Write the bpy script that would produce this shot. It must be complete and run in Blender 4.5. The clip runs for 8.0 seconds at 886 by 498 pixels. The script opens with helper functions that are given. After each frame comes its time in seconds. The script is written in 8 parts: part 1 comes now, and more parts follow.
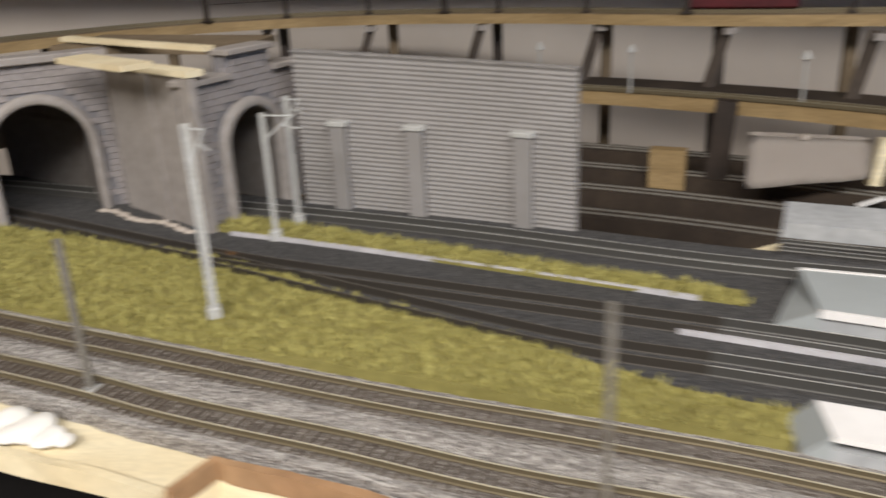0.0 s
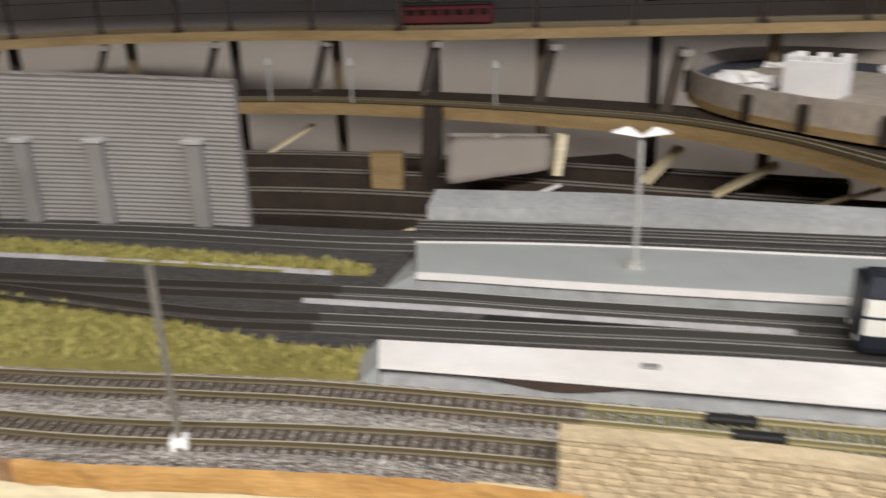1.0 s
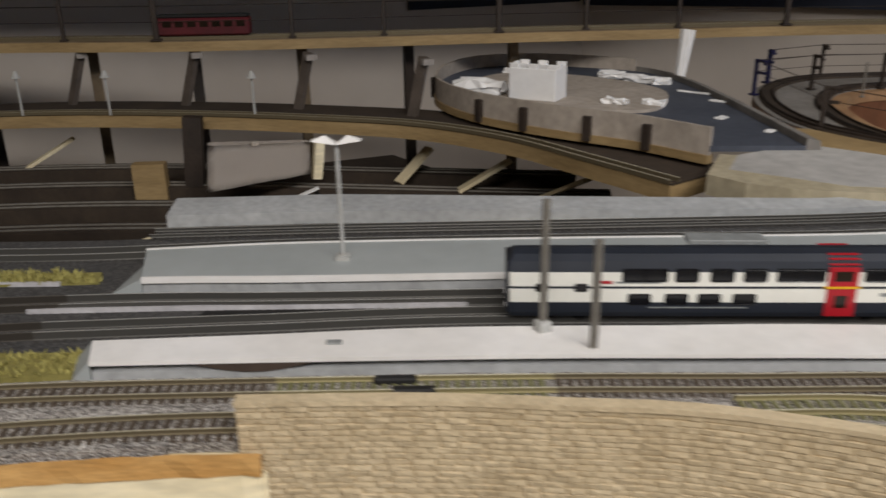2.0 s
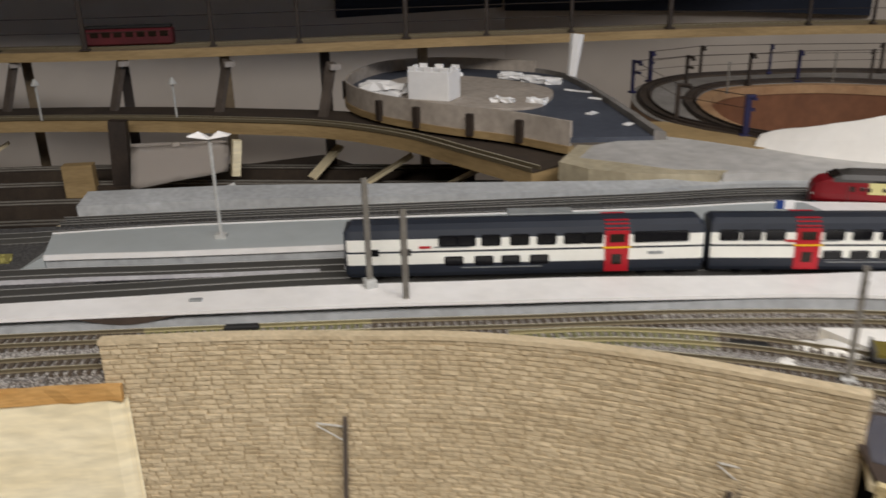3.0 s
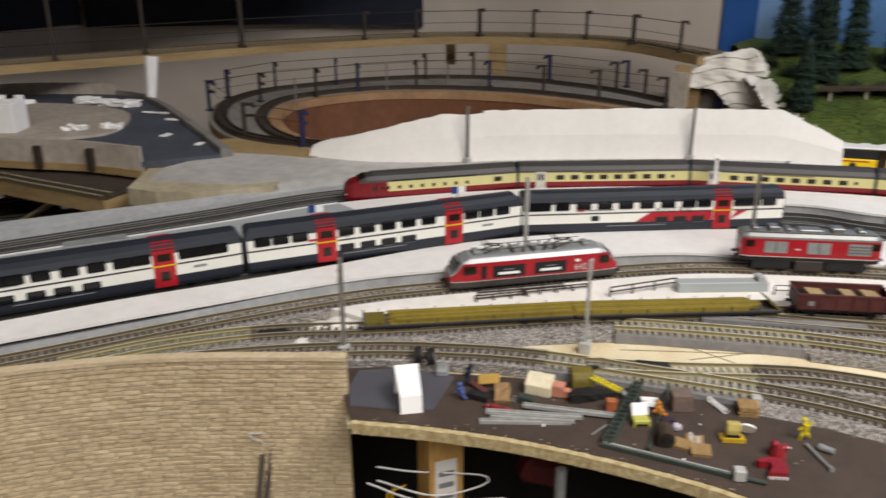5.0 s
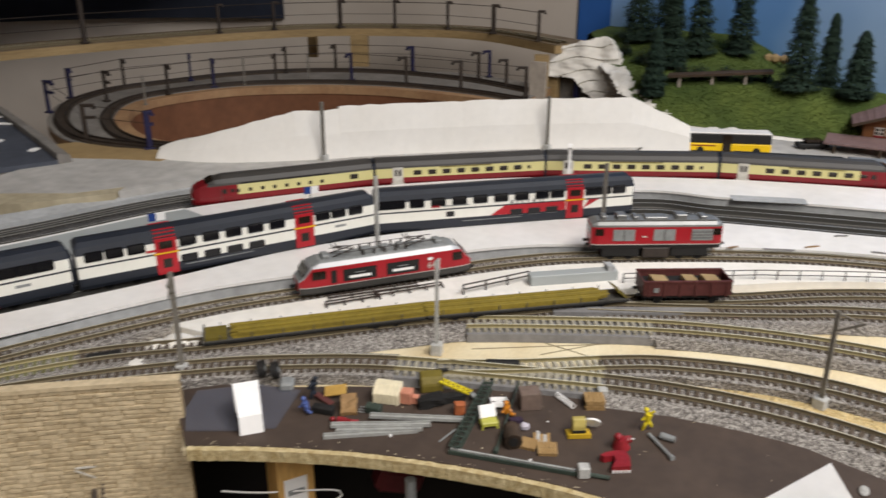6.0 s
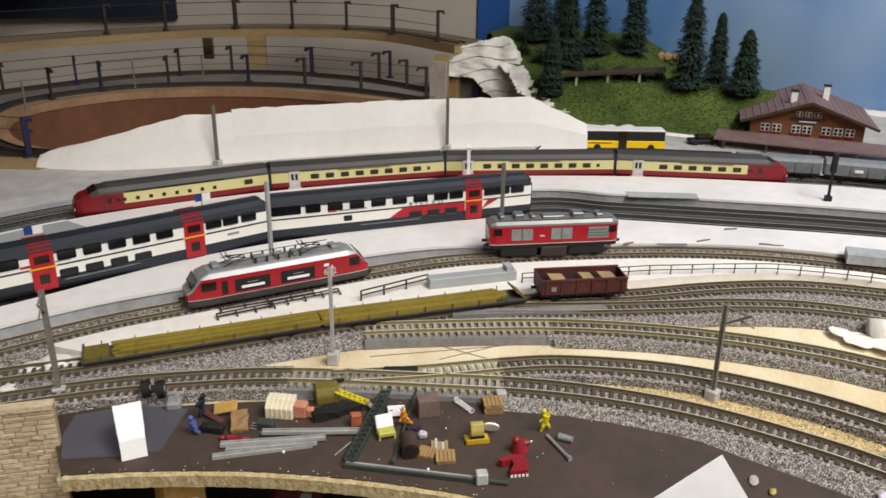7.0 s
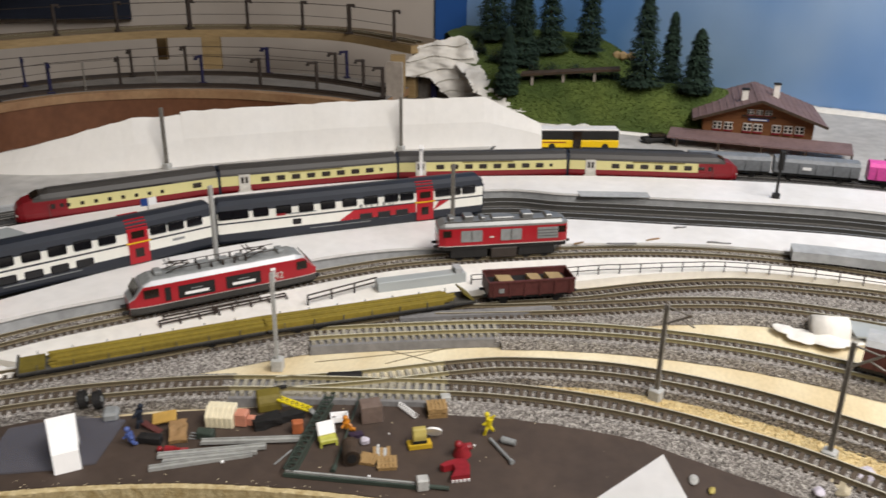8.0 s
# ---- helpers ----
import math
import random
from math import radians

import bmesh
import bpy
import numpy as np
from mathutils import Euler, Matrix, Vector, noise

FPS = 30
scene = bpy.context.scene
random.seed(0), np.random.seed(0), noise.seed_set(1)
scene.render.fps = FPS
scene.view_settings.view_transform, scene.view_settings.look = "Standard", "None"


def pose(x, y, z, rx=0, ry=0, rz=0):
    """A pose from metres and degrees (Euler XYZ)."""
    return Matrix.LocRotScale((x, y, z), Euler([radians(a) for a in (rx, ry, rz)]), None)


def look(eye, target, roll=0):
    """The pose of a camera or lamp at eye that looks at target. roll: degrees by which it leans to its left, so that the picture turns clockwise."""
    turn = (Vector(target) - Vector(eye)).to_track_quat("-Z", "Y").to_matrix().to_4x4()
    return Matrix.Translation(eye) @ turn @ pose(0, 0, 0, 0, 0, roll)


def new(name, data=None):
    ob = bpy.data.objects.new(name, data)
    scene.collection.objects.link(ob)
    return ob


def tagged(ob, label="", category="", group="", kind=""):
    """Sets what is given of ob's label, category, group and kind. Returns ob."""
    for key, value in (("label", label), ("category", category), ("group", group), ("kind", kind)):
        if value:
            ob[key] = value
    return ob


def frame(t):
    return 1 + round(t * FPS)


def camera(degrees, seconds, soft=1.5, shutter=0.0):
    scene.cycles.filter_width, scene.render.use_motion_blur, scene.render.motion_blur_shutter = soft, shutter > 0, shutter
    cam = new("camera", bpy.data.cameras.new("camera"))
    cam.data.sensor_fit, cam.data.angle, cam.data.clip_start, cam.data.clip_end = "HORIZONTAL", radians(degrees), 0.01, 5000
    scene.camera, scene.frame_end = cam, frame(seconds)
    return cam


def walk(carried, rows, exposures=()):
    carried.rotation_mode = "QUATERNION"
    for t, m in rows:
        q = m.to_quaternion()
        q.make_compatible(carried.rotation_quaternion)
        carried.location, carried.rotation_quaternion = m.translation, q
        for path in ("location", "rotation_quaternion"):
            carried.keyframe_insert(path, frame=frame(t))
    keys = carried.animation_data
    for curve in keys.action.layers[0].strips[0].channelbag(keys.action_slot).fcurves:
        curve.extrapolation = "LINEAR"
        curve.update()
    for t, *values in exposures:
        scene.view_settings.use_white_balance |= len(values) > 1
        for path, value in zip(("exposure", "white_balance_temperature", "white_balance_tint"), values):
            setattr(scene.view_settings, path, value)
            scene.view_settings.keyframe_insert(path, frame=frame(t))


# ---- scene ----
cam = camera(56.8, 8.0, soft=1.55, shutter=0.7)
PATH = [
    (0, (0.123, -0.023, 0.136), (0.012, 1.837, -0.59), -2.7),
    (0.5, (0.165, -0.054, 0.139), (0.265, 1.816, -0.564), -2.4),
    (1, (0.19, -0.076, 0.139), (0.519, 1.764, -0.571), -2.1),
    (1.5, (0.198, -0.093, 0.144), (0.836, 1.66, -0.576), -1.3),
    (2, (0.221, -0.126, 0.15), (0.974, 1.583, -0.567), -0.9),
    (3.5, (0.25, -0.248, 0.168), (1.171, 1.375, -0.553), -1.9),
    (4, (0.255, -0.27, 0.179), (1.375, 1.2, -0.586), -1.3),
    (4.5, (0.248, -0.282, 0.184), (1.576, 1.019, -0.554), -0.4),
    (6, (0.276, -0.298, 0.187), (1.884, 0.63, -0.558), 0.1),
    (6.5, (0.283, -0.301, 0.187), (1.953, 0.512, -0.555), 0.4),
    (7, (0.287, -0.302, 0.186), (1.99, 0.438, -0.557), 0.7),
    (7.5, (0.289, -0.304, 0.187), (2.0, 0.419, -0.554), 0.7),
    (8, (0.294, -0.311, 0.187), (2.025, 0.359, -0.558), 0.8),
]
walk(cam, [(t, look(eye, target, roll)) for t, eye, target, roll in PATH], [(0.0, 0.62), (0.5, 0.50), (1.0, 0.43), (1.5, 0.03), (2.0, -0.19), (3.5, -0.09), (4.0, -0.23), (4.5, -0.14), (6.0, -0.2), (8.0, -0.2)])

from mathutils.geometry import tessellate_polygon

# ---- light ----
world = bpy.data.worlds.new("world")
scene.world = world
world.use_nodes = True
world.node_tree.nodes["Background"].inputs["Color"].default_value = (1.0, 0.96, 0.92, 1)
world.node_tree.nodes["Background"].inputs["Strength"].default_value = 0.09


def ceiling_tube(name, x, y, z, sx, sy, watts, color=(1.0, 0.962, 0.930)):
    data = bpy.data.lights.new(name, "AREA")
    data.shape, data.size, data.size_y, data.energy, data.color = "RECTANGLE", sx, sy, watts, color
    ob = new(name, data)
    ob.matrix_world = pose(x, y, z)
    return tagged(ob, "fluorescent ceiling tube of the layout room", "ceiling light", "ceiling tubes")


ceiling_tube("ceiling_light", 0.00, -0.92, 0.98, 1.6, 0.35, 36)
ceiling_tube("ceiling_light", 0.75, -0.75, 1.15, 0.3, 1.0, 6)


# ---- materials ----
def rgb(h):
    c = [int(h[i:i + 2], 16) / 255 for i in (0, 2, 4)]
    return tuple(v / 12.92 if v <= 0.04045 else ((v + 0.055) / 1.055) ** 2.4 for v in c) + (1,)


def mat(name, c1, c2=None, scale=60.0, rough=0.6, metal=0.0, bump=0.25, fine=6.0, stretch=(1, 1, 1), island=0.0, spec=0.4, contrast=0.25, vary=None, fixed=False):
    """Two-scale noise between two colours, with fine grain and relief."""
    vary = (0.025 if bump <= 0.12 else 0.12) if vary is None else vary
    m = bpy.data.materials.new(name)
    m.use_nodes = True
    nt = m.node_tree
    b = nt.nodes["Principled BSDF"]
    b.inputs["Roughness"].default_value, b.inputs["Metallic"].default_value = rough, metal
    b.inputs["Specular IOR Level"].default_value = spec
    tc, mp = nt.nodes.new("ShaderNodeTexCoord"), nt.nodes.new("ShaderNodeMapping")
    mp.inputs["Scale"].default_value = stretch
    nt.links.new(nt.nodes.new("ShaderNodeNewGeometry").outputs["Position"] if fixed else tc.outputs["Object"], mp.inputs["Vector"])
    n1, n2 = nt.nodes.new("ShaderNodeTexNoise"), nt.nodes.new("ShaderNodeTexNoise")
    n1.inputs["Scale"].default_value, n2.inputs["Scale"].default_value = scale, scale * fine
    n1.inputs["Detail"].default_value, n2.inputs["Detail"].default_value = 3, 2
    for n in (n1, n2):
        nt.links.new(mp.outputs["Vector"], n.inputs["Vector"])
    r1 = nt.nodes.new("ShaderNodeMapRange")
    r1.inputs["From Min"].default_value, r1.inputs["From Max"].default_value = 0.5 - contrast, 0.5 + contrast
    nt.links.new(n1.outputs["Fac"], r1.inputs["Value"])
    mx = nt.nodes.new("ShaderNodeMix")
    mx.data_type = "RGBA"
    a, bb = rgb(c1), rgb(c2 or c1)
    mx.inputs[6].default_value, mx.inputs[7].default_value = a, bb
    fac = r1.outputs["Result"]
    if island:
        geo, add, oi = nt.nodes.new("ShaderNodeNewGeometry"), nt.nodes.new("ShaderNodeMath"), nt.nodes.new("ShaderNodeObjectInfo")
        add2 = nt.nodes.new("ShaderNodeMath")
        add.operation, add2.operation = "MULTIPLY_ADD", "FRACT"
        both = nt.nodes.new("ShaderNodeMath")
        nt.links.new(geo.outputs["Random Per Island"], both.inputs[0])
        nt.links.new(oi.outputs["Random"], both.inputs[1])
        nt.links.new(both.outputs[0], add2.inputs[0])
        add.inputs[1].default_value = island
        nt.links.new(add2.outputs[0], add.inputs[0])
        sc = nt.nodes.new("ShaderNodeMath")
        sc.operation = "MULTIPLY"
        sc.inputs[1].default_value = 1 - island
        nt.links.new(fac, sc.inputs[0])
        nt.links.new(sc.outputs[0], add.inputs[2])
        fac = add.outputs[0]
    nt.links.new(fac, mx.inputs[0])
    hv = nt.nodes.new("ShaderNodeHueSaturation")
    r2 = nt.nodes.new("ShaderNodeMapRange")
    r2.inputs["From Min"].default_value, r2.inputs["From Max"].default_value = 0.3, 0.7
    r2.inputs["To Min"].default_value, r2.inputs["To Max"].default_value = 1 - vary, 1 + vary
    nt.links.new(n2.outputs["Fac"], r2.inputs["Value"])
    nt.links.new(r2.outputs["Result"], hv.inputs["Value"])
    nt.links.new(mx.outputs[2], hv.inputs["Color"])
    nt.links.new(hv.outputs["Color"], b.inputs["Base Color"])
    bp = nt.nodes.new("ShaderNodeBump")
    bp.inputs["Strength"].default_value, bp.inputs["Distance"].default_value = bump, 0.0006
    nt.links.new(n2.outputs["Fac"], bp.inputs["Height"])
    nt.links.new(bp.outputs["Normal"], b.inputs["Normal"])
    return m


def gravel(name, c1, c2, c3, size):
    """Grains of broken stone: every cell its own grey."""
    m = mat(name, c1, c2, 40, 0.9, bump=0)
    nt = m.node_tree
    b = nt.nodes["Principled BSDF"]
    v, tc, cr, bp = (nt.nodes.new("ShaderNode" + k) for k in ("TexVoronoi", "TexCoord", "ValToRGB", "Bump"))
    v.inputs["Scale"].default_value = 1 / size
    nt.links.new(tc.outputs["Object"], v.inputs["Vector"])
    sep = nt.nodes.new("ShaderNodeSeparateColor")
    nt.links.new(v.outputs["Color"], sep.inputs["Color"])
    cr.color_ramp.elements[0].color, cr.color_ramp.elements[1].color = rgb(c1), rgb(c3)
    e = cr.color_ramp.elements.new(0.5)
    e.color = rgb(c2)
    nt.links.new(sep.outputs["Red"], cr.inputs["Fac"])
    nt.links.new(cr.outputs["Color"], b.inputs["Base Color"])
    bp.inputs["Strength"].default_value, bp.inputs["Distance"].default_value, bp.invert = 0.9, 0.001, True
    nt.links.new(v.outputs["Distance"], bp.inputs["Height"])
    nt.links.new(bp.outputs["Normal"], b.inputs["Normal"])
    return m


M_BOARD = mat("bare_plywood", "e4d8b8", "d0bd96", 15, 0.75, stretch=(1, 2, 1), fine=22, bump=0.2, vary=0.06, contrast=0.18)
M_BROWN = mat("brown_painted_board", "493c33", "3c312a", 25, 0.75, bump=0.3)
M_CHIP = mat("chipboard_edge", "cbbb93", "9a8456", 380, 0.85, bump=0.9, fine=3)
M_OCHRE = mat("varnished_wood_edge", "cfa468", "b5864a", 30, 0.6, stretch=(1, 1, 6))
M_CREAM = mat("cream_plywood", "f2e6c6", "e8d7ae", 14, 0.6, stretch=(1, 1, 4))
M_PINE = mat("pine_wood", "a68d64", "8a734e", 16, 0.65, stretch=(1, 1, 6))
M_PINE_D = mat("weathered_wood", "7d6d57", "62533f", 30, 0.75)
M_WHITE = mat("white_plaster", "e8e4dd", "dfdad0", 30, 0.85, bump=0.4, vary=0.05)
M_FOAM = mat("white_polystyrene", "ebe8e3", "e3dfd8", 20, 0.85, bump=0.12, fine=8)
M_PLAT = mat("white_platform_paint", "eae7e4", "dedad5", 22, 0.45, bump=0.1, contrast=0.2, vary=0.04)
M_BULB = bpy.data.materials.new("glowing_orange_bulb")
M_BULB.use_nodes = True
M_BULB.node_tree.nodes["Principled BSDF"].inputs["Emission Color"].default_value = (1.0, 0.42, 0.06, 1)
M_BULB.node_tree.nodes["Principled BSDF"].inputs["Emission Strength"].default_value = 4.0
M_PLATG = mat("grey_platform_card", "a4a8a7", "959998", 20, 0.5, bump=0.1)
M_PLATS = mat("platform_side_grey", "adaeae", "989999", 40, 0.6)
M_ROAD = mat("pale_grey_road", "b8b5b0", "a39f9a", 16, 0.75)
M_DUCT = mat("grey_duct_plastic", "bcb9ba", "a9a6a8", 60, 0.6)
M_DARKB = gravel("dark_ballast", "363535", "474544", "5c5a58", 0.0009)
M_BALL = gravel("grey_ballast", "4a4541", "8d8680", "cdc7bf", 0.0006)
M_STONE = mat("ballast_stones", "55504c", "d9d3cb", 300, 0.9, island=0.9)
M_STRIP = mat("grey_roadbed", "82807f", "747271", 60, 0.8)


def rail_mat(name, side, top, metal=0.6):
    """Drawn rail: dull flanks and a polished running surface."""
    m = mat(name, side, side, 200, 0.5, metal=metal, bump=0.08)
    nt = m.node_tree
    b = nt.nodes["Principled BSDF"]
    geo, sep, mr, mx = (nt.nodes.new("ShaderNode" + k) for k in ("NewGeometry", "SeparateXYZ", "MapRange", "Mix"))
    mx.data_type = "RGBA"
    nt.links.new(geo.outputs["Normal"], sep.inputs[0])
    nt.links.new(sep.outputs["Z"], mr.inputs["Value"])
    mr.inputs["From Min"].default_value, mr.inputs["From Max"].default_value = 0.55, 0.9
    nt.links.new(mr.outputs["Result"], mx.inputs[0])
    nt.links.new(b.inputs["Base Color"].links[0].from_socket, mx.inputs[6])
    mx.inputs[7].default_value = rgb(top)
    nt.links.new(mx.outputs[2], b.inputs["Base Color"])
    return m


M_RAIL = rail_mat("weathered_rail", "756a54", "d9d0b6", 0.5)
M_BRASS = rail_mat("bright_brass_rail", "968b66", "f2ebcf", 0.45)
M_SILVER = rail_mat("bright_steel_rail", "5a5854", "d2d0ca", 0.5)
M_RAILD = rail_mat("rusty_dark_rail", "45403a", "6e6860", 0.4)
M_SLEEP = mat("brown_sleeper", "5a4e42", "453b31", 150, 0.85, island=0.5)
M_SLEEPD = mat("dark_sleeper", "45413d", "35322f", 150, 0.85, island=0.5)
M_SLEEPG = mat("pale_sleeper", "a8a292", "8d8778", 150, 0.8, island=0.5)
M_SLEEPO = mat("olive_sleeper", "7c7a55", "66643f", 150, 0.8, island=0.5)
M_TANB = mat("tan_board_edge", "b3a88f", "a0957c", 30, 0.7)
M_PENCIL = mat("pencil_grey", "8a7f66", "7d725a", 100, 0.8)
M_SAWD = mat("golden_flock", "dfd0a6", "cbb27c", 150, 0.95, island=0.7)
M_LIP = mat("planed_brown_wood", "ab8a66", "936f50", 30, 0.65)
M_FIGB = mat("blue_figure", "5566a0", "44548a", 80, 0.5)
M_LEMON = mat("lemon_plastic", "ddc92a", "c9b51c", 60, 0.4)
M_CRATE = mat("ivory_plastic", "e6dcc0", "d8cdae", 60, 0.6)
M_CLAY = mat("clay_brown", "b0643c", "9a5430", 60, 0.7)
M_GIRD = mat("light_grey_plastic", "a3a39f", "8f8f8b", 60, 0.45)
M_LIME = mat("lime_plastic", "b7b552", "a4a242", 60, 0.45)
M_PURP = mat("dark_purple", "3a2c40", "2c2131", 60, 0.6)
M_PALEL = mat("pale_lavender", "c9c3cc", "b8b1bc", 60, 0.5)
M_TAUPE = mat("taupe_carton", "75645a", "66564d", 60, 0.8)
M_PALLET = mat("dusty_pallet_wood", "a98a5c", "8a6c42", 110, 0.75, island=0.4)
M_MACH = mat("dusty_yellow", "c7a42e", "b29022", 60, 0.5)
M_MACHL = mat("pale_olive_yellow", "b3a35c", "a0904a", 60, 0.5)
M_POST = mat("fresh_pine_post", "d6ac6a", "c09452", 30, 0.65, stretch=(4, 4, 1))
M_GRASS = mat("dry_grass_fibre", "958d4e", "aca463", 120, 0.95, island=0.7)
M_GRASSG = mat("meadow_fibre", "475a26", "64763a", 90, 0.95, island=0.7)
M_SOIL = mat("grass_mat", "8a824a", "756d3a", 90, 0.95)
M_HILL = mat("hill_green", "37491f", "5f6c30", 22, 0.95, bump=0.8)
M_NEEDLE = mat("conifer_needles", "16261c", "25392b", 200, 0.9, island=0.8)
M_BARK = mat("bark", "4a3a2c", "33281f", 150, 0.9)
M_RIB = mat("grey_ribbed_card", "8f8b88", "837f7b", 30, 0.6, bump=0.1)
M_MASON = mat("grey_portal_stone", "938c89", "837d7b", 90, 0.8, island=0.6)
M_MORT = mat("portal_joint", "807d7e", "716e6f", 90, 0.9)
M_CONC = mat("grey_portal_side", "98918b", "89827c", 30, 0.7)
M_SAND = mat("sandstone_card", "cdbb9b", "b09d7d", 70, 0.85, fixed=True, fine=8, island=0.3, vary=0.14, bump=0.8)
M_SANDJ = mat("sandstone_joint", "ab9775", "988465", 130, 0.9)
# Near-black that puts the shade of hollow spaces into the colour.
M_BLACK = mat("cavity_shade_black", "120f0e", "1a1614", 30, 0.9)
M_MAST = mat("grey_mast", "8a857c", "736e66", 150, 0.55, metal=0.2)
M_MASTW = mat("pale_mast", "b9b8b4", "a4a39e", 150, 0.5)
M_BLUE = mat("blue_clip", "25244a", "1a1933", 100, 0.5)
M_STRUT = mat("dark_strut", "5a5048", "463e37", 60, 0.7)
M_DPOST = mat("dark_post", "3a3029", "2b241f", 60, 0.6)
M_WALLW = mat("white_room_wall", "cbc1b6", "bfb4a9", 4, 0.85, bump=0.1)
# Dark navy of the boards that shade the back wall or stand for its shade.
M_NAVY = mat("dark_navy_shade", "1d2435", "161b28", 6, 0.7)
M_SKY = mat("painted_sky", "6a9ad8", "a9c6ea", 4.0, 0.8, bump=0.05, stretch=(1, 1, 0.8), contrast=0.14)
M_MOUNT = mat("painted_mountain", "1f4f94", "2a5ea6", 12, 0.8, bump=0.05)
M_HARD = mat("brown_hardboard", "7a5138", "6a452f", 20, 0.6)
M_DKFLOOR = mat("slate_paint", "4e525c", "40444e", 20, 0.7)
M_CARD = mat("grey_card", "b6ab9f", "a2978b", 25, 0.8)
M_DARKG = mat("pit_track_bed", "43382d", "302720", 30, 0.85)
M_PAPER = mat("white_paper", "f2f0ee", "e9e7e4", 30, 0.7, bump=0.05)
M_ROOM = mat("room_plaster", "b8ab9a", "a89c8c", 3, 0.9)
M_FLOOR = mat("room_floor", "5c544b", "4c453d", 8, 0.7)
M_TRED = mat("crimson_paint", "80171f", "72141b", 40, 0.32, bump=0.03)
M_TCREAM = mat("cream_paint", "cfc78f", "c4bb80", 40, 0.35, bump=0.03)
M_TROOF = mat("dark_grey_roof", "413e3b", "373431", 40, 0.5, bump=0.08)
M_GLASS = mat("dark_window", "2a2018", "1d1712", 60, 0.15, bump=0.0)
M_GLASSB = mat("black_window", "17171a", "101013", 60, 0.12, bump=0.0)
M_UNDER = mat("black_underframe", "1f1d1c", "161514", 100, 0.7)
M_BELLOW = mat("blue_black_bellows", "232936", "1a1f2a", 100, 0.8)
M_DOORG = mat("pale_grey_door", "c9c5bc", "bab6ad", 60, 0.4)
M_ICW = mat("ivory_white_paint", "e8e6dd", "dedcd2", 40, 0.35, bump=0.03)
M_ICD = mat("slate_blue_paint", "292d36", "22262e", 40, 0.45, bump=0.03)
M_ICR = mat("signal_red_paint", "b01f2a", "9f1b25", 40, 0.35, bump=0.03)
M_YEL = mat("yellow_paint", "e0b21e", "d2a312", 60, 0.4, bump=0.03)
M_LRED = mat("locomotive_red", "a61e28", "971a23", 40, 0.3, bump=0.03)
M_LSIL = mat("silver_roof", "9a9a98", "878785", 60, 0.42, metal=0.6, bump=0.05)
M_ROOFA = mat("pale_silver_paint", "c3c3c4", "b2b2b4", 60, 0.4, metal=0.15, bump=0.05)
M_FRAMED = mat("dark_frame_grey", "454340", "393734", 80, 0.6)
M_LGREY = mat("frame_grey", "55534f", "474541", 80, 0.6)
M_WAG = mat("oxide_brown_wagon", "5a2e2a", "4a2421", 70, 0.6)
M_LOAD = mat("ochre_planks", "93802e", "6f5f20", 90, 0.7, island=0.6)
M_GWAG = mat("grey_wagon", "7c7f82", "6c6f72", 60, 0.5)
M_PINK = mat("pink_wagon", "e05aa8", "d04a98", 60, 0.5)
M_BUSY = mat("bus_yellow", "f0c814", "e6bc0c", 60, 0.3, bump=0.02)
M_CHALET = mat("chalet_wood", "8a5a36", "704728", 60, 0.8, stretch=(1, 1, 5))
M_ROOFT = mat("mauve_roof_tiles", "7d6664", "6a5553", 70, 0.75)
M_OCHL = mat("ochre_lid", "b8944e", "a5823e", 60, 0.6)
M_HELIX = mat("grey_brown_trackbed", "87827c", "6e6963", 40, 0.85)
M_ORNG = mat("orange_plastic", "d08428", "c0781e", 60, 0.4)
M_REDP = mat("red_plastic", "8b2128", "7a1b21", 60, 0.4)
M_GREY = mat("grey_plastic", "8b8d8c", "7b7d7c", 60, 0.5)
M_GREEND = mat("dark_green_plastic", "3c463e", "313a33", 60, 0.5)
M_OLIVE = mat("olive_plastic", "736628", "64581f", 60, 0.6)
M_TAN = mat("tan_cardboard", "93744f", "82653f", 60, 0.8)
M_BLUEP = mat("blue_plastic", "2f4a8c", "263d78", 60, 0.4)
M_CLEAR = mat("smoky_film", "7a7c88", "6a6c78", 30, 0.22, bump=0.02)
M_CLEAR.node_tree.nodes["Principled BSDF"].inputs["Alpha"].default_value = 0.27
M_DKRED = mat("dull_dark_red", "5a1a20", "461419", 60, 0.5)
M_SALM = mat("salmon_plastic", "c98a72", "b97a62", 60, 0.5)


# ---- shaping helpers ----
def part(name, bm, material, parent=None, label="", smooth=False):
    me = bpy.data.meshes.new(name)
    bmesh.ops.recalc_face_normals(bm, faces=bm.faces)
    bm.to_mesh(me)
    bm.free()
    me.materials.append(material)
    if smooth:
        me.polygons.foreach_set("use_smooth", [True] * len(me.polygons))
    ob = new(name, me)
    if parent:
        ob.parent = parent
    return tagged(ob, label)


def share(name, me, parent, m, label=""):
    ob = new(name, me)
    ob.parent, ob.matrix_basis = parent, m
    return tagged(ob, label)


def thing(name, label, category, m=None, group="", kind=""):
    ob = new(name)
    ob.empty_display_size = 0.01
    if m is not None:
        ob.matrix_basis = m
    return tagged(ob, label, category, group, kind)


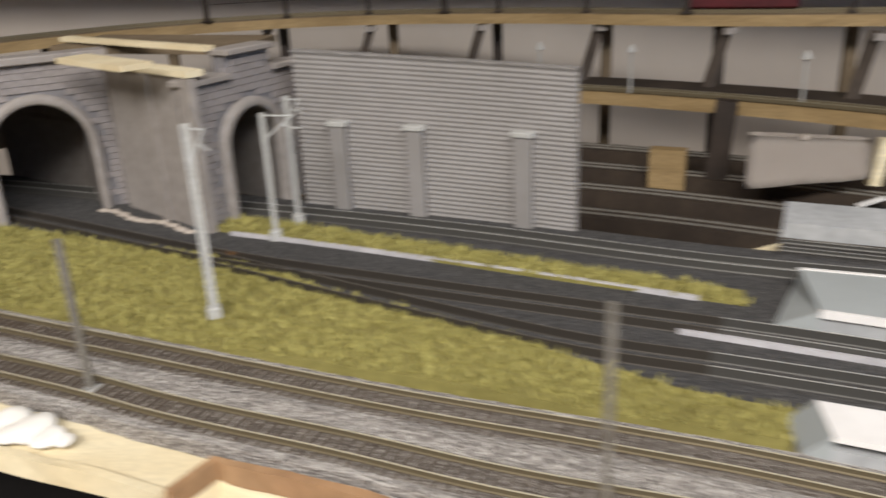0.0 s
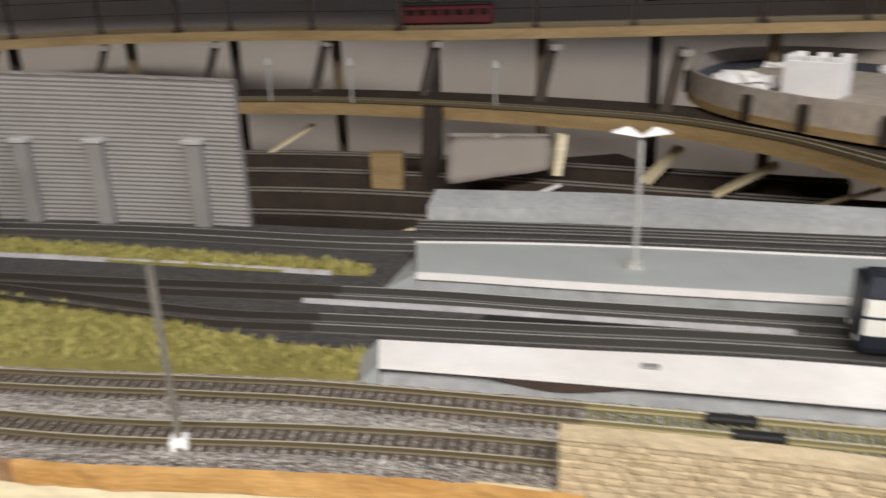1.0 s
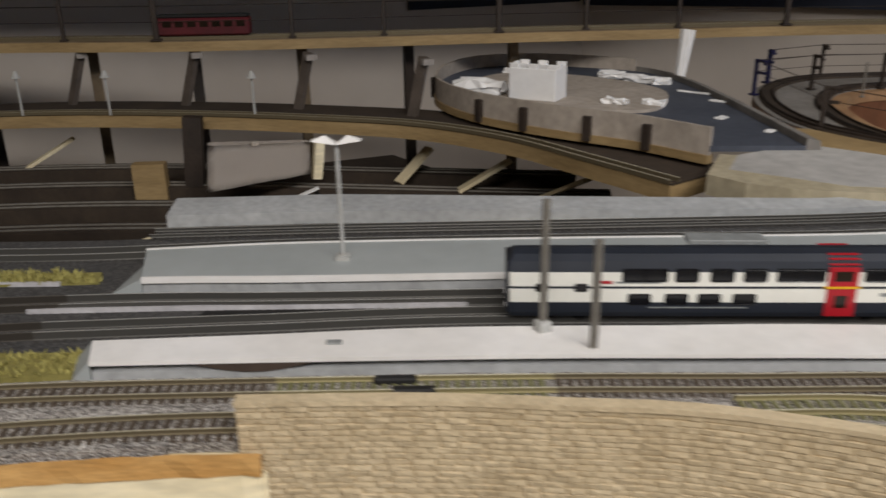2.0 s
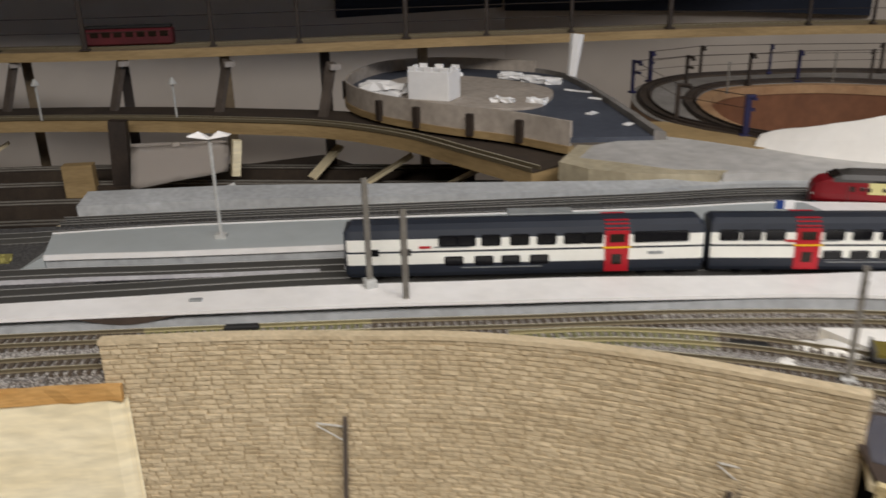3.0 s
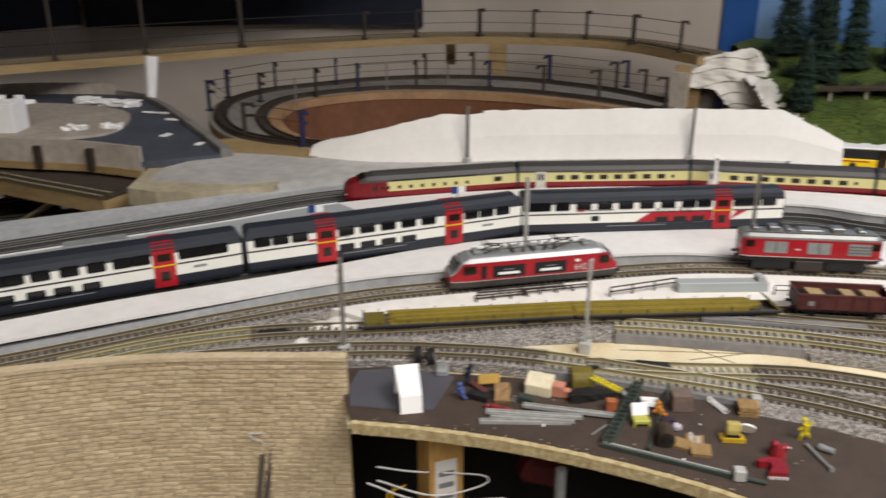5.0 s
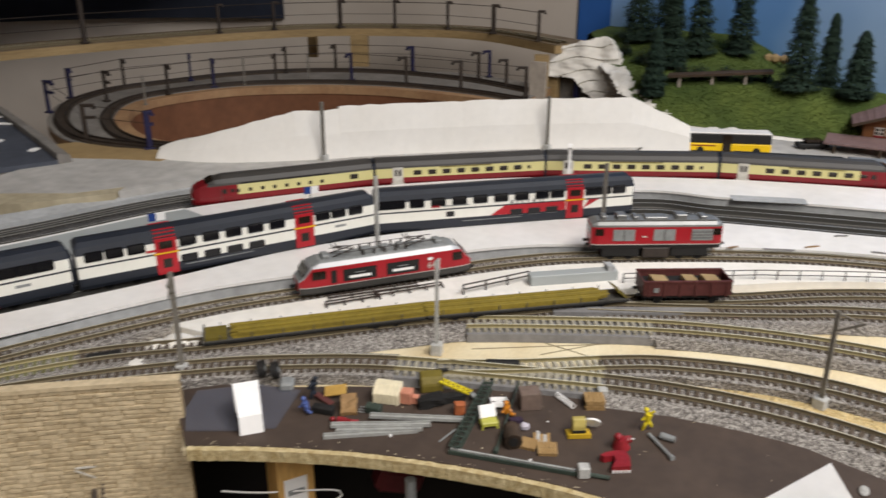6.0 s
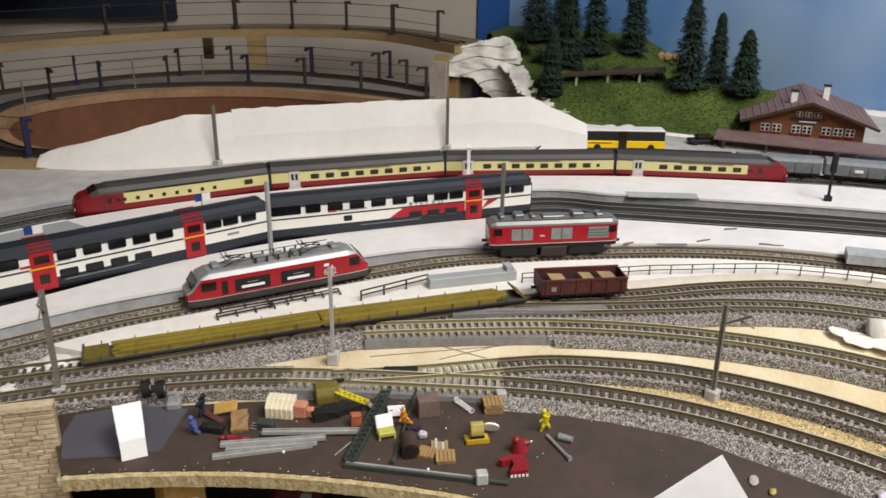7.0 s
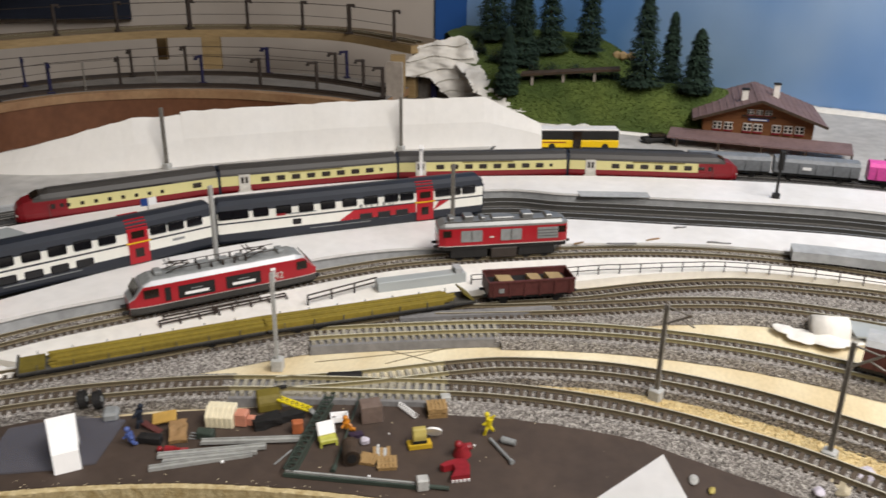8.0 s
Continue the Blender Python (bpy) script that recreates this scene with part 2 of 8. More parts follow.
def box(bm, x0, x1, y0, y1, z0, z1, bevel=0.0):
    r = bmesh.ops.create_cube(bm, size=1, matrix=Matrix.Translation(((x0 + x1) / 2, (y0 + y1) / 2, (z0 + z1) / 2)) @ Matrix.Diagonal((abs(x1 - x0), abs(y1 - y0), abs(z1 - z0), 1)))
    if bevel:
        es = list({e for v in r["verts"] for e in v.link_edges})
        bmesh.ops.bevel(bm, geom=es, offset=bevel, segments=1, affect="EDGES")
    return bm


def boxm(m, sx, sy, sz, bm=None, bevel=0.0):
    """A box of that size, standing on the pose m."""
    bm = bm or bmesh.new()
    r = bmesh.ops.create_cube(bm, size=1, matrix=m @ Matrix.Translation((0, 0, sz / 2)) @ Matrix.Diagonal((sx, sy, sz, 1)))
    if bevel:
        es = list({e for v in r["verts"] for e in v.link_edges})
        bmesh.ops.bevel(bm, geom=es, offset=bevel, segments=1, affect="EDGES")
    return bm


def B(*a, bevel=0.0):
    return box(bmesh.new(), *a, bevel=bevel)


def rod(bm, a, b, r, r2=None, n=8):
    a, b = Vector(a), Vector(b)
    d = b - a
    q = d.to_track_quat("Z", "Y").to_matrix().to_4x4()
    bmesh.ops.create_cone(bm, cap_ends=True, segments=n, radius1=r, radius2=r if r2 is None else r2, depth=d.length, matrix=Matrix.Translation((a + b) / 2) @ q)
    return bm


def beam(bm, a, b, w, h):
    a, b = Vector(a), Vector(b)
    d = b - a
    q = d.to_track_quat("X", "Z").to_matrix().to_4x4()
    bmesh.ops.create_cube(bm, size=1, matrix=Matrix.Translation((a + b) / 2) @ q @ Matrix.Diagonal((d.length, w, h, 1)))
    return bm


def spl(pts, step=0.006):
    """A smooth curve through a few plan points, sampled evenly."""
    P = [Vector((p[0], p[1], p[2] if len(p) > 2 else 0.0)) for p in pts]
    P = [2 * P[0] - P[1]] + P + [2 * P[-1] - P[-2]]
    fine = []
    for i in range(1, len(P) - 2):
        a, b, c, d = P[i - 1:i + 3]
        for k in range(24):
            t = k / 24
            fine.append(0.5 * (2 * b + (c - a) * t + (2 * a - 5 * b + 4 * c - d) * t * t + (3 * b - a - 3 * c + d) * t ** 3))
    fine.append(P[-2])
    s = [0.0]
    for i in range(1, len(fine)):
        s.append(s[-1] + (fine[i] - fine[i - 1]).length)
    n = max(2, int(s[-1] / step))
    out, j = [], 0
    for k in range(n + 1):
        w = s[-1] * k / n
        while j < len(s) - 2 and s[j + 1] < w:
            j += 1
        f = (w - s[j]) / max(1e-9, s[j + 1] - s[j])
        out.append(fine[j].lerp(fine[j + 1], f))
    return out


def frames(poly):
    out = []
    for i, p in enumerate(poly):
        d = poly[min(i + 1, len(poly) - 1)] - poly[max(i - 1, 0)]
        d.z = 0
        d.normalize()
        out.append((p, d, Vector((-d.y, d.x, 0))))
    return out


def ofs(poly, d):
    return [p + n * d for p, _, n in frames(poly)]


def sweep(poly, prof, bm=None, wob=0.0):
    """Sweeps a closed cross-section of (across, up) along a curve."""
    bm = bm or bmesh.new()
    rings = []
    for p, _, n in frames(poly):
        rings.append([bm.verts.new(p + n * (a + random.uniform(-wob, wob)) + Vector((0, 0, z + random.uniform(-wob, wob) * 0.5))) for a, z in prof])
    k = len(prof)
    for r0, r1 in zip(rings, rings[1:]):
        for i in range(k):
            bm.faces.new((r0[i], r0[(i + 1) % k], r1[(i + 1) % k], r1[i]))
    bm.faces.new(rings[0])
    bm.faces.new(rings[-1][::-1])
    return bm


def ribbon(a, b, z0, z1):
    """A slab between two curves; z1 may be a number or a pair (at a, at b)."""
    n = min(len(a), len(b))
    za, zb = z1 if isinstance(z1, tuple) else (z1, z1)
    bm = bmesh.new()
    rings = []
    for i in range(n):
        p, q = a[round(i * (len(a) - 1) / (n - 1))], b[round(i * (len(b) - 1) / (n - 1))]
        rings.append([bm.verts.new((p.x, p.y, z0)), bm.verts.new((p.x, p.y, za)), bm.verts.new((q.x, q.y, zb)), bm.verts.new((q.x, q.y, z0))])
    for r0, r1 in zip(rings, rings[1:]):
        for i in range(4):
            bm.faces.new((r0[i], r0[(i + 1) % 4], r1[(i + 1) % 4], r1[i]))
    bm.faces.new(rings[0])
    bm.faces.new(rings[-1][::-1])
    return bm


def slab(outline, z0, z1):
    bm = bmesh.new()
    lo, hi = [bm.verts.new((p[0], p[1], z0)) for p in outline], [bm.verts.new((p[0], p[1], z1)) for p in outline]
    n = len(outline)
    for i in range(n):
        bm.faces.new((lo[i], lo[(i + 1) % n], hi[(i + 1) % n], hi[i]))
    for t in tessellate_polygon([[Vector((p[0], p[1], 0)) for p in outline]]):
        bm.faces.new([hi[i] for i in t])
        bm.faces.new([lo[i] for i in reversed(t)])
    return bm


def place(poly, s, z=0.0):
    """The pose on a curve at s metres from its start, x along it."""
    w = 0.0
    for a, b in zip(poly, poly[1:]):
        L = (b - a).length
        if w + L >= s:
            p = a.lerp(b, (s - w) / L)
            return pose(p.x, p.y, z, 0, 0, math.degrees(math.atan2(b.y - a.y, b.x - a.x)))
        w += L
    return pose(poly[-1].x, poly[-1].y, z)


def chord(poly, s, length, z=0.0):
    """The pose of a vehicle of that length whose rear stands s metres along the curve."""
    a, b = place(poly, s).translation, place(poly, s + length).translation
    return pose((a.x + b.x) / 2, (a.y + b.y) / 2, z, 0, 0, math.degrees(math.atan2(b.y - a.y, b.x - a.x)))


def near_s(poly, x, y):
    best, w, out = 9, 0, 0
    for a, b in zip(poly, poly[1:]):
        d = (a - Vector((x, y, a.z))).length
        if d < best:
            best, out = d, w
        w += (b - a).length
    return out

# ---- plan: centre lines of the tracks, from the tunnels towards the station ----
RAIL = 0.0075
TEE = spl([(-0.30, 0.47), (-0.16, 0.432), (-0.006, 0.378), (0.111, 0.334), (0.215, 0.288), (0.309, 0.255), (0.43, 0.203), (0.547, 0.150), (0.641, 0.110), (0.741, 0.032), (0.826, -0.067), (0.887, -0.183), (0.925, -0.303), (0.938, -0.376), (0.94, -0.50), (0.92, -0.7)])
T_BACK = spl([(0.245, 0.304), (0.33, 0.270), (0.44, 0.223), (0.56, 0.172), (0.66, 0.130), (0.764, 0.046), (0.851, -0.056), (0.912, -0.175), (0.949, -0.297), (0.962, -0.376), (0.964, -0.50), (0.945, -0.7)])
T_A = spl([(-0.25, 0.44), (-0.10, 0.362), (0.0, 0.310), (0.084, 0.275), (0.221, 0.2225), (0.287, 0.1925), (0.376, 0.1535), (0.527, 0.088), (0.678, 0.003), (0.802, -0.135), (0.822, -0.197), (0.842, -0.270), (0.859, -0.341), (0.866, -0.395), (0.866, -0.5), (0.85, -0.7)])
T_B = spl([(0.0, 0.306), (0.084, 0.258), (0.15, 0.222), (0.20, 0.203), (0.27, 0.176), (0.362, 0.140), (0.515, 0.065), (0.664, -0.020), (0.781, -0.145), (0.799, -0.202), (0.817, -0.272), (0.834, -0.341), (0.841, -0.395), (0.84, -0.5), (0.825, -0.7)])
T_C = spl([(-0.25, 0.32), (-0.059, 0.245), (0.016, 0.216), (0.095, 0.186), (0.158, 0.165), (0.209, 0.146), (0.34, 0.089), (0.412, 0.055), (0.474, 0.026), (0.5355, -0.0085), (0.5775, -0.0405), (0.6655, -0.1128), (0.7038, -0.1590), (0.7503, -0.2395), (0.7740, -0.308), (0.7785, -0.376), (0.769, -0.502), (0.739, -0.652)])
T_D = spl([(-0.25, 0.285), (-0.041, 0.212), (0.028, 0.184), (0.081, 0.165), (0.128, 0.147), (0.19, 0.128), (0.248, 0.106), (0.33, 0.068), (0.41, 0.025), (0.46, -0.015), (0.495, -0.052), (0.516, -0.081), (0.538, -0.120), (0.563, -0.186), (0.577, -0.231), (0.583, -0.277), (0.580, -0.320), (0.571, -0.360), (0.545, -0.43), (0.50, -0.52)])
T_W = spl([(0.40, 0.045), (0.44, 0.026), (0.48, -0.004), (0.520, -0.0480), (0.5753, -0.1025), (0.6153, -0.1472), (0.6525, -0.1895), (0.683, -0.2382), (0.7094, -0.2745), (0.7311, -0.3142), (0.7398, -0.354), (0.743, -0.400), (0.735, -0.5), (0.705, -0.63)])
T_W2 = spl([(0.635, -0.175), (0.6575, -0.222), (0.6780, -0.2605), (0.6930, -0.287), (0.707, -0.327), (0.710, -0.382), (0.700, -0.48), (0.67, -0.6)])
T_X = spl([(0.555, -0.088), (0.585, -0.124), (0.609, -0.165), (0.633, -0.214), (0.649, -0.265), (0.656, -0.316), (0.654, -0.360), (0.640, -0.44), (0.605, -0.55)])
T_Y = spl([(0.545, -0.140), (0.566, -0.174), (0.587, -0.204), (0.600, -0.228), (0.612, -0.271), (0.613, -0.318), (0.605, -0.361), (0.585, -0.43), (0.545, -0.53)])
FRONT = spl([(-0.45, 0.30), (-0.20, 0.222), (-0.02, 0.170), (0.037, 0.150)], 0.01) + [p for p in ofs(T_D, -0.0125) if 0.044 < p.x < 0.2545]
WALL = spl([(0.249, 0.095), (0.300, 0.072), (0.338, 0.051), (0.372, 0.031), (0.408, 0.001), (0.434, -0.028), (0.466, -0.069)], 0.004)
EDGE = spl([(0.453, -0.084), (0.466, -0.107), (0.480, -0.137), (0.490, -0.165), (0.498, -0.195), (0.503, -0.225), (0.503, -0.27), (0.495, -0.34), (0.47, -0.45), (0.43, -0.55)], 0.01)

# ---- room ----
room = thing("room_shell", "plain plastered walls and ceiling of the layout room", "room", kind="structure")
part("wall_south", B(-2.2, 3.2, -2.3, -2.2, -0.95, 1.5), M_ROOM, room)
part("wall_west", B(-2.3, -2.2, -2.3, 1.6, -0.95, 1.5), M_ROOM, room)
part("wall_east", B(3.1, 3.2, -2.3, 1.6, -0.95, 1.5), M_ROOM, room)
tagged(part("ceiling", B(-2.3, 3.2, -2.3, 1.6, 1.5, 1.56), M_ROOM), "plain plastered ceiling", "ceiling", kind="structure")
tagged(part("floor", B(-2.3, 3.2, -2.3, 1.6, -1.0, -0.95), M_FLOOR), "dull brown room floor", "floor", kind="structure")
tagged(part("wall_north", B(-2.3, 1.06, 0.98, 1.05, -0.95, 1.5), M_WALLW), "off-white wall behind the layout", "wall", kind="structure")
bm = ribbon(spl([(0.95, 0.98), (1.2, 0.75), (1.30, 0.5), (1.31, 0.3), (1.31, 0.10)], 0.02), spl([(1.0, 1.04), (1.25, 0.8), (1.36, 0.52), (1.37, 0.3), (1.37, 0.10)], 0.02), -0.95, 1.5)
tagged(part("wall_corner", bm, M_WALLW), "off-white curved wall behind the layout", "wall", kind="structure")
SKY = spl([(1.31, 0.098), (1.295, -0.10), (1.26, -0.30), (1.225, -0.50), (1.19, -0.80), (1.15, -1.6)], 0.008)
tagged(part("backdrop_sky", ribbon(SKY, ofs(SKY, 0.03), -0.4, 0.8), M_SKY, smooth=True), "painted blue sky backdrop with pale streaks", "backdrop", kind="structure")
bm = slab([(0.096, 0.02), (0.096, 0.17), (0.075, 0.135), (0.045, 0.115), (0.01, 0.085), (-0.05, 0.06), (-0.10, 0.05), (-0.10, 0.02)], 0, 0.002)
bmesh.ops.transform(bm, matrix=Matrix(((0, 0, -1, 1.309), (1, 0, 0, 0), (0, 1, 0, 0), (0, 0, 0, 1))), verts=bm.verts)
tagged(part("painted_mountain", bm, M_MOUNT), "dark blue mountain painted on the sky backdrop", "painting", kind="structure")
# Unseen board, added above the view to keep lamp light off the wall.
bm = slab([(-0.6, 0.72), (0.20, 0.67), (0.40, 0.61), (0.82, 0.56), (0.97, 0.50), (1.06, 0.45), (1.12, 0.52), (1.17, 0.76), (1.0, 0.979), (-0.6, 0.979)], 0.192, 0.205)
tagged(part("wall_shade_board", bm, M_NAVY), "dark navy shelf board on the wall above the upper line", "shelf", kind="structure")
# Navy sheets paint the soft shadow along the upper wall.
tagged(part("navy_shade", B(0.66, 0.94, 0.974, 0.979, 0.052, 0.8), M_NAVY), "dark navy panel on the wall", "panel", kind="structure")
bm = ribbon(spl([(0.94, 0.965), (1.17, 0.75), (1.275, 0.560)], 0.02), spl([(0.946, 0.972), (1.18, 0.755), (1.282, 0.565)], 0.02), 0.047, 0.8)
tagged(part("navy_shade", bm, M_NAVY), "dark navy panel on the wall", "panel", kind="structure")

# ---- baseboards ----
outline = [(p.x, p.y) for p in FRONT] + [(p.x, p.y) for p in ofs(WALL, 0.003)] + [(0.452, -0.082)] + [(p.x, p.y) for p in EDGE] + [(0.9, -0.8), (1.30, -0.8), (1.30, -0.1)]
outline += [(p.x, p.y) for p in ofs(T_BACK, 0.02)[::-1] if p.y > -0.06] + [(p.x, p.y) for p in ofs(TEE, 0.028)[::-1] if p.x < 0.235] + [(-0.45, 0.55)]
tagged(part("ground", slab(outline, -0.0026, 0.0), M_BOARD), "bare plywood baseboard under the tracks", "baseboard", kind="structure")
k0, kf = (next(i for i, p in enumerate(FRONT) if p.x > v) for v in (0.036, 0.099))
for c, edge, lab in ((FRONT[:k0 + 1], M_BOARD, "bare plywood front edge"), (FRONT[k0:kf + 1], M_LIP, "rough brown saw cut at the front edge"), (FRONT[kf:], M_OCHRE, "ochre varnished front edge")):
    part("front_edge", sweep(c, [(-0.002, -0.0035), (0.0006, -0.0035), (0.0006, 0.0030), (-0.002, 0.0030)], wob=0.0004), edge, bpy.data.objects["ground"], lab)
part("front_fascia", sweep([p for p in FRONT if p.x > 0.03] + [WALL[0] + Vector((-0.0012, 0.0, 0))], [(-0.0016, -0.30), (-0.0001, -0.30), (-0.0001, -0.0037), (-0.0016, -0.0037)]), M_CREAM, bpy.data.objects["ground"], "cream plywood fascia")
# Added black slab in place of the unlit void below the front edge.
low = thing("under_void", "bare wooden shelf below the layout front", "shelf", kind="structure")
part("void_board", slab([(-0.5, 0.10), (0.02, 0.06), (0.02, 0.55), (-0.5, 0.6)], -0.22, -0.20), M_BLACK, low)
bro = [(p.x - 0.002 * 0, p.y) for p in EDGE] + [(0.52, -0.50), (0.555, -0.35), (0.566, -0.30), (0.572, -0.275), (0.574, -0.25), (0.571, -0.222), (0.5545, -0.1805), (0.5365, -0.1465), (0.5190, -0.1130), (0.505, -0.09), (0.492, -0.064), (0.480, -0.052), (0.468, -0.0635), (0.4535, -0.0825)]
yard = tagged(part("yard_board", slab(bro, 0.0005, 0.0022), M_BROWN), "dark brown painted yard board with loose crumbs", "board", kind="structure")
part("board_edge", sweep(spl([(p.x, p.y) for p in EDGE], 0.0016), [(-0.0020, -0.0034), (-0.0001, -0.0034), (-0.0001, 0.0019), (-0.0020, 0.0014)], wob=0.00018), M_CHIP, yard, "rough pale chipboard edge")
# Added black panels: they stand in for the shade under the yard board.
part("shade_panel", sweep(ofs(EDGE, 0.16), [(0, -0.5), (0.004, -0.5), (0.004, -0.007), (0, -0.007)]), M_BLACK, yard, "dark panel under the board")
part("shade_panel", sweep(spl([(0.44, 0.14), (0.52, 0.05), (0.62, -0.04), (0.64, -0.10)], 0.02), [(0, -0.5), (0.004, -0.5), (0.004, -0.005), (0, -0.005)]), M_BLACK, yard, "dark panel under the board")

# ---- sandstone retaining wall in front ----
wall = thing("retaining_wall", "sandstone-coloured masonry card wall curving along the layout front", "wall", kind="structure")
part("backing", sweep(WALL, [(0.0, -0.30), (0.003, -0.30), (0.003, 0.0195), (0.0, 0.0195)]), M_SANDJ, wall)
part("coping", sweep(WALL, [(-0.0012, 0.0185), (0.0036, 0.0185), (0.0036, 0.0203), (-0.0012, 0.0203)], wob=0.0001), M_SAND, wall)

# ---- dark ballast of the station throat, grass verges, kerbs ----
throat = [(-0.30, 0.50), (-0.30, 0.37), (-0.128, 0.364), (-0.055, 0.334), (0.007, 0.309), (0.064, 0.270), (0.109, 0.243), (0.147, 0.216), (0.179, 0.194), (0.21, 0.18)]
bed = throat + [(p.x, p.y) for p in ofs(T_B, -0.012) if p.x > 0.24] + [(p.x, p.y) for p in ofs(TEE, 0.024)[::-1] if p.y > -0.65]
tagged(part("ballast_bed", slab(bed, 0.0004, 0.004), M_DARKB), "dark grey fine ballast of the station throat", "ballast", kind="structure")
verge1 = throat[2:] + [(0.203, 0.166), (0.160, 0.179), (0.093, 0.205), (0.009, 0.231), (-0.071, 0.263), (-0.25, 0.335)]
tagged(part("grass_verge", slab(verge1, 0.0004, 0.0046), M_SOIL), "dry yellow-green grass mat between the tracks", "grass", kind="structure")
V2A, V2B = spl([(-0.02, 0.372), (0.081, 0.326), (0.155, 0.290), (0.218, 0.262)], 0.006), spl([(-0.01, 0.347), (0.082, 0.308), (0.153, 0.276), (0.216, 0.250)], 0.006)
tagged(part("grass_verge", ribbon(V2B, V2A, 0.0008, 0.0052), M_SOIL), "narrow dry grass strip beside the express track", "grass", kind="structure")


def tufts(name, spots, height, material, label, lean=0.7):
    verts, faces = [], []
    for x, y, z in spots:
        for _ in range(3):
            a, h = random.uniform(0, 6.3), height * random.uniform(0.5, 1.3)
            dx, dy = math.cos(a) * 0.0007, math.sin(a) * 0.0007
            lx, ly = random.uniform(-1, 1) * h * lean, random.uniform(-1, 1) * h * lean
            k = len(verts)
            verts += [(x - dx, y - dy, z), (x + dx, y + dy, z), (x + lx, y + ly, z + h)]
            faces.append((k, k + 1, k + 2))
    me = bpy.data.meshes.new(name)
    me.from_pydata(verts, [], faces)
    me.materials.append(material)
    return tagged(new(name, me), label, "grass", kind="stuff")


def inside(p, poly):
    c = False
    for (x0, y0), (x1, y1) in zip(poly, poly[1:] + poly[:1]):
        if (y0 > p[1]) != (y1 > p[1]) and p[0] < (x1 - x0) * (p[1] - y0) / (y1 - y0) + x0:
            c = not c
    return c


spots = []
while len(spots) < 5200:
    p = (random.uniform(-0.25, 0.21), random.uniform(0.16, 0.38))
    if inside(p, verge1):
        spots.append((*p, 0.0043))
for a, b in zip(V2A, V2B):
    for _ in range(26):
        q = a.lerp(b, random.uniform(-0.06, 1.0))
        spots.append((q.x + random.uniform(-0.003, 0.003), q.y, 0.005))
tufts("dry_grass", spots, 0.0026, M_GRASS, "dry yellow-green static grass fibres")

kerb = [spl([(0.0, 0.341), (0.046, 0.3235), (0.128, 0.289), (0.200, 0.2565)], 0.01), spl([(0.187, 0.2305), (0.263, 0.198), (0.356, 0.156)], 0.01)]
for k, c in enumerate(kerb):
    tagged(part("cable_duct", sweep(c, [(-0.0010, 0.003), (0.0010, 0.003), (0.0008, 0.0058), (-0.0008, 0.0058)]), M_DUCT), "pale grey cable duct lying along the ballast", "cable duct", "cable ducts")


# Two thin black strips, one on each side of the second duct.
for o in (0.0046, -0.0042):
    tagged(part("dark_strip", sweep(ofs(spl([(0.255, 0.2010), (0.32, 0.172), (0.40, 0.136), (0.50, 0.09)], 0.01), o), [(-0.0026, 0.0035), (0.0026, 0.0035), (0.0026, 0.0044), (-0.0026, 0.0044)], wob=0.0003), M_UNDER), "black drain strip along the cable duct", "drain", "drain strips")


# ---- tracks ----
def sleeper_mesh(material):
    me = bpy.data.meshes.new("sleeper")
    bm = box(bmesh.new(), -0.0008, 0.0008, -0.0072, 0.0072, 0, 0.0014)
    bm.to_mesh(me)
    bm.free()
    me.materials.append(material)
    return me


ME_SLEEP, ME_SLEEPG, ME_SLEEPO, ME_SLEEPD, ME_SLEEPT = sleeper_mesh(M_SLEEP), sleeper_mesh(M_SLEEPG), sleeper_mesh(M_SLEEPO), sleeper_mesh(M_SLEEPD), sleeper_mesh(M_DARKB)
C_BRASS = (0.266, 0.350)


def track(poly, label, ballast, rail, ties, pitch=0.0036, tie_z=0.0044, lo=0.0165, hi=0.0165):
    tr = thing("model_track", label, "track", group="tracks")
    z0 = 0.0
    if ballast:
        part("ballast", sweep(poly, [(-lo, 0.0003), (hi, 0.0003), (min(hi - 0.0004, 0.0100), 0.0050), (-min(lo - 0.0002, 0.0100), 0.0050)], wob=0.0004), ballast, tr)
    for s in (-1, 1):
        c = s * 0.0045
        part("rail", sweep(poly, [(c - 0.00046, tie_z + 0.0012), (c + 0.00046, tie_z + 0.0012), (c + 0.00020, tie_z + 0.0018), (c + 0.00030, RAIL), (c - 0.00030, RAIL), (c - 0.00020, tie_z + 0.0018)]), rail, tr)
    n = int(sum((b - a).length for a, b in zip(poly, poly[1:])) / pitch)
    first = max(0, min(80, n - 300))
    bm = bmesh.new()
    for k in range(n):
        m = place(poly, (k + 0.5) * pitch, tie_z)
        if first <= k < first + 300:
            share("sleeper", ties, tr, m)
        else:
            boxm(m, 0.0016, 0.0144, 0.0014, bm)
    if n > 300:
        tagged(part("sleeper_bed", bm, ties.materials[0], tr), kind="stuff")
    else:
        bm.free()
    return tr


def cut(poly, x0=-9, x1=9, y0=-9, y1=9):
    return [p for p in poly if x0 <= p.x <= x1 and y0 <= p.y <= y1]


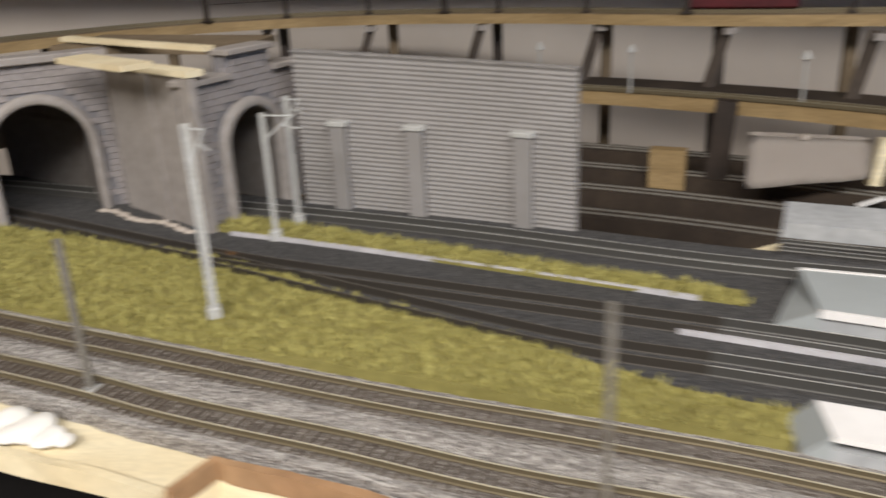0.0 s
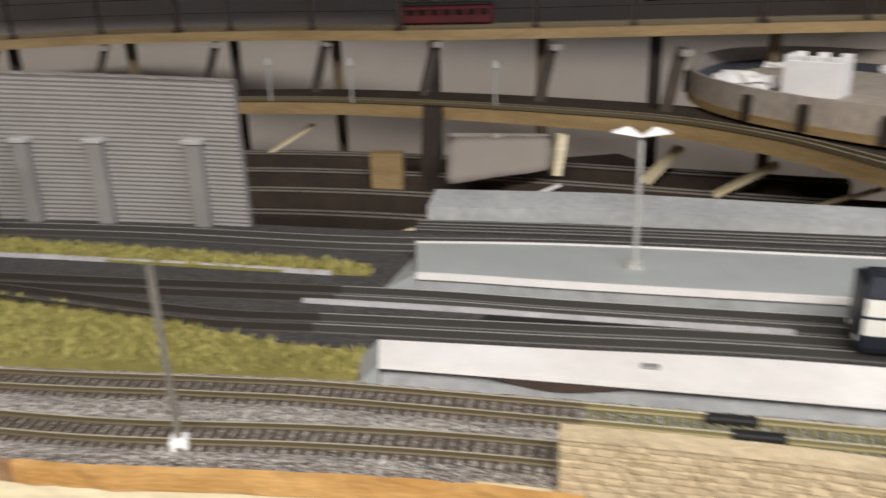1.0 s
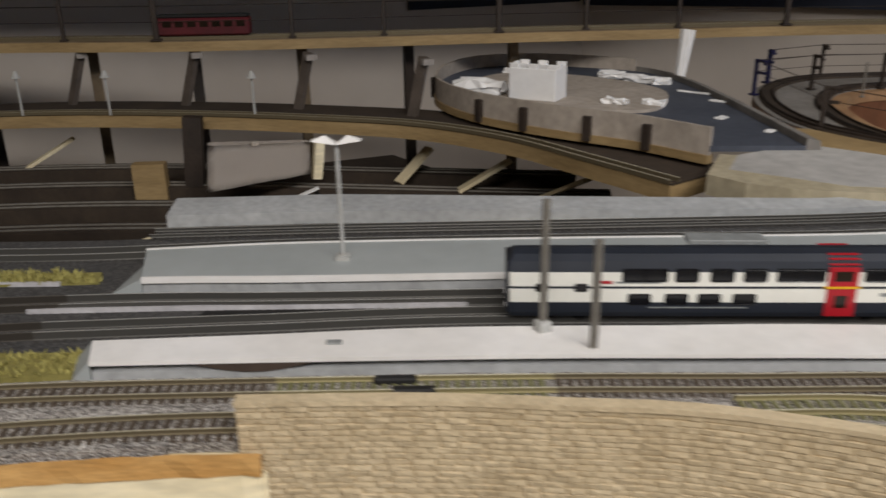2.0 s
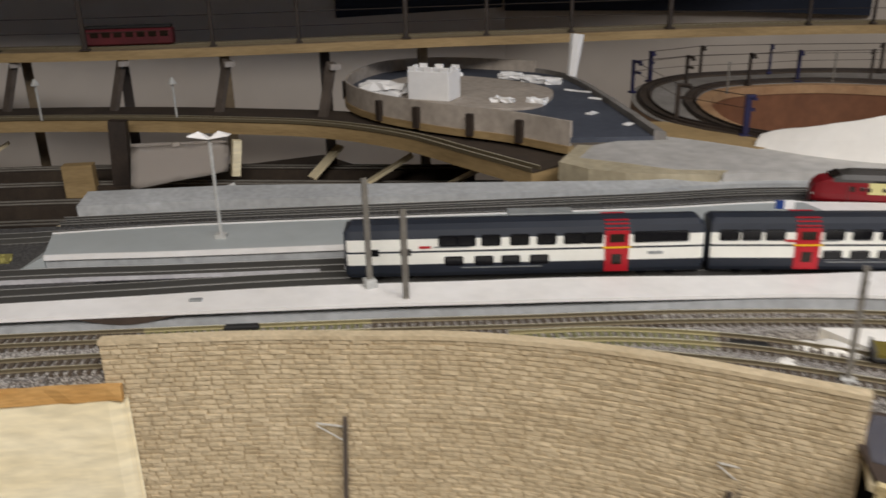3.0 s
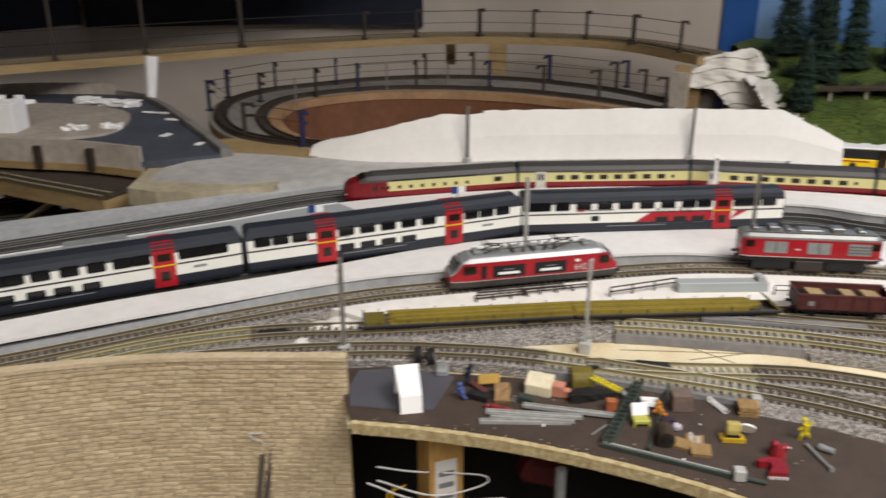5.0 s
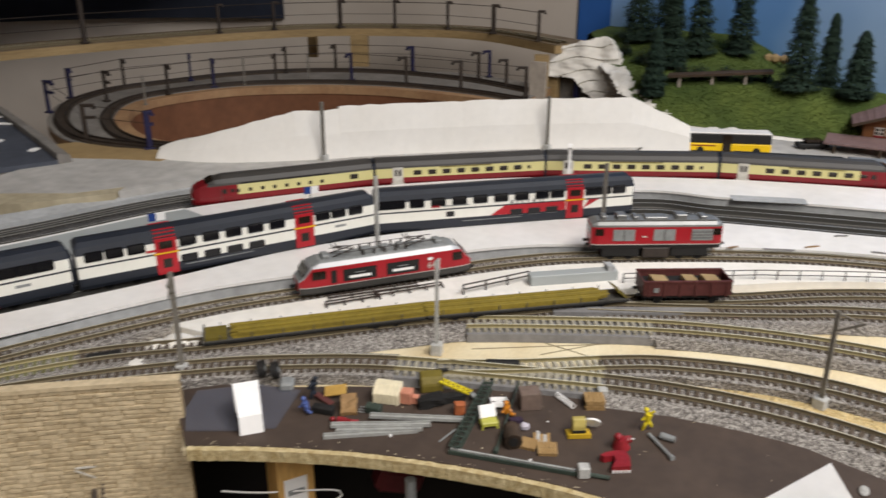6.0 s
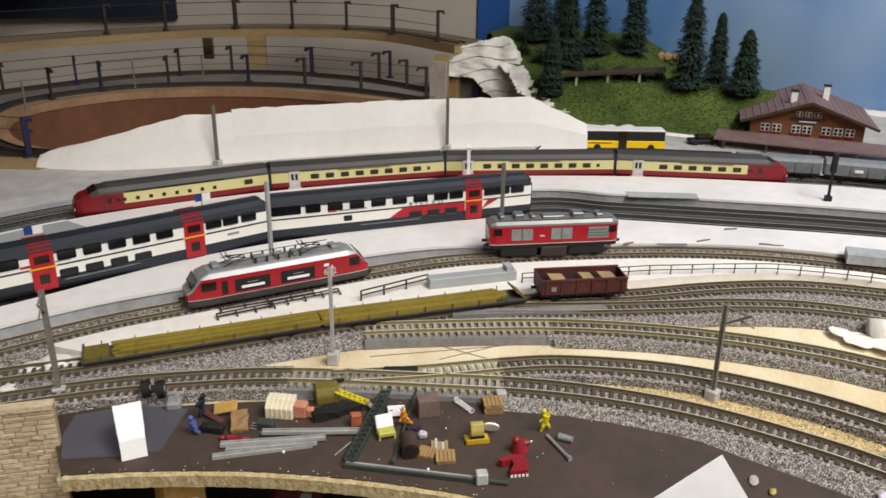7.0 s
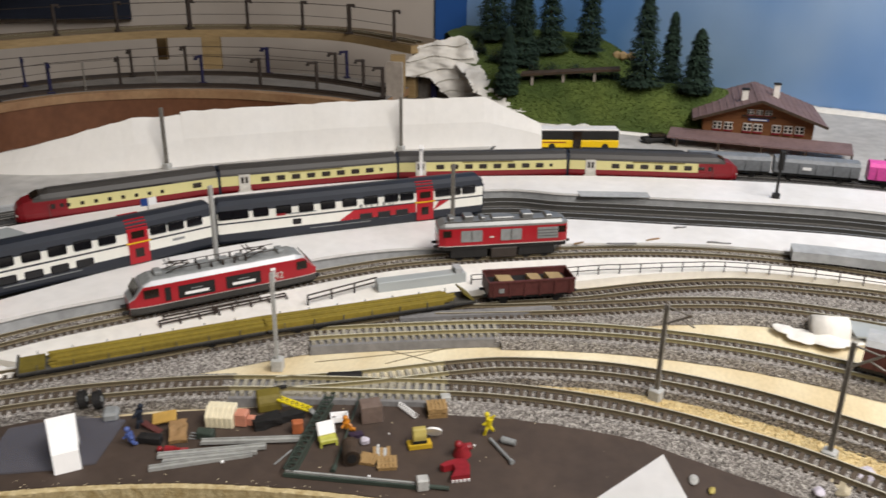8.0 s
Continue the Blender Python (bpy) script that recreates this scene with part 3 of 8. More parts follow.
def stones(name, poly, count, lo, hi, label, far=None):
    """Loose grains on the shoulders of a ballast bed."""
    verts, faces = [], []
    fr = frames(poly)
    for _ in range(int(count * 2.6)):
        p, d, n = random.choice(fr)
        a = -random.uniform(lo, hi) if random.random() < 0.5 else random.uniform(lo, far or hi)
        z = 0.0058 if hi < 0.005 else 0.0049 if abs(a) < 0.0100 else 0.0049 * max(0.0, (0.0165 - abs(a)) / 0.0065)
        q = p + n * a + d * random.uniform(-0.003, 0.003)
        s = random.uniform(0.00020, 0.00044)
        k = len(verts)
        for sx, sy, sz in ((1, 0, 0), (-1, 0, 0), (0, 1, 0), (0, -1, 0), (0, 0, 1)):
            verts.append((q.x + s * sx * random.uniform(0.6, 1.2), q.y + s * sy * random.uniform(0.6, 1.2), z + s * sz * random.uniform(0.5, 1.1)))
        faces += [(k, k + 2, k + 4), (k + 2, k + 1, k + 4), (k + 1, k + 3, k + 4), (k + 3, k, k + 4)]
    me = bpy.data.meshes.new(name)
    me.from_pydata(verts, [], faces)
    me.materials.append(M_STONE)
    tagged(new(name, me), label, "ballast", kind="stuff")


track(TEE, "main track with dark ballast carrying the express train", None, M_SILVER, ME_SLEEPD, tie_z=0.0028)
track(T_BACK, "track at the back carrying the grey wagons", M_DARKB, M_SILVER, ME_SLEEPD)
for c, v, lab in ((T_A, 0.20, "empty main track with bright rails in dark ballast"), (T_B, 0.19, "main track in dark ballast carrying the double-deck train")):
    k = next(i for i, p in enumerate(c) if p.x > v)
    track(c[:k + 1], "dull throat track in dark ballast near the tunnels", None, M_RAILD, ME_SLEEPT, tie_z=0.0027)
    track(c[k:], lab, None, M_SILVER, ME_SLEEPD, tie_z=0.0027)
c1, c2, c3 = (next(i for i, p in enumerate(T_C) if p.x > v) for v in C_BRASS + (0.50,))
track(T_C[:c1 + 1], "ballasted narrow-gauge track along the dry grass", M_BALL, M_RAIL, ME_SLEEP)
track(T_C[c1:c2 + 1], "turnout beside the platform with bright brass rails", M_BALL, M_BRASS, ME_SLEEPO)
track(T_C[c2:c3 + 1], "ballasted narrow-gauge track behind the stone wall", M_BALL, M_RAIL, ME_SLEEP)
track(T_C[c3:], "ballasted narrow-gauge track with two red locomotives", M_BALL, M_RAIL, ME_SLEEP, lo=0.0110, hi=0.0190)
track(cut(T_D, x1=0.235), "ballasted front track beside the board edge", M_BALL, M_RAIL, ME_SLEEP, lo=0.0106)
D2 = T_D[len(cut(T_D, x1=0.235)) - 1:]
i1 = next(i for i, p in enumerate(D2) if p.y < -0.118)
i2 = next(i for i, p in enumerate(D2) if p.y < -0.205)
i0 = next(i for i, p in enumerate(D2) if p.x > 0.37)
track(D2[:i0 + 1], "ballasted front track behind the stone wall", M_BALL, M_RAIL, ME_SLEEP, lo=0.0070)
track(D2[i0:i1 + 1], "ballasted front track curving past the yard", M_BALL, M_RAIL, ME_SLEEP, lo=0.0098)
track(D2[i1:i2 + 1], "turnout on a roadbed strip with bright brass rails", None, M_BRASS, ME_SLEEPG)
track(D2[i2:], "ballasted front track curving past the yard", M_BALL, M_RAIL, ME_SLEEP, hi=0.0072)
kw = next(i for i, p in enumerate(T_W) if p.x > 0.470)
track(T_W[:kw + 1], "turnout lead with bright brass rails", M_BALL, M_BRASS, ME_SLEEPO, hi=0.0090)
track(T_W[kw:], "ballasted track with the flat wagons", M_BALL, M_RAIL, ME_SLEEP, hi=0.0090)
track(T_W2, "ballasted siding curving beside the wagon track", M_BALL, M_RAIL, ME_SLEEP, lo=0.0130)
T_X = [p for p in T_X if p.y < -0.127]
i3 = next(i for i, p in enumerate(T_X) if p.y < -0.205)
track(T_X[:i3 + 1], "unballasted turnout leg with bright brass rails", None, M_BRASS, ME_SLEEPG)
track(T_X[i3:], "ballasted curved track with brass rails", M_BALL, M_BRASS, ME_SLEEP, lo=0.0118, hi=0.0092)
ky = next(i for i, p in enumerate(T_Y) if p.y < -0.200)
track(T_Y[:ky + 1], "diverging turnout leg with bright brass rails", None, M_BRASS, ME_SLEEPG)
track(T_Y[ky:], "ballasted curved track branching from the front track", M_BALL, M_RAIL, ME_SLEEP, lo=0.0092, hi=0.0080)
i4 = next(i for i, p in enumerate(D2) if p.y < -0.118)
for c, lab in ((D2[i4:i2 + 1], "grey roadbed strip under the front turnout"), (T_X[:i3 + 1], "grey roadbed strip under the turnout leg")):
    tagged(part("roadbed_strip", sweep(c, [(-0.0092, 0.0002), (0.010, 0.0002), (0.009, 0.0044), (-0.0090, 0.0044)]), M_STRIP), lab, "roadbed", "roadbed strips")
stones("loose_stones", cut(T_C, x0=0.50), 4200, 0.0050, 0.0108, "grey broken stone on the track shoulders", 0.0180)
stones("track_stones", cut(T_C, x0=0.46), 4200, 0.0, 0.0044, "grey broken stone between the rails")
stones("loose_stones", cut(T_C, x0=-0.1, x1=0.50), 5500, 0.0050, 0.0165, "grey broken stone on the track shoulders")
stones("loose_stones", cut(T_D, x0=-0.1, x1=0.225), 4500, 0.0050, 0.0104, "grey broken stone on the track shoulders")
stones("loose_stones", cut(T_D, x0=0.225, x1=0.46), 3000, 0.0050, 0.0066, "grey broken stone on the track shoulders", 0.0165)
stones("loose_stones", cut(T_D, x0=0.44, y0=-0.120), 1500, 0.0050, 0.0095, "grey broken stone on the track shoulders", 0.0165)
stones("loose_stones", D2[i2:], 4000, 0.0050, 0.0170, "grey broken stone on the track shoulders", 0.0076)
for c, near, far in ((T_W, 0.0165, 0.0090), (T_W2, 0.0130, 0.0165), (T_X[i3:], 0.0120, 0.0094), (T_Y[ky:], 0.0096, 0.0084)):
    stones("loose_stones", c, 3500, 0.0050, near, "grey broken stone on the track shoulders", far)
for x0, y0, x1, y1 in ((0.577, -0.140, 0.640, -0.232), (0.600, -0.165, 0.596, -0.215), (0.588, -0.170, 0.618, -0.195)):
    tagged(part("pencil_line", beam(bmesh.new(), (x0, y0, 0.0001), (x1, y1, 0.0001), 0.0005, 0.0003), M_PENCIL), "pencil line drawn on the bare baseboard", "pencil line", "pencil lines")

# ---- platforms ----
def ease01(f):
    f = max(0.0, min(1.0, f))
    return f * f * (3 - 2 * f)


PN_N, PN_F = [p + n * (0.0105 + 0.0075 * ease01((p.x - 0.45) / 0.10) - 0.0115 * ease01((-0.10 - p.y) / 0.10)) for p, _, n in frames(T_C)], ofs(T_B, -0.0115)
sN, sF = [p for p in PN_N if p.x > 0.206 and p.y > -0.62], [p - n * (0.0115 + 0.0110 * max(0.0, min(1.0, (0.62 - p.x) / 0.20))) for p, _, n in frames(T_B)]
sF = [p for p in sF if p.x > 0.207 and p.y > -0.64]
pn = thing("near_platform", "long white island platform with grey edge slab", "platform", kind="structure")
bm = ribbon(sN, sF, 0.0102, 0.0118)
for v in bm.verts:
    v.co.z -= 0.0030 * ease01((v.co.x - 0.42) / 0.14)
part("platform_top", bm, M_PLAT, pn, "white platform surface")
part("platform_side", ribbon([p for p in ofs(sN, 0.0010)], [p for p in ofs(sF, -0.0010)], 0.0003, 0.0072), M_PLATS, pn, "grey platform wall")
bm = bmesh.new()
a, b = sN[0], sF[0]
d = (sN[0] - sN[4]).normalized() * 0.007
vs = [bm.verts.new(v) for v in ((a.x, a.y, 0.0116), (b.x, b.y, 0.0116), (b.x + d.x, b.y + d.y, 0.0045), (a.x + d.x, a.y + d.y, 0.0045), (a.x, a.y, 0.0005), (b.x, b.y, 0.0005))]
for f in ((0, 1, 2, 3), (0, 3, 4), (1, 5, 2), (3, 2, 5, 4), (0, 4, 5, 1)):
    bm.faces.new([vs[i] for i in f])
part("ramp", bm, M_PLATG, pn, "pale grey ramp end")
PF_N, PF_F = ofs(T_A, 0.0105), ofs(TEE, -0.0125)
fN, fF = [p for p in PF_N if p.x > 0.228 and p.y > -0.64], [p for p in PF_F if p.x > 0.238 and p.y > -0.66]
iN, iF = next(i for i, p in enumerate(fN) if p.x > 0.62), next(i for i, p in enumerate(fF) if p.x > 0.63)
pf = thing("far_platform", "long platform, pale grey card at one end and white beyond", "platform", kind="structure")
part("platform_top", ribbon(fN[:iN + 1], fF[:iF + 1], 0.0102, 0.0118), M_PLATG, pf, "pale grey platform surface")
part("platform_top", ribbon(fN[iN:], fF[iF:], 0.0102, 0.0118), M_PLAT, pf, "white platform surface")
part("platform_edge", sweep(fN[:iN + 1], [(-0.0003, 0.0095), (0.0012, 0.0095), (0.0012, 0.0122), (-0.0003, 0.0122)]), M_PLAT, pf, "white edge line")
part("platform_edge", sweep(fF[:iF + 1], [(-0.0012, 0.0095), (0.0003, 0.0095), (0.0003, 0.0122), (-0.0012, 0.0122)]), M_PLAT, pf, "white edge line")
part("platform_side", ribbon([p for p in ofs(fN, 0.0010)], [p for p in ofs(fF, -0.0010)], 0.0042, 0.0102), M_PLATS, pf, "grey platform wall")
bm = bmesh.new()
a, b = fN[0], fF[0]
d = (fN[0] - fN[4]).normalized() * 0.014
vs = [bm.verts.new(v) for v in ((a.x, a.y, 0.0116), (b.x, b.y, 0.0116), (b.x + d.x * 0.1, b.y + d.y * 0.1, 0.0045), (a.x + d.x, a.y + d.y, 0.0045), (a.x, a.y, 0.004), (b.x, b.y, 0.004))]
for f in ((0, 1, 2, 3), (0, 3, 4), (1, 5, 2), (3, 2, 5, 4), (0, 4, 5, 1)):
    bm.faces.new([vs[i] for i in f])
part("ramp", bm, M_PLATG, pf, "pale grey ramp end")

# ---- white plaster strip between the locomotive track and the wagon track ----
FENCE = spl([(0.50, -0.005), (0.56, -0.058), (0.617, -0.112), (0.643, -0.137), (0.7077, -0.2310), (0.7218, -0.2553), (0.737, -0.2838), (0.7488, -0.3127), (0.757, -0.369), (0.752, -0.45), (0.725, -0.58)])
SA, SB = [p + n * (0.0085 + 0.0095 * max(0.0, min(1.0, (-0.165 - p.y) / 0.04))) for p, _, n in frames(T_W) if p.x > 0.510 and p.y > -0.55], [p for p in ofs(T_C, -0.0105) if p.x > 0.512 and p.y > -0.55]
tagged(part("plaster_strip", ribbon(SA, SB, 0.0004, (0.0056, 0.0062)), M_WHITE), "white plastered strip between two tracks", "verge", kind="structure")

# ---- road, deck and white foam behind the express track ----
ROAD_N = ofs(T_BACK, 0.017)
FOAM_B = spl([(0.700, 0.206), (0.716, 0.160), (0.751, 0.110), (0.822, 0.032), (0.880, -0.040), (0.935, -0.125), (0.943, -0.140)], 0.008)
RN = [p for p in ROAD_N if p.x > 0.625 and p.y > -0.11]
BARE_IN = [(0.640, 0.169), (0.612, 0.188), (0.597, 0.214), (0.577, 0.246), (0.606, 0.270)]
tagged(part("road", slab([(p.x, p.y) for p in RN] + [(0.975, -0.11)] + [(p.x, p.y) for p in ofs(FOAM_B, 0.012)[::-1]] + [(0.704, 0.222), (0.676, 0.264), (0.640, 0.272)] + BARE_IN[::-1], 0.0006, 0.0135), M_ROAD), "pale grey road and forecourt deck behind the tracks", "road", kind="structure")
tagged(part("road_board", slab(BARE_IN + [(0.598, 0.278), (0.558, 0.244), (0.565, 0.219), (0.580, 0.199), (0.593, 0.188), (0.614, 0.173), (0.627, 0.165)], 0.0006, 0.0133), M_TANB), "bare tan wooden edge of the road board", "board", kind="structure")
FC = [p for p in ROAD_N if -0.66 < p.y < -0.10]
tagged(part("forecourt", slab([(p.x, p.y) for p in FC] + [(1.305, -0.66), (1.305, -0.02), (0.97, -0.085)], 0.0006, 0.0040), M_ROAD), "pale grey station forecourt", "road", kind="structure")
def back_strip(a, b):
    return [p + n * (a + (b - a) * max(0.0, min(1.0, (p.x - 0.33) / 0.25))) for p, _, n in frames(T_BACK) if p.x < 0.70]


tagged(part("back_platform", ribbon(back_strip(0.026, 0.014), back_strip(0.050, 0.0245), 0.0005, (0.0075, 0.010)), M_PLATS), "pale grey sloped strip behind the back track", "platform", kind="structure")


def foam(poly, h0, h1, label, base=0.012):
    """A slab of polystyrene with a torn upper edge."""
    bm = bmesh.new()
    rings = []
    n = len(poly)
    for i, (p, d, nn) in enumerate(frames(poly)):
        h = h0(i / (n - 1), p.y) + random.uniform(-0.0006, 0.0006)
        rings.append([bm.verts.new(p + nn * o + Vector((0, 0, z))) for o, z in ((0, base), (0.004 + random.uniform(-.0001, .0001), 0.0135 + h * 0.5), (0.009, 0.0135 + h), (0.024, 0.0135 + h * h1), (0.03, base))])
    for r0, r1 in zip(rings, rings[1:]):
        for k in range(5):
            bm.faces.new((r0[k], r0[(k + 1) % 5], r1[(k + 1) % 5], r1[k]))
    bm.faces.new(rings[0])
    bm.faces.new(rings[-1][::-1])
    return tagged(part("foam_slab", bm, M_FOAM), label, "foam block", "foam slabs")


k = next(i for i, p in enumerate(FOAM_B) if p.x > 0.775)
foam(FOAM_B[:k + 1], lambda f, y: 0.008 + 0.029 * min(1, f * 1.35) ** 0.9, 0.9, "white polystyrene slab with a torn sloping end")
FOAM_R = spl([(0.765, 0.094), (0.822, 0.032), (0.880, -0.040), (0.935, -0.125), (0.943, -0.140), (0.946, -0.146)], 0.008)
foam([p for p in FOAM_R if p.x > 0.775], lambda f, y: 0.0395 if y > -0.104 else 0.0395 - 0.55 * (-0.104 - y), 0.9, "white polystyrene slab behind the road", 0.0030)

# ---- ramps and decks in the background ----
def deck(name, poly, w0, w1, z0, z1, m_top, m_edge, label):
    d = thing(name, label, "deck", kind="structure")
    part("deck_board", sweep(poly, [(-w0, z0), (w1, z0), (w1, z1), (-w0, z1)]), m_edge, d)
    part("deck_surface", sweep(poly, [(-w0 + 0.001, z1 - 0.0005), (w1, z1 - 0.0005), (w1, z1 + 0.001), (-w0 + 0.001, z1 + 0.001)]), m_top, d)
    for c in (-0.0045, 0.0045):
        part("rail", sweep(poly, [(c - 0.0006, z1 + 0.001), (c + 0.0006, z1 + 0.001), (c + 0.0006, z1 + 0.004), (c - 0.0006, z1 + 0.004)]), M_RAIL, d)
    return d


TOP = spl([(-0.42, 0.60), (-0.33, 0.70), (-0.20, 0.80), (-0.02, 0.835), (0.158, 0.790), (0.306, 0.715), (0.456, 0.660), (0.641, 0.602), (0.749, 0.562), (0.879, 0.518), (1.012, 0.458), (1.125, 0.382), (1.190, 0.27), (1.20, 0.17), (1.145, 0.05)], 0.012)
deck("upper_line", TOP, 0.012, 0.040, 0.050, 0.059, M_PINE_D, M_PINE, "curved wooden upper ramp with a single track and posts")
MID = spl([(-0.45, 0.86), (-0.15, 0.80), (0.152, 0.722), (0.303, 0.645), (0.42, 0.558), (0.481, 0.499), (0.522, 0.422), (0.540, 0.345), (0.556, 0.27)], 0.012)
deck("middle_line", MID, 0.004, 0.060, -0.011, 0.000, M_DARKG, M_PINE, "curved wooden ramp with dark track bed")
BED_OUT = spl([(0.728, 0.222), (0.718, 0.262), (0.715, 0.305), (0.729, 0.349), (0.760, 0.400), (0.808, 0.446), (0.875, 0.465), (0.952, 0.443), (1.008, 0.420), (1.062, 0.377), (1.100, 0.323), (1.123, 0.252), (1.124, 0.155), (1.10, 0.07)], 0.01)
BED_IN = spl([(0.735, 0.222), (0.729, 0.255), (0.740, 0.298), (0.763, 0.338), (0.785, 0.366), (0.821, 0.395), (0.861, 0.408), (0.911, 0.399), (0.962, 0.374), (1.004, 0.330), (1.036, 0.275), (1.057, 0.209), (1.062, 0.121), (1.05, 0.05)], 0.01)
helix = thing("helix_turn", "curved helix deck with two dark tracks and wire posts", "deck", kind="structure")
rim_in, rim_out = ofs(BED_IN, -0.007), [p + n * (0.012 + 0.026 * max(0.0, min(1.0, (0.28 - p.y) / 0.08)) * (p.x > 1.0)) for p, _, n in frames(BED_OUT)]
part("deck_board", ribbon(rim_in, rim_out, 0.004, 0.0122), M_LIP, helix)
part("deck_surface", ribbon(ofs(BED_IN, -0.0065), rim_out, 0.0122, 0.0130), M_HELIX, helix, "grey painted deck surface")
for bed, width in ((BED_OUT, 0.015), (BED_IN, 0.012)):
    track_bed = part("track_bed", sweep(bed, [(-width / 2, 0.0128), (width / 2, 0.0128), (width / 2 - 0.001, 0.0146), (-width / 2 + 0.001, 0.0146)], wob=0.0002), M_DARKG, helix, "dark track bed")
    for c in (-0.0045, 0.0045):
        part("rail", sweep(bed, [(c - 0.0005, 0.0145), (c + 0.0005, 0.0145), (c + 0.0005, 0.0164), (c - 0.0005, 0.0164)]), M_DPOST, track_bed)
INNER = ofs(BED_IN, -0.018)
tagged(part("helix_wall", sweep(INNER, [(0, -0.10), (0.003, -0.10), (0.003, 0.004), (0, 0.004)]), M_HARD), "brown hardboard wall inside the helix", "panel", kind="structure")
tagged(part("helix_lip", sweep(INNER, [(-0.001, 0.0042), (0.0105, 0.0042), (0.0105, 0.0124), (-0.001, 0.0124)]), M_LIP), "pale wooden lip of the helix", "deck", kind="structure")
tagged(part("pit_panel", slab([(0.72, 0.20), (0.80, 0.12), (1.02, 0.0), (1.05, 0.2), (0.9, 0.35), (0.76, 0.33)], -0.12, -0.10), M_HARD), "brown board in the helix pit", "panel", kind="structure")


def line_post(x, y, z, h, m, r=0.0016, arm=0.0, ang=0.0, rung=0.0, label="dark post carrying the line wire"):
    """A square-cut post with a foot, and where it has one a short arm at its head and a rung lower down."""
    t = thing("wire_post", label, "post", pose(x, y, z, 0, 0, ang), "wire posts")
    part("post", B(-r, r, -r * 0.7, r * 0.7, 0.0012, h, bevel=r * 0.3), m, t)
    part("foot", B(-r * 1.9, r * 1.9, -r * 1.6, r * 1.6, 0, 0.0016, bevel=0.0003), m, t)
    if arm:
        part("arm", B(-arm, r, -r * 0.8, r * 0.8, h - 0.0026, h, bevel=0.0004), m, t)
        part("clip", B(-arm - 0.001, -arm + 0.002, -r, r, h - 0.0042, h - 0.0026), m, t)
    if rung:
        part("rung", B(-arm, r, -r * 0.6, r * 0.6, rung, rung + 0.0022), m, t)
    return t


UPPER = ((-0.150, 0.806), (-0.074, 0.823), (0.009, 0.824), (0.086, 0.805), (0.138, 0.788), (0.217, 0.752), (0.297, 0.709), (0.416, 0.664), (0.499, 0.637), (0.606, 0.604), (0.688, 0.576), (0.775, 0.544), (0.880, 0.508), (1.020, 0.443), (1.079, 0.408), (1.139, 0.351), (1.172, 0.290), (1.193, 0.225), (1.187, 0.158), (1.151, 0.083))
for k, (x, y) in enumerate(UPPER):
    far = x > 1.0
    line_post(x, y, 0.0600, 0.034 if far else 0.062, M_DPOST, 0.0018 if k % 3 else 0.0026, 0.007 if far else 0.0, 160 if y > 0.2 else 110)
lw = thing("line_wire", "thin wires strung between the upper posts", "wire", group="line wires")
for (x0, y0), (x1, y1) in zip(UPPER, UPPER[1:]):
    for z0, r in ((0.0915, 0.00045), (0.0770, 0.0003)):
        part("wire_span", rod(bmesh.new(), (x0, y0, z0), (x1, y1, z0), r, n=4), M_DPOST, lw)
for k in range(8, len(TOP) - 2, 9):
    q = ofs(TOP, 0.03)[k]
    if q.x > 0.70:
        continue
    t = thing("deck_prop", "dark upright propping the upper ramp", "prop", group="deck props")
    part("upright", B(q.x - 0.005, q.x + 0.005, q.y - 0.003, q.y + 0.003, -0.40, 0.050), M_DPOST if k % 2 else M_PINE_D, t)
FRONT_ROW = ((0.720, 0.234), (0.711, 0.300), (0.765, 0.424), (0.829, 0.420), (0.889, 0.396), (0.943, 0.383), (1.006, 0.347), (1.055, 0.275), (1.065, 0.206), (1.072, 0.139), (1.071, 0.060))
BACK_ROW = ((0.820, 0.464), (0.891, 0.467), (0.958, 0.434), (1.055, 0.373), (1.103, 0.334), (1.138, 0.243), (1.137, 0.151), (1.155, 0.146), (1.106, 0.100))
for row, arms in ((FRONT_ROW, 0.010), (BACK_ROW, 0.009)):
    for k, (x, y) in enumerate(row):
        blue = k in (0, 2, 5, 7)
        line_post(x, y, 0.0135, 0.0315, M_BLUE if blue else M_DPOST, 0.0024 if k in (0, 5) else 0.0018, 0.005 if k == 0 else arms, math.degrees(math.atan2(y - 0.20, x - 0.90)) - 25, 0.019 if x < 0.85 else 0.0, "dark post with a short arm on the helix deck")
for x, y in ((0.837, 0.372), (0.970, 0.362), (1.030, 0.318)):
    line_post(x, y, 0.0135, 0.030, M_MAST, 0.0009, label="thin grey post on the helix deck")
lw = thing("line_wire", "thin wires strung round the helix", "wire", group="line wires")
for row, heights in ((FRONT_ROW, ((0.0440, 0.00035), (0.0345, 0.00025))), (BACK_ROW[:7], ((0.0445, 0.00035), (0.0350, 0.00025)))):
    for (x0, y0), (x1, y1) in zip(row, row[1:]):
        for z0, r in heights:
            part("wire_span", rod(bmesh.new(), (x0, y0, z0), (x1, y1, z0), r, n=4), M_DPOST, lw)
for x, y, w in ((1.17, 0.33, 0.022), (1.20, 0.43, 0.012), (1.13, 0.06, 0.016)):
    tagged(part("wood_block", boxm(pose(x - 0.02, y, 0.012, 0, 0, 25), 0.010, w, 0.040), M_PINE), "pale wooden block under the upper ramp", "block", "wood blocks")

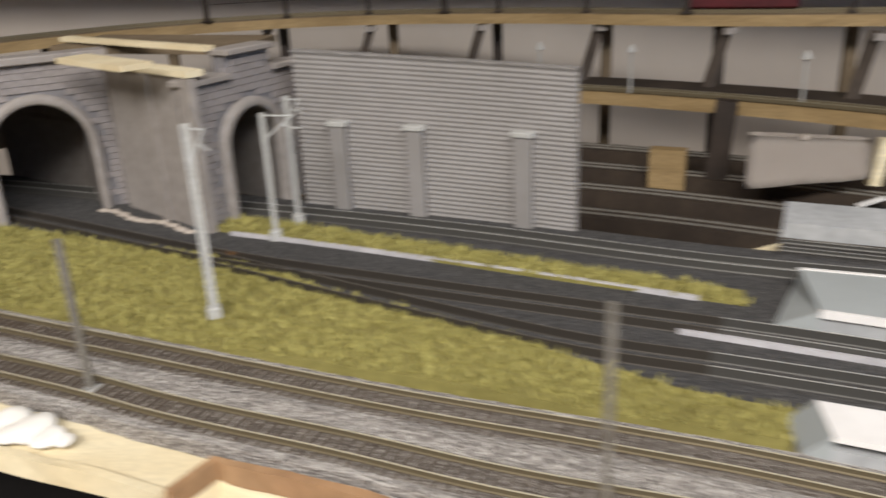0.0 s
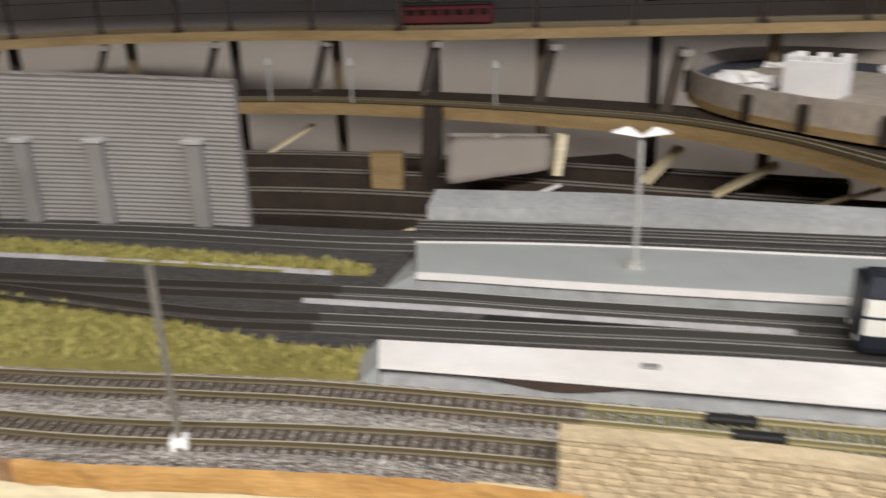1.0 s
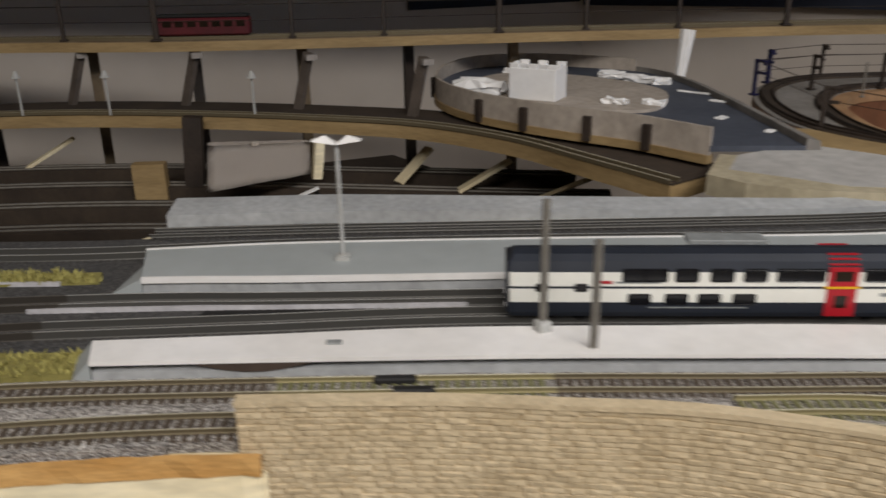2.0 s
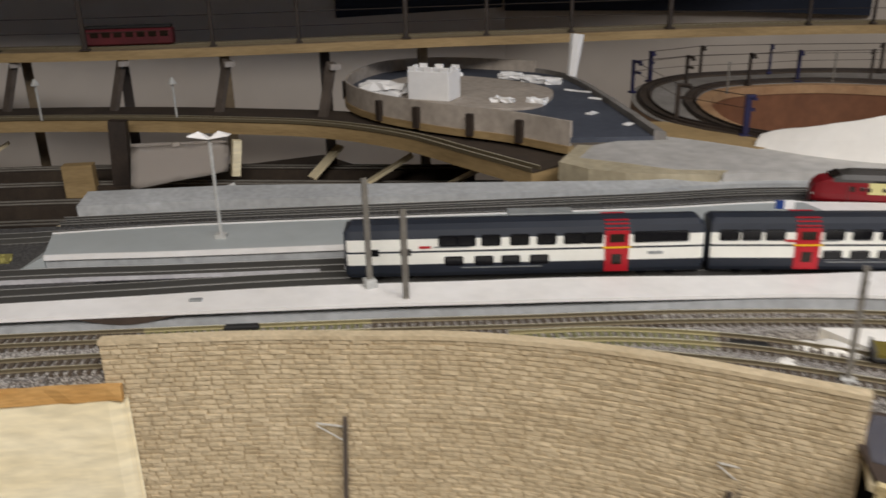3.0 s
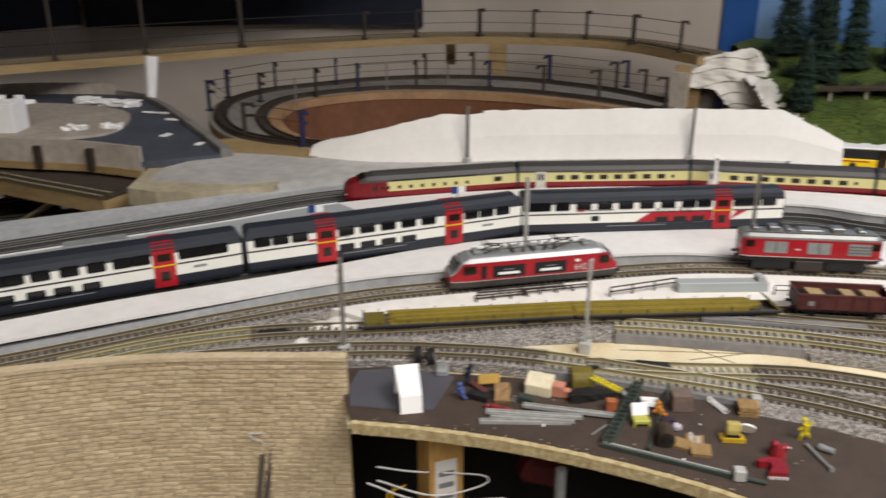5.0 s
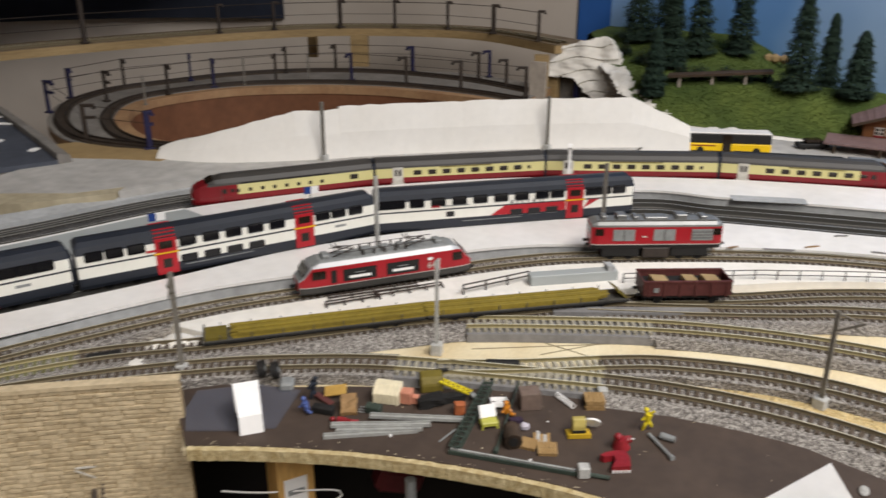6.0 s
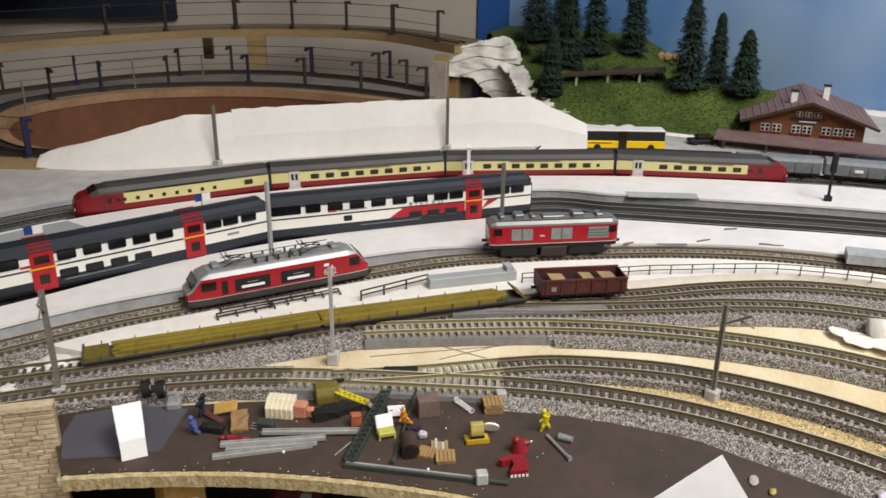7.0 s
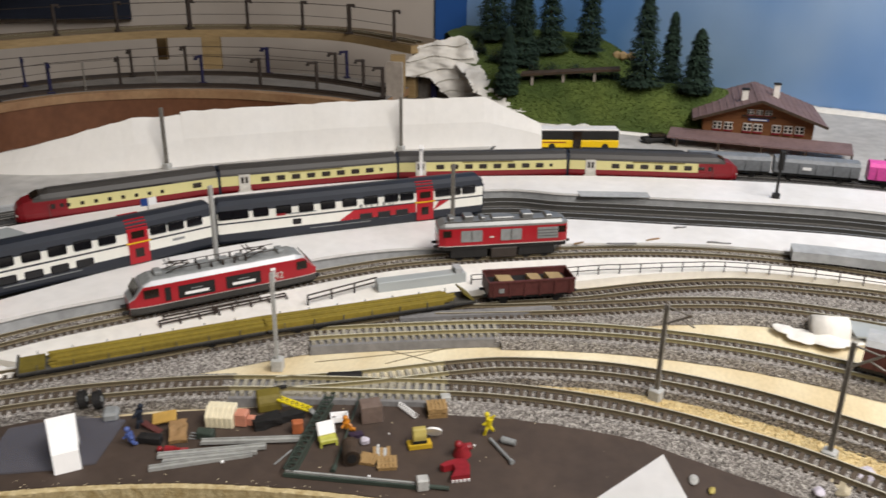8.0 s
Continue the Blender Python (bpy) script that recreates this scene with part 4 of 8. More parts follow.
tagged(part("deck_filler", slab([(0.668, 0.268), (0.690, 0.312), (0.703, 0.304), (0.708, 0.262), (0.722, 0.221), (0.722, 0.203), (0.716, 0.197), (0.698, 0.199), (0.686, 0.231)], 0.0060, 0.0139), M_PINE), "tan wooden board between the helix and the road", "board", kind="structure")
# the upper tramcar
tram = thing("red_railcar", "small red railcar with dark windows on the upper ramp", "railcar", chord(TOP, near_s(TOP, 0.300, 0.72), 0.088, 0.063))
part("body", B(-0.044, 0.044, -0.008, 0.008, 0.001, 0.017, bevel=0.0015), M_DKRED, tram)
part("roof", B(-0.043, 0.043, -0.007, 0.007, 0.0171, 0.0200, bevel=0.001), M_UNDER, tram)
for k in range(7):
    part("window", B(-0.037 + k * 0.0115, -0.029 + k * 0.0115, -0.0083, 0.0083, 0.0090, 0.0145), M_GLASS, tram)

# oval deck with low card wall
OV = [(0.598, 0.288), (0.579, 0.345), (0.553, 0.392), (0.531, 0.441), (0.517, 0.495), (0.520, 0.560), (0.555, 0.625), (0.610, 0.668), (0.672, 0.660), (0.726, 0.602), (0.752, 0.548), (0.738, 0.475), (0.715, 0.410), (0.686, 0.335), (0.655, 0.258)]
oval = thing("oval_deck", "oval grey card deck with low rim and slate floor", "deck", kind="structure")
OVC = spl(OV, 0.008)
NR = int(len(OVC) * 0.66)
part("deck_floor", slab([(p.x, p.y) for p in OVC], 0.0125, 0.0165), M_DKFLOOR, oval, "slate painted floor")
rim = sweep(OVC[:NR], [(-0.0018, 0.010), (0.0006, 0.010), (0.0006, 0.029), (-0.0018, 0.029)], wob=0.0002)
part("rim", rim, M_CARD, oval, "grey card rim")
low = OVC[NR - 1:]
side_rim = sweep(low, [(-0.002, 0.010), (0.009, 0.010), (0.007, 0.0195), (-0.002, 0.0215)], wob=0.0003)
part("side_rim", side_rim, M_HELIX, oval, "low sloping card edge")
part("rim_base", sweep(OVC[:NR], [(-0.0050, 0.004), (0.002, 0.004), (0.002, 0.010), (-0.0050, 0.010)], wob=0.0002), M_PINE, oval, "pale wooden base strip")
part("inner_island", slab([(p.x, p.y) for p in spl([(0.560, 0.452), (0.556, 0.530), (0.575, 0.590), (0.625, 0.610), (0.668, 0.570), (0.694, 0.505), (0.692, 0.455), (0.660, 0.412), (0.630, 0.395), (0.595, 0.410), (0.572, 0.432)], 0.008)], 0.0165, 0.0190), M_CARD, oval, "grey card island")
for f in (0.055, 0.105, 0.165, 0.215, 0.34, 0.43, 0.50, 0.57):
    p, d, n = frames(OVC)[int(len(OVC) * f)]
    part("clip", boxm(pose(p.x - n.x * -0.003, p.y - n.y * -0.003, 0.006, 0, 0, math.degrees(math.atan2(d.y, d.x))), 0.006, 0.004, 0.018), M_DPOST, oval)
keep_box = thing("card_castle", "cream white card box with a notched top on the oval deck", "card box", pose(0.577, 0.478, 0.0190, 0, 0, -52))
part("body", B(-0.021, 0.021, -0.013, 0.013, 0, 0.0265, bevel=0.0006), M_PAPER, keep_box)
for k in range(3):
    for yy in (-0.0115, 0.0115):
        part("merlon", B(-0.0205 + k * 0.0165, -0.0125 + k * 0.0165, yy - 0.0012, yy + 0.0012, 0.0265, 0.0300, bevel=0.0003), M_PAPER, keep_box)
for xx in (-0.0195, 0.0195):
    part("merlon", B(xx - 0.0012, xx + 0.0012, -0.004, 0.004, 0.0265, 0.0300, bevel=0.0003), M_PAPER, keep_box)


def scrap(x, y, a, w, d, h, label, seed):
    """A torn, buckled piece of paper."""
    rnd = random.Random(seed)
    bm = boxm(pose(x, y, 0.0168, 0, 0, a), w, d, h)
    bmesh.ops.subdivide_edges(bm, edges=bm.edges[:], cuts=3, use_grid_fill=True)
    for v in bm.verts:
        if v.co.z > 0.0172:
            v.co += Vector((rnd.uniform(-1, 1), rnd.uniform(-1, 1), rnd.uniform(-0.8, 0.8))) * h * 0.35
    tagged(part("paper_scrap", bm, M_PAPER), label, "paper", "paper scraps")


scrap(0.545, 0.522, -50, 0.040, 0.020, 0.0120, "flat crumpled white paper on the oval deck", 3)
for k, (x, y, a, w, d) in enumerate(((0.632, 0.604, -40, 0.034, 0.010), (0.651, 0.585, -20, 0.020, 0.008), (0.700, 0.545, -50, 0.024, 0.012), (0.709, 0.512, -62, 0.030, 0.009), (0.718, 0.492, -30, 0.016, 0.007), (0.622, 0.428, -50, 0.020, 0.012), (0.646, 0.410, -55, 0.016, 0.010), (0.737, 0.520, -68, 0.020, 0.005), (0.716, 0.440, -65, 0.036, 0.003), (0.706, 0.400, -65, 0.018, 0.003), (0.663, 0.350, 20, 0.010, 0.006), (0.662, 0.300, 20, 0.009, 0.005))):
    scrap(x, y, a, w, d, 0.0055 if k < 7 else 0.0012, "torn white paper scrap lying on the oval deck", k)
tagged(part("white_peg", rod(bmesh.new(), (0.752, 0.508, 0.016), (0.760, 0.511, 0.062), 0.005, 0.0075, 8), M_PAPER), "white peg standing at the rim of the deck", "peg")

def lumpy_plain(bm, amount, freq):
    for v in bm.verts:
        v.co += Vector(noise.noise_vector(v.co * freq)) * amount
    return bm


# the pit behind the express track: storage tracks, slats, hanging card
pit = thing("storage_pit", "dark storage pit with low track beds behind the station", "pit", kind="structure")
part("pit_floor", slab([(-0.5, 0.46), (0.12, 0.36), (0.42, 0.24), (0.60, 0.22), (0.70, 0.5), (0.6, 0.9), (-0.5, 0.95)], -0.14, -0.13), M_DARKG, pit)
for k in range(5):
    y = 0.46 + k * 0.055
    c = [Vector((-0.3, y + 0.18, 0)), Vector((0.2, y + 0.04, 0)), Vector((0.62, y - 0.20, 0))]
    part("track_bed", sweep(spl(c, 0.02), [(-0.012, -0.075), (0.012, -0.075), (0.012, -0.066 + 0.003 * k), (-0.012, -0.066 + 0.003 * k)]), M_DARKG, pit)
    for o in (-0.0045, 0.0045):
        part("rail", sweep(ofs(spl(c, 0.02), o), [(-0.0004, -0.066 + 0.003 * k), (0.0004, -0.066 + 0.003 * k), (0.0004, -0.0646 + 0.003 * k), (-0.0004, -0.0646 + 0.003 * k)]), M_MAST, pit)
for x, y, x2, y2 in ((0.163, 0.741, 0.210, 0.737), (0.469, 0.533, 0.503, 0.541), (0.507, 0.487, 0.549, 0.471), (0.565, 0.440, 0.573, 0.391)):
    tagged(part("leaning_board", beam(bmesh.new(), (x, y, -0.056), (x2, y2, -0.030), 0.011, 0.003), M_BOARD), "pale wooden slat leaning in the pit", "board", "leaning boards")
tagged(part("wood_block", boxm(pose(0.268, 0.62, -0.07, 0, 0, -20), 0.028, 0.012, 0.036), M_PINE), "pale wooden block in the pit", "block", "wood blocks")
tagged(part("dark_upright", boxm(pose(0.300, 0.615, -0.13, 0, 4, -20), 0.016, 0.012, 0.135), M_DPOST), "dark upright under the middle ramp", "prop")
card = thing("hanging_card", "grey card sheet with a curled edge hanging below the ramp", "card sheet")


def card_piece(name, a, b, c, d, label=""):
    """A slightly buckled piece of card between four corners."""
    bm = bmesh.new()
    a, b, c, d = Vector(a), Vector(b), Vector(c), Vector(d)
    grid = []
    for i in range(13):
        u = i / 12
        lo, hi = a.lerp(b, u), d.lerp(c, u)
        grid.append([bm.verts.new(lo.lerp(hi, j / 6) + Vector((0, 0.0016 * noise.noise((u * 3.2, j * 0.5, 4)), 0.0006 * noise.noise((u * 9, j, 2))))) for j in range(7)])
    for i in range(12):
        for j in range(6):
            bm.faces.new((grid[i][j], grid[i + 1][j], grid[i + 1][j + 1], grid[i][j + 1]))
    bmesh.ops.solidify(bm, geom=bm.faces[:], thickness=0.0012)
    part(name, bm, M_WALLW, card, label, smooth=True)


card_piece("sheet", (0.305, 0.542, -0.0450), (0.393, 0.545, -0.0410), (0.400, 0.567, -0.0190), (0.3125, 0.565, -0.0120))
card_piece("folded_edge", (0.3125, 0.565, -0.0118), (0.400, 0.567, -0.0188), (0.399, 0.572, -0.0175), (0.3135, 0.571, -0.0100), "turned-over upper edge")
part("clip", boxm(pose(0.352, 0.566, -0.0165, 0, 0, 3), 0.007, 0.005, 0.004, bevel=0.0006), M_CARD, card, "grey clip")
bm = bmesh.new()
bmesh.ops.create_icosphere(bm, subdivisions=4, radius=0.010, matrix=Matrix.Translation((0.386, 0.524, -0.062)) @ Matrix.Diagonal((1.9, 0.8, 0.9, 1)))
tagged(part("cable_bundle", lumpy_plain(bm, 0.006, 130), M_UNDER), "dark crumpled bundle of cable under the hanging card", "cable bundle")
tagged(part("paper_scrap", beam(bmesh.new(), (0.375, 0.520, -0.052), (0.392, 0.518, -0.046), 0.006, 0.001), M_PAPER), "torn white paper scrap below the hanging card", "paper", "paper scraps")
tagged(part("card_holder", beam(bmesh.new(), (0.402, 0.560, -0.050), (0.407, 0.560, -0.016), 0.008, 0.008), M_CREAM), "pale wooden stick holding the card", "stick")
for k in range(7):
    s = 0.09 + k * 0.115
    p = place(MID, s + 0.25).translation
    t = thing("ramp_strut", "slanting dark strut between the two ramps", "strut", group="ramp struts")
    part("strut", beam(bmesh.new(), (p.x, p.y + 0.05, 0.0), (p.x + 0.016, p.y + 0.06, 0.050), 0.009, 0.005), M_STRUT, t)
    part("screw_block", boxm(pose(p.x + 0.016, p.y + 0.052, 0.044), 0.010, 0.006, 0.005), M_CONC, t)


for x, y in ((0.172, 0.7095), (0.245, 0.6730), (0.362, 0.6050)):
    t = thing("ramp_lamp", "small pale street lamp on the middle ramp", "lamp", pose(x, y, 0.001), "ramp lamps")
    part("post", rod(bmesh.new(), (0, 0, 0), (0, 0, 0.034), 0.0011, n=6), M_MASTW, t)
    part("shade", rod(bmesh.new(), (0, 0, 0.034), (0, 0, 0.040), 0.0042, 0.0012, 10), M_MASTW, t)


# ---- grey ribbed wall behind the express track ----
gw = thing("ribbed_wall", "grey ribbed card wall with three low pillars", "wall", kind="structure")
GWP = ofs(TEE, 0.020)
GWL = [p for p in GWP if 0.027 < p.x < 0.164]
prof = [(0.004, 0.003)] + [(0.0 if i % 2 else 0.0005, 0.003 + i * 0.00119) for i in range(68)] + [(0.004, 0.0829)]
bm = sweep(GWL, prof)
cap = sweep(GWL, [(-0.0003, 0.0830), (0.0045, 0.0830), (0.0045, 0.0840), (-0.0003, 0.0840)], wob=0.0002)
for b in (bm, cap):
    for v in b.verts:
        v.co.z -= 0.0055 * (v.co.z / 0.083) * (v.co.x - 0.027) / 0.137
part("ribbed_sheet", bm, M_RIB, gw)
part("top_cap", cap, M_RIB, gw)
for f in (0.16, 0.47, 0.80):
    p, d, n = frames(GWL)[int(len(GWL) * f)]
    a = math.degrees(math.atan2(d.y, d.x))
    part("pillar", boxm(pose(p.x - n.x * 0.002, p.y - n.y * 0.002, 0.003, 0, 0, a), 0.0085, 0.004, 0.044), M_RIB, gw)
    part("pillar_cap", boxm(pose(p.x - n.x * 0.002, p.y - n.y * 0.002, 0.0471, 0, 0, a), 0.0105, 0.006, 0.0026, bevel=0.0004), M_MASTW, gw, "pale cap")


# ---- tunnel portals ----
ME_STONE = bpy.data.meshes.new("stone")
bm = box(bmesh.new(), -0.005, 0.005, -0.0006, 0.001, 0, 0.00308)
bm.to_mesh(ME_STONE)
bm.free()
ME_STONE.materials.append(M_MASON)


def portal(name, m, width, height, arch_w, arch_h, label, tower=None):
    t = thing(name, label, "tunnel portal", m)
    bm = bmesh.new()
    n = 20
    arc = [(-arch_w / 2, 0.0)] + [(-arch_w / 2 * math.cos(math.pi * i / n), arch_h - arch_w / 2 + arch_w / 2 * math.sin(math.pi * i / n)) for i in range(n + 1)] + [(arch_w / 2, 0.0)]
    w = width / 2
    out = [(-w, 0.0)]
    for x, z in arc[1:-1]:
        k = max(abs(x) / (arch_w / 2), 1e-6)
        out.append((max(-w, min(w, x * 2.4)), height) if z > arch_h - arch_w * 0.5 + arch_w * 0.18 else (math.copysign(w, x), min(height, z * 1.25)))
    out.append((w, 0.0))
    for y in (0.0, 0.008):
        a = [bm.verts.new((x, y, z)) for x, z in arc]
        o = [bm.verts.new((x, y, z)) for x, z in out]
        for i in range(len(arc) - 1):
            try:
                bm.faces.new((a[i], a[i + 1], o[i + 1], o[i]))
            except ValueError:
                pass
    part("stone_face", bm, M_MORT, t)
    bm = bmesh.new()
    mid = arch_h - arch_w / 2
    rings = []
    for x, z in arc:
        up = max(0.0, z - mid)
        r = math.hypot(x, up)
        gx, gz = x / r, up / r
        rings.append([bm.verts.new((x + gx * o, y, z + gz * o)) for o, y in ((0.0, 0.004), (0.0, -0.0030), (0.0012, -0.0040), (0.0048, -0.0034), (0.0054, 0.004))])
    for r0, r1 in zip(rings, rings[1:]):
        for i in range(4):
            bm.faces.new((r0[i], r0[i + 1], r1[i + 1], r1[i]))
    part("arch_ring", bm, M_CONC, t, "smooth grey arch ring", smooth=True)
    rows = int((tower[2] if tower else height) / 0.0033)
    for r in range(rows):
        z, x = r * 0.0033 + 0.0003, -w + (0.004 if r % 2 else 0.0)
        while x < w - 0.002:
            L = random.uniform(0.005, 0.010)
            x1 = w if w - x < L + 0.002 else x + L
            cx = (x + x1) / 2
            zc = z + 0.002
            half = arch_w / 2 + 0.005
            cz = arch_h - arch_w / 2
            inside_arch = (zc < cz and abs(cx) < half + 0.002) or (zc >= cz and math.hypot(cx, zc - cz) < half + 0.003)
            if not inside_arch and (zc < height or tower[0] < cx < tower[1]):
                share("stone", ME_STONE, t, Matrix.Translation((cx, -random.uniform(0, 0.0006), z)) @ Matrix.Diagonal(((x1 - x - 0.0004) / 0.01, 1, 1, 1)))
            x = x1
    if tower:
        x0, x1, top = tower
        part("raised_block", B(x0, x1, 0.0004, 0.0090, height, top), M_MORT, t)
        part("parapet", B(x0 - 0.002, x1 + 0.002, -0.004, 0.010, top, top + 0.003, bevel=0.0005), M_CONC, t)
        for a, b in ((-w - 0.002, x0 - 0.0002), (x1 + 0.0002, w + 0.002)):
            part("parapet", B(a, b, -0.004, 0.010, height, height + 0.003, bevel=0.0005), M_CONC, t)
    else:
        part("parapet", B(-w - 0.002, w + 0.002, -0.004, 0.010, height, height + 0.004, bevel=0.0006), M_CONC, t)
    bm = bmesh.new()
    tube = [(x, z) for x, z in arc]
    ya, yb = [bm.verts.new((x, 0.001, z)) for x, z in tube], [bm.verts.new((x, 0.20, z)) for x, z in tube]
    for i in range(len(tube) - 1):
        bm.faces.new((ya[i], ya[i + 1], yb[i + 1], yb[i]))
    bm.faces.new(yb)
    bmesh.ops.solidify(bm, geom=bm.faces[:], thickness=0.002)
    part("tunnel_lining", bm, M_CONC if name == "tunnel_portal" else M_BLACK, t, "dark tunnel lining")
    return t


portal("tunnel_portal", pose(-0.104, 0.378, 0.003, 0, 0, 32), 0.074, 0.080, 0.046, 0.060, "grey stone double-track tunnel portal with dark bore")
portal("tunnel_portal", pose(0.005, 0.380, 0.003, 0, 0, 60), 0.074, 0.0705, 0.035, 0.055, "grey stone single-track tunnel portal with a raised middle", (-0.0115, 0.017, 0.0815))
side = thing("portal_side_wall", "smooth grey wall between the two tunnel portals", "wall", kind="structure")
part("panel", beam(bmesh.new(), (-0.068, 0.393, 0.040), (-0.012, 0.350, 0.040), 0.006, 0.077), M_CONC, side)
part("panel_cap", beam(bmesh.new(), (-0.070, 0.394, 0.080), (-0.008, 0.347, 0.080), 0.009, 0.003), M_BOARD, side)
for x, y in ((-0.012, 0.3485), (-0.040, 0.370)):
    part("pilaster", boxm(pose(x, y - 0.002, 0.003, 0, 0, -36), 0.007, 0.004, 0.075), M_CONC, side)
tagged(part("loose_plank", beam(bmesh.new(), (-0.077, 0.374, 0.0855), (-0.030, 0.337, 0.0855), 0.016, 0.0026), M_BOARD), "pale wooden plank lying over the portals", "plank", "planks")
tagged(part("loose_plank", beam(bmesh.new(), (-0.113, 0.442, 0.0880), (-0.008, 0.371, 0.0880), 0.006, 0.0024), M_BOARD), "pale wooden plank lying over the portals", "plank", "planks")
tagged(part("plank_support", beam(bmesh.new(), (-0.11, 0.45, 0.084), (0.0, 0.43, 0.082), 0.05, 0.004), M_PINE_D), "dark board behind the portals", "board")


bm = bmesh.new()
for k in range(26):
    f = k / 25
    x, y = -0.082 + 0.060 * f, 0.3835 - 0.036 * f + 0.0022 * math.sin(f * 11)
    bmesh.ops.create_icosphere(bm, subdivisions=2, radius=0.0017 + 0.0005 * math.sin(k * 2.3), matrix=Matrix.Translation((x, y, 0.0044)) @ Matrix.Diagonal((1.5, 1.0, 0.6, 1)))
for v in bm.verts:
    v.co += Vector(noise.noise_vector(v.co * 300)) * 0.0006
tagged(part("plaster_bead", bm, M_CARD, smooth=True), "dull plaster bead along the foot of the portal wall", "plaster", kind="structure")
lamp_bulb = thing("point_lamp", "tiny glowing orange lamp between the throat tracks", "lamp", pose(0.006, 0.309, 0.003))
part("socket", rod(bmesh.new(), (0, 0, 0), (0, 0, 0.0016), 0.0012, n=8), M_UNDER, lamp_bulb)
bm = bmesh.new()
bmesh.ops.create_icosphere(bm, subdivisions=2, radius=0.0010, matrix=Matrix.Translation((0, 0, 0.0021)))
part("bulb", bm, M_BULB, lamp_bulb, "glowing orange bulb")


# ---- vehicles ----
def loft(stations, prof):
    """Lofts a half cross-section of (y, z, label) along x, on both sides; each station is (x, width factor, top, relabel)."""
    parts = {}
    for side in (-1, 1):
        for (x0, w0, t0, r0), (x1, w1, t1, r1) in zip(stations, stations[1:]):
            for (ya, za, _), (yb, zb, lab) in zip(prof, prof[1:]):
                lab = r0.get(lab, lab)
                bm = parts.setdefault(lab, bmesh.new())
                q = [(x0, side * ya * w0, min(za, t0)), (x0, side * yb * w0, min(zb, t0)), (x1, side * yb * w1, min(zb, t1)), (x1, side * ya * w1, min(za, t1))]
                vs = [bm.verts.new(v) for v in q]
                try:
                    bm.faces.new(vs)
                except ValueError:
                    pass
    for x, w, t, r in (stations[0], stations[-1]):
        bm = parts.setdefault(r.get("end", "end") + ("_b" if x > 0 else ""), bmesh.new())
        loop = [(x, -y * w, min(z, t)) for y, z, _ in prof] + [(x, y * w, min(z, t)) for y, z, _ in prof[::-1]]
        try:
            bm.faces.new([bm.verts.new(v) for v in loop])
        except ValueError:
            pass
    for bm in parts.values():
        bmesh.ops.remove_doubles(bm, verts=bm.verts, dist=1e-6)
    return parts


def pane_mesh(name, w, h, material, depth=0.0005):
    me = bpy.data.meshes.new(name)
    bm = box(bmesh.new(), -w / 2, w / 2, -depth / 2, depth / 2, 0, h, bevel=min(w, h) * 0.12)
    bm.to_mesh(me)
    bm.free()
    me.materials.append(material)
    return me


def wheels(t, xs, r=0.0032, half=0.0045):
    for x in xs:
        bm = bmesh.new()
        for s in (-half, half):
            rod(bm, (x, s - 0.0008, r), (x, s + 0.0008, r), r, n=14)
        rod(bm, (x, -half, r), (x, half, r), 0.0008)
        part("wheelset", bm, M_UNDER, t)


TEE_PROF = [(0.0, 0.0026, ""), (0.0076, 0.0026, "floor"), (0.0080, 0.0045, "under"), (0.0088, 0.0062, "red"), (0.0090, 0.0098, "red"), (0.0089, 0.0104, "cream"), (0.0086, 0.0165, "cream"), (0.0082, 0.0180, "roof"), (0.0066, 0.0207, "roof"), (0.0035, 0.0222, "roof"), (0.0, 0.0226, "roof")]
TEE_MAT = {"floor": M_UNDER, "under": M_UNDER, "red": M_TRED, "cream": M_TCREAM, "roof": M_TROOF, "end": M_BELLOW, "nose": M_TRED}
TEE_NAME = {"floor": "floor_pan", "under": "underframe", "red": "red_band", "cream": "cream_band", "roof": "roof", "end": "gangway_end", "nose": "nose"}
ME_TW, ME_TD = pane_mesh("window", 0.0058, 0.0034, M_GLASS), pane_mesh("window", 0.0024, 0.0024, M_GLASS)


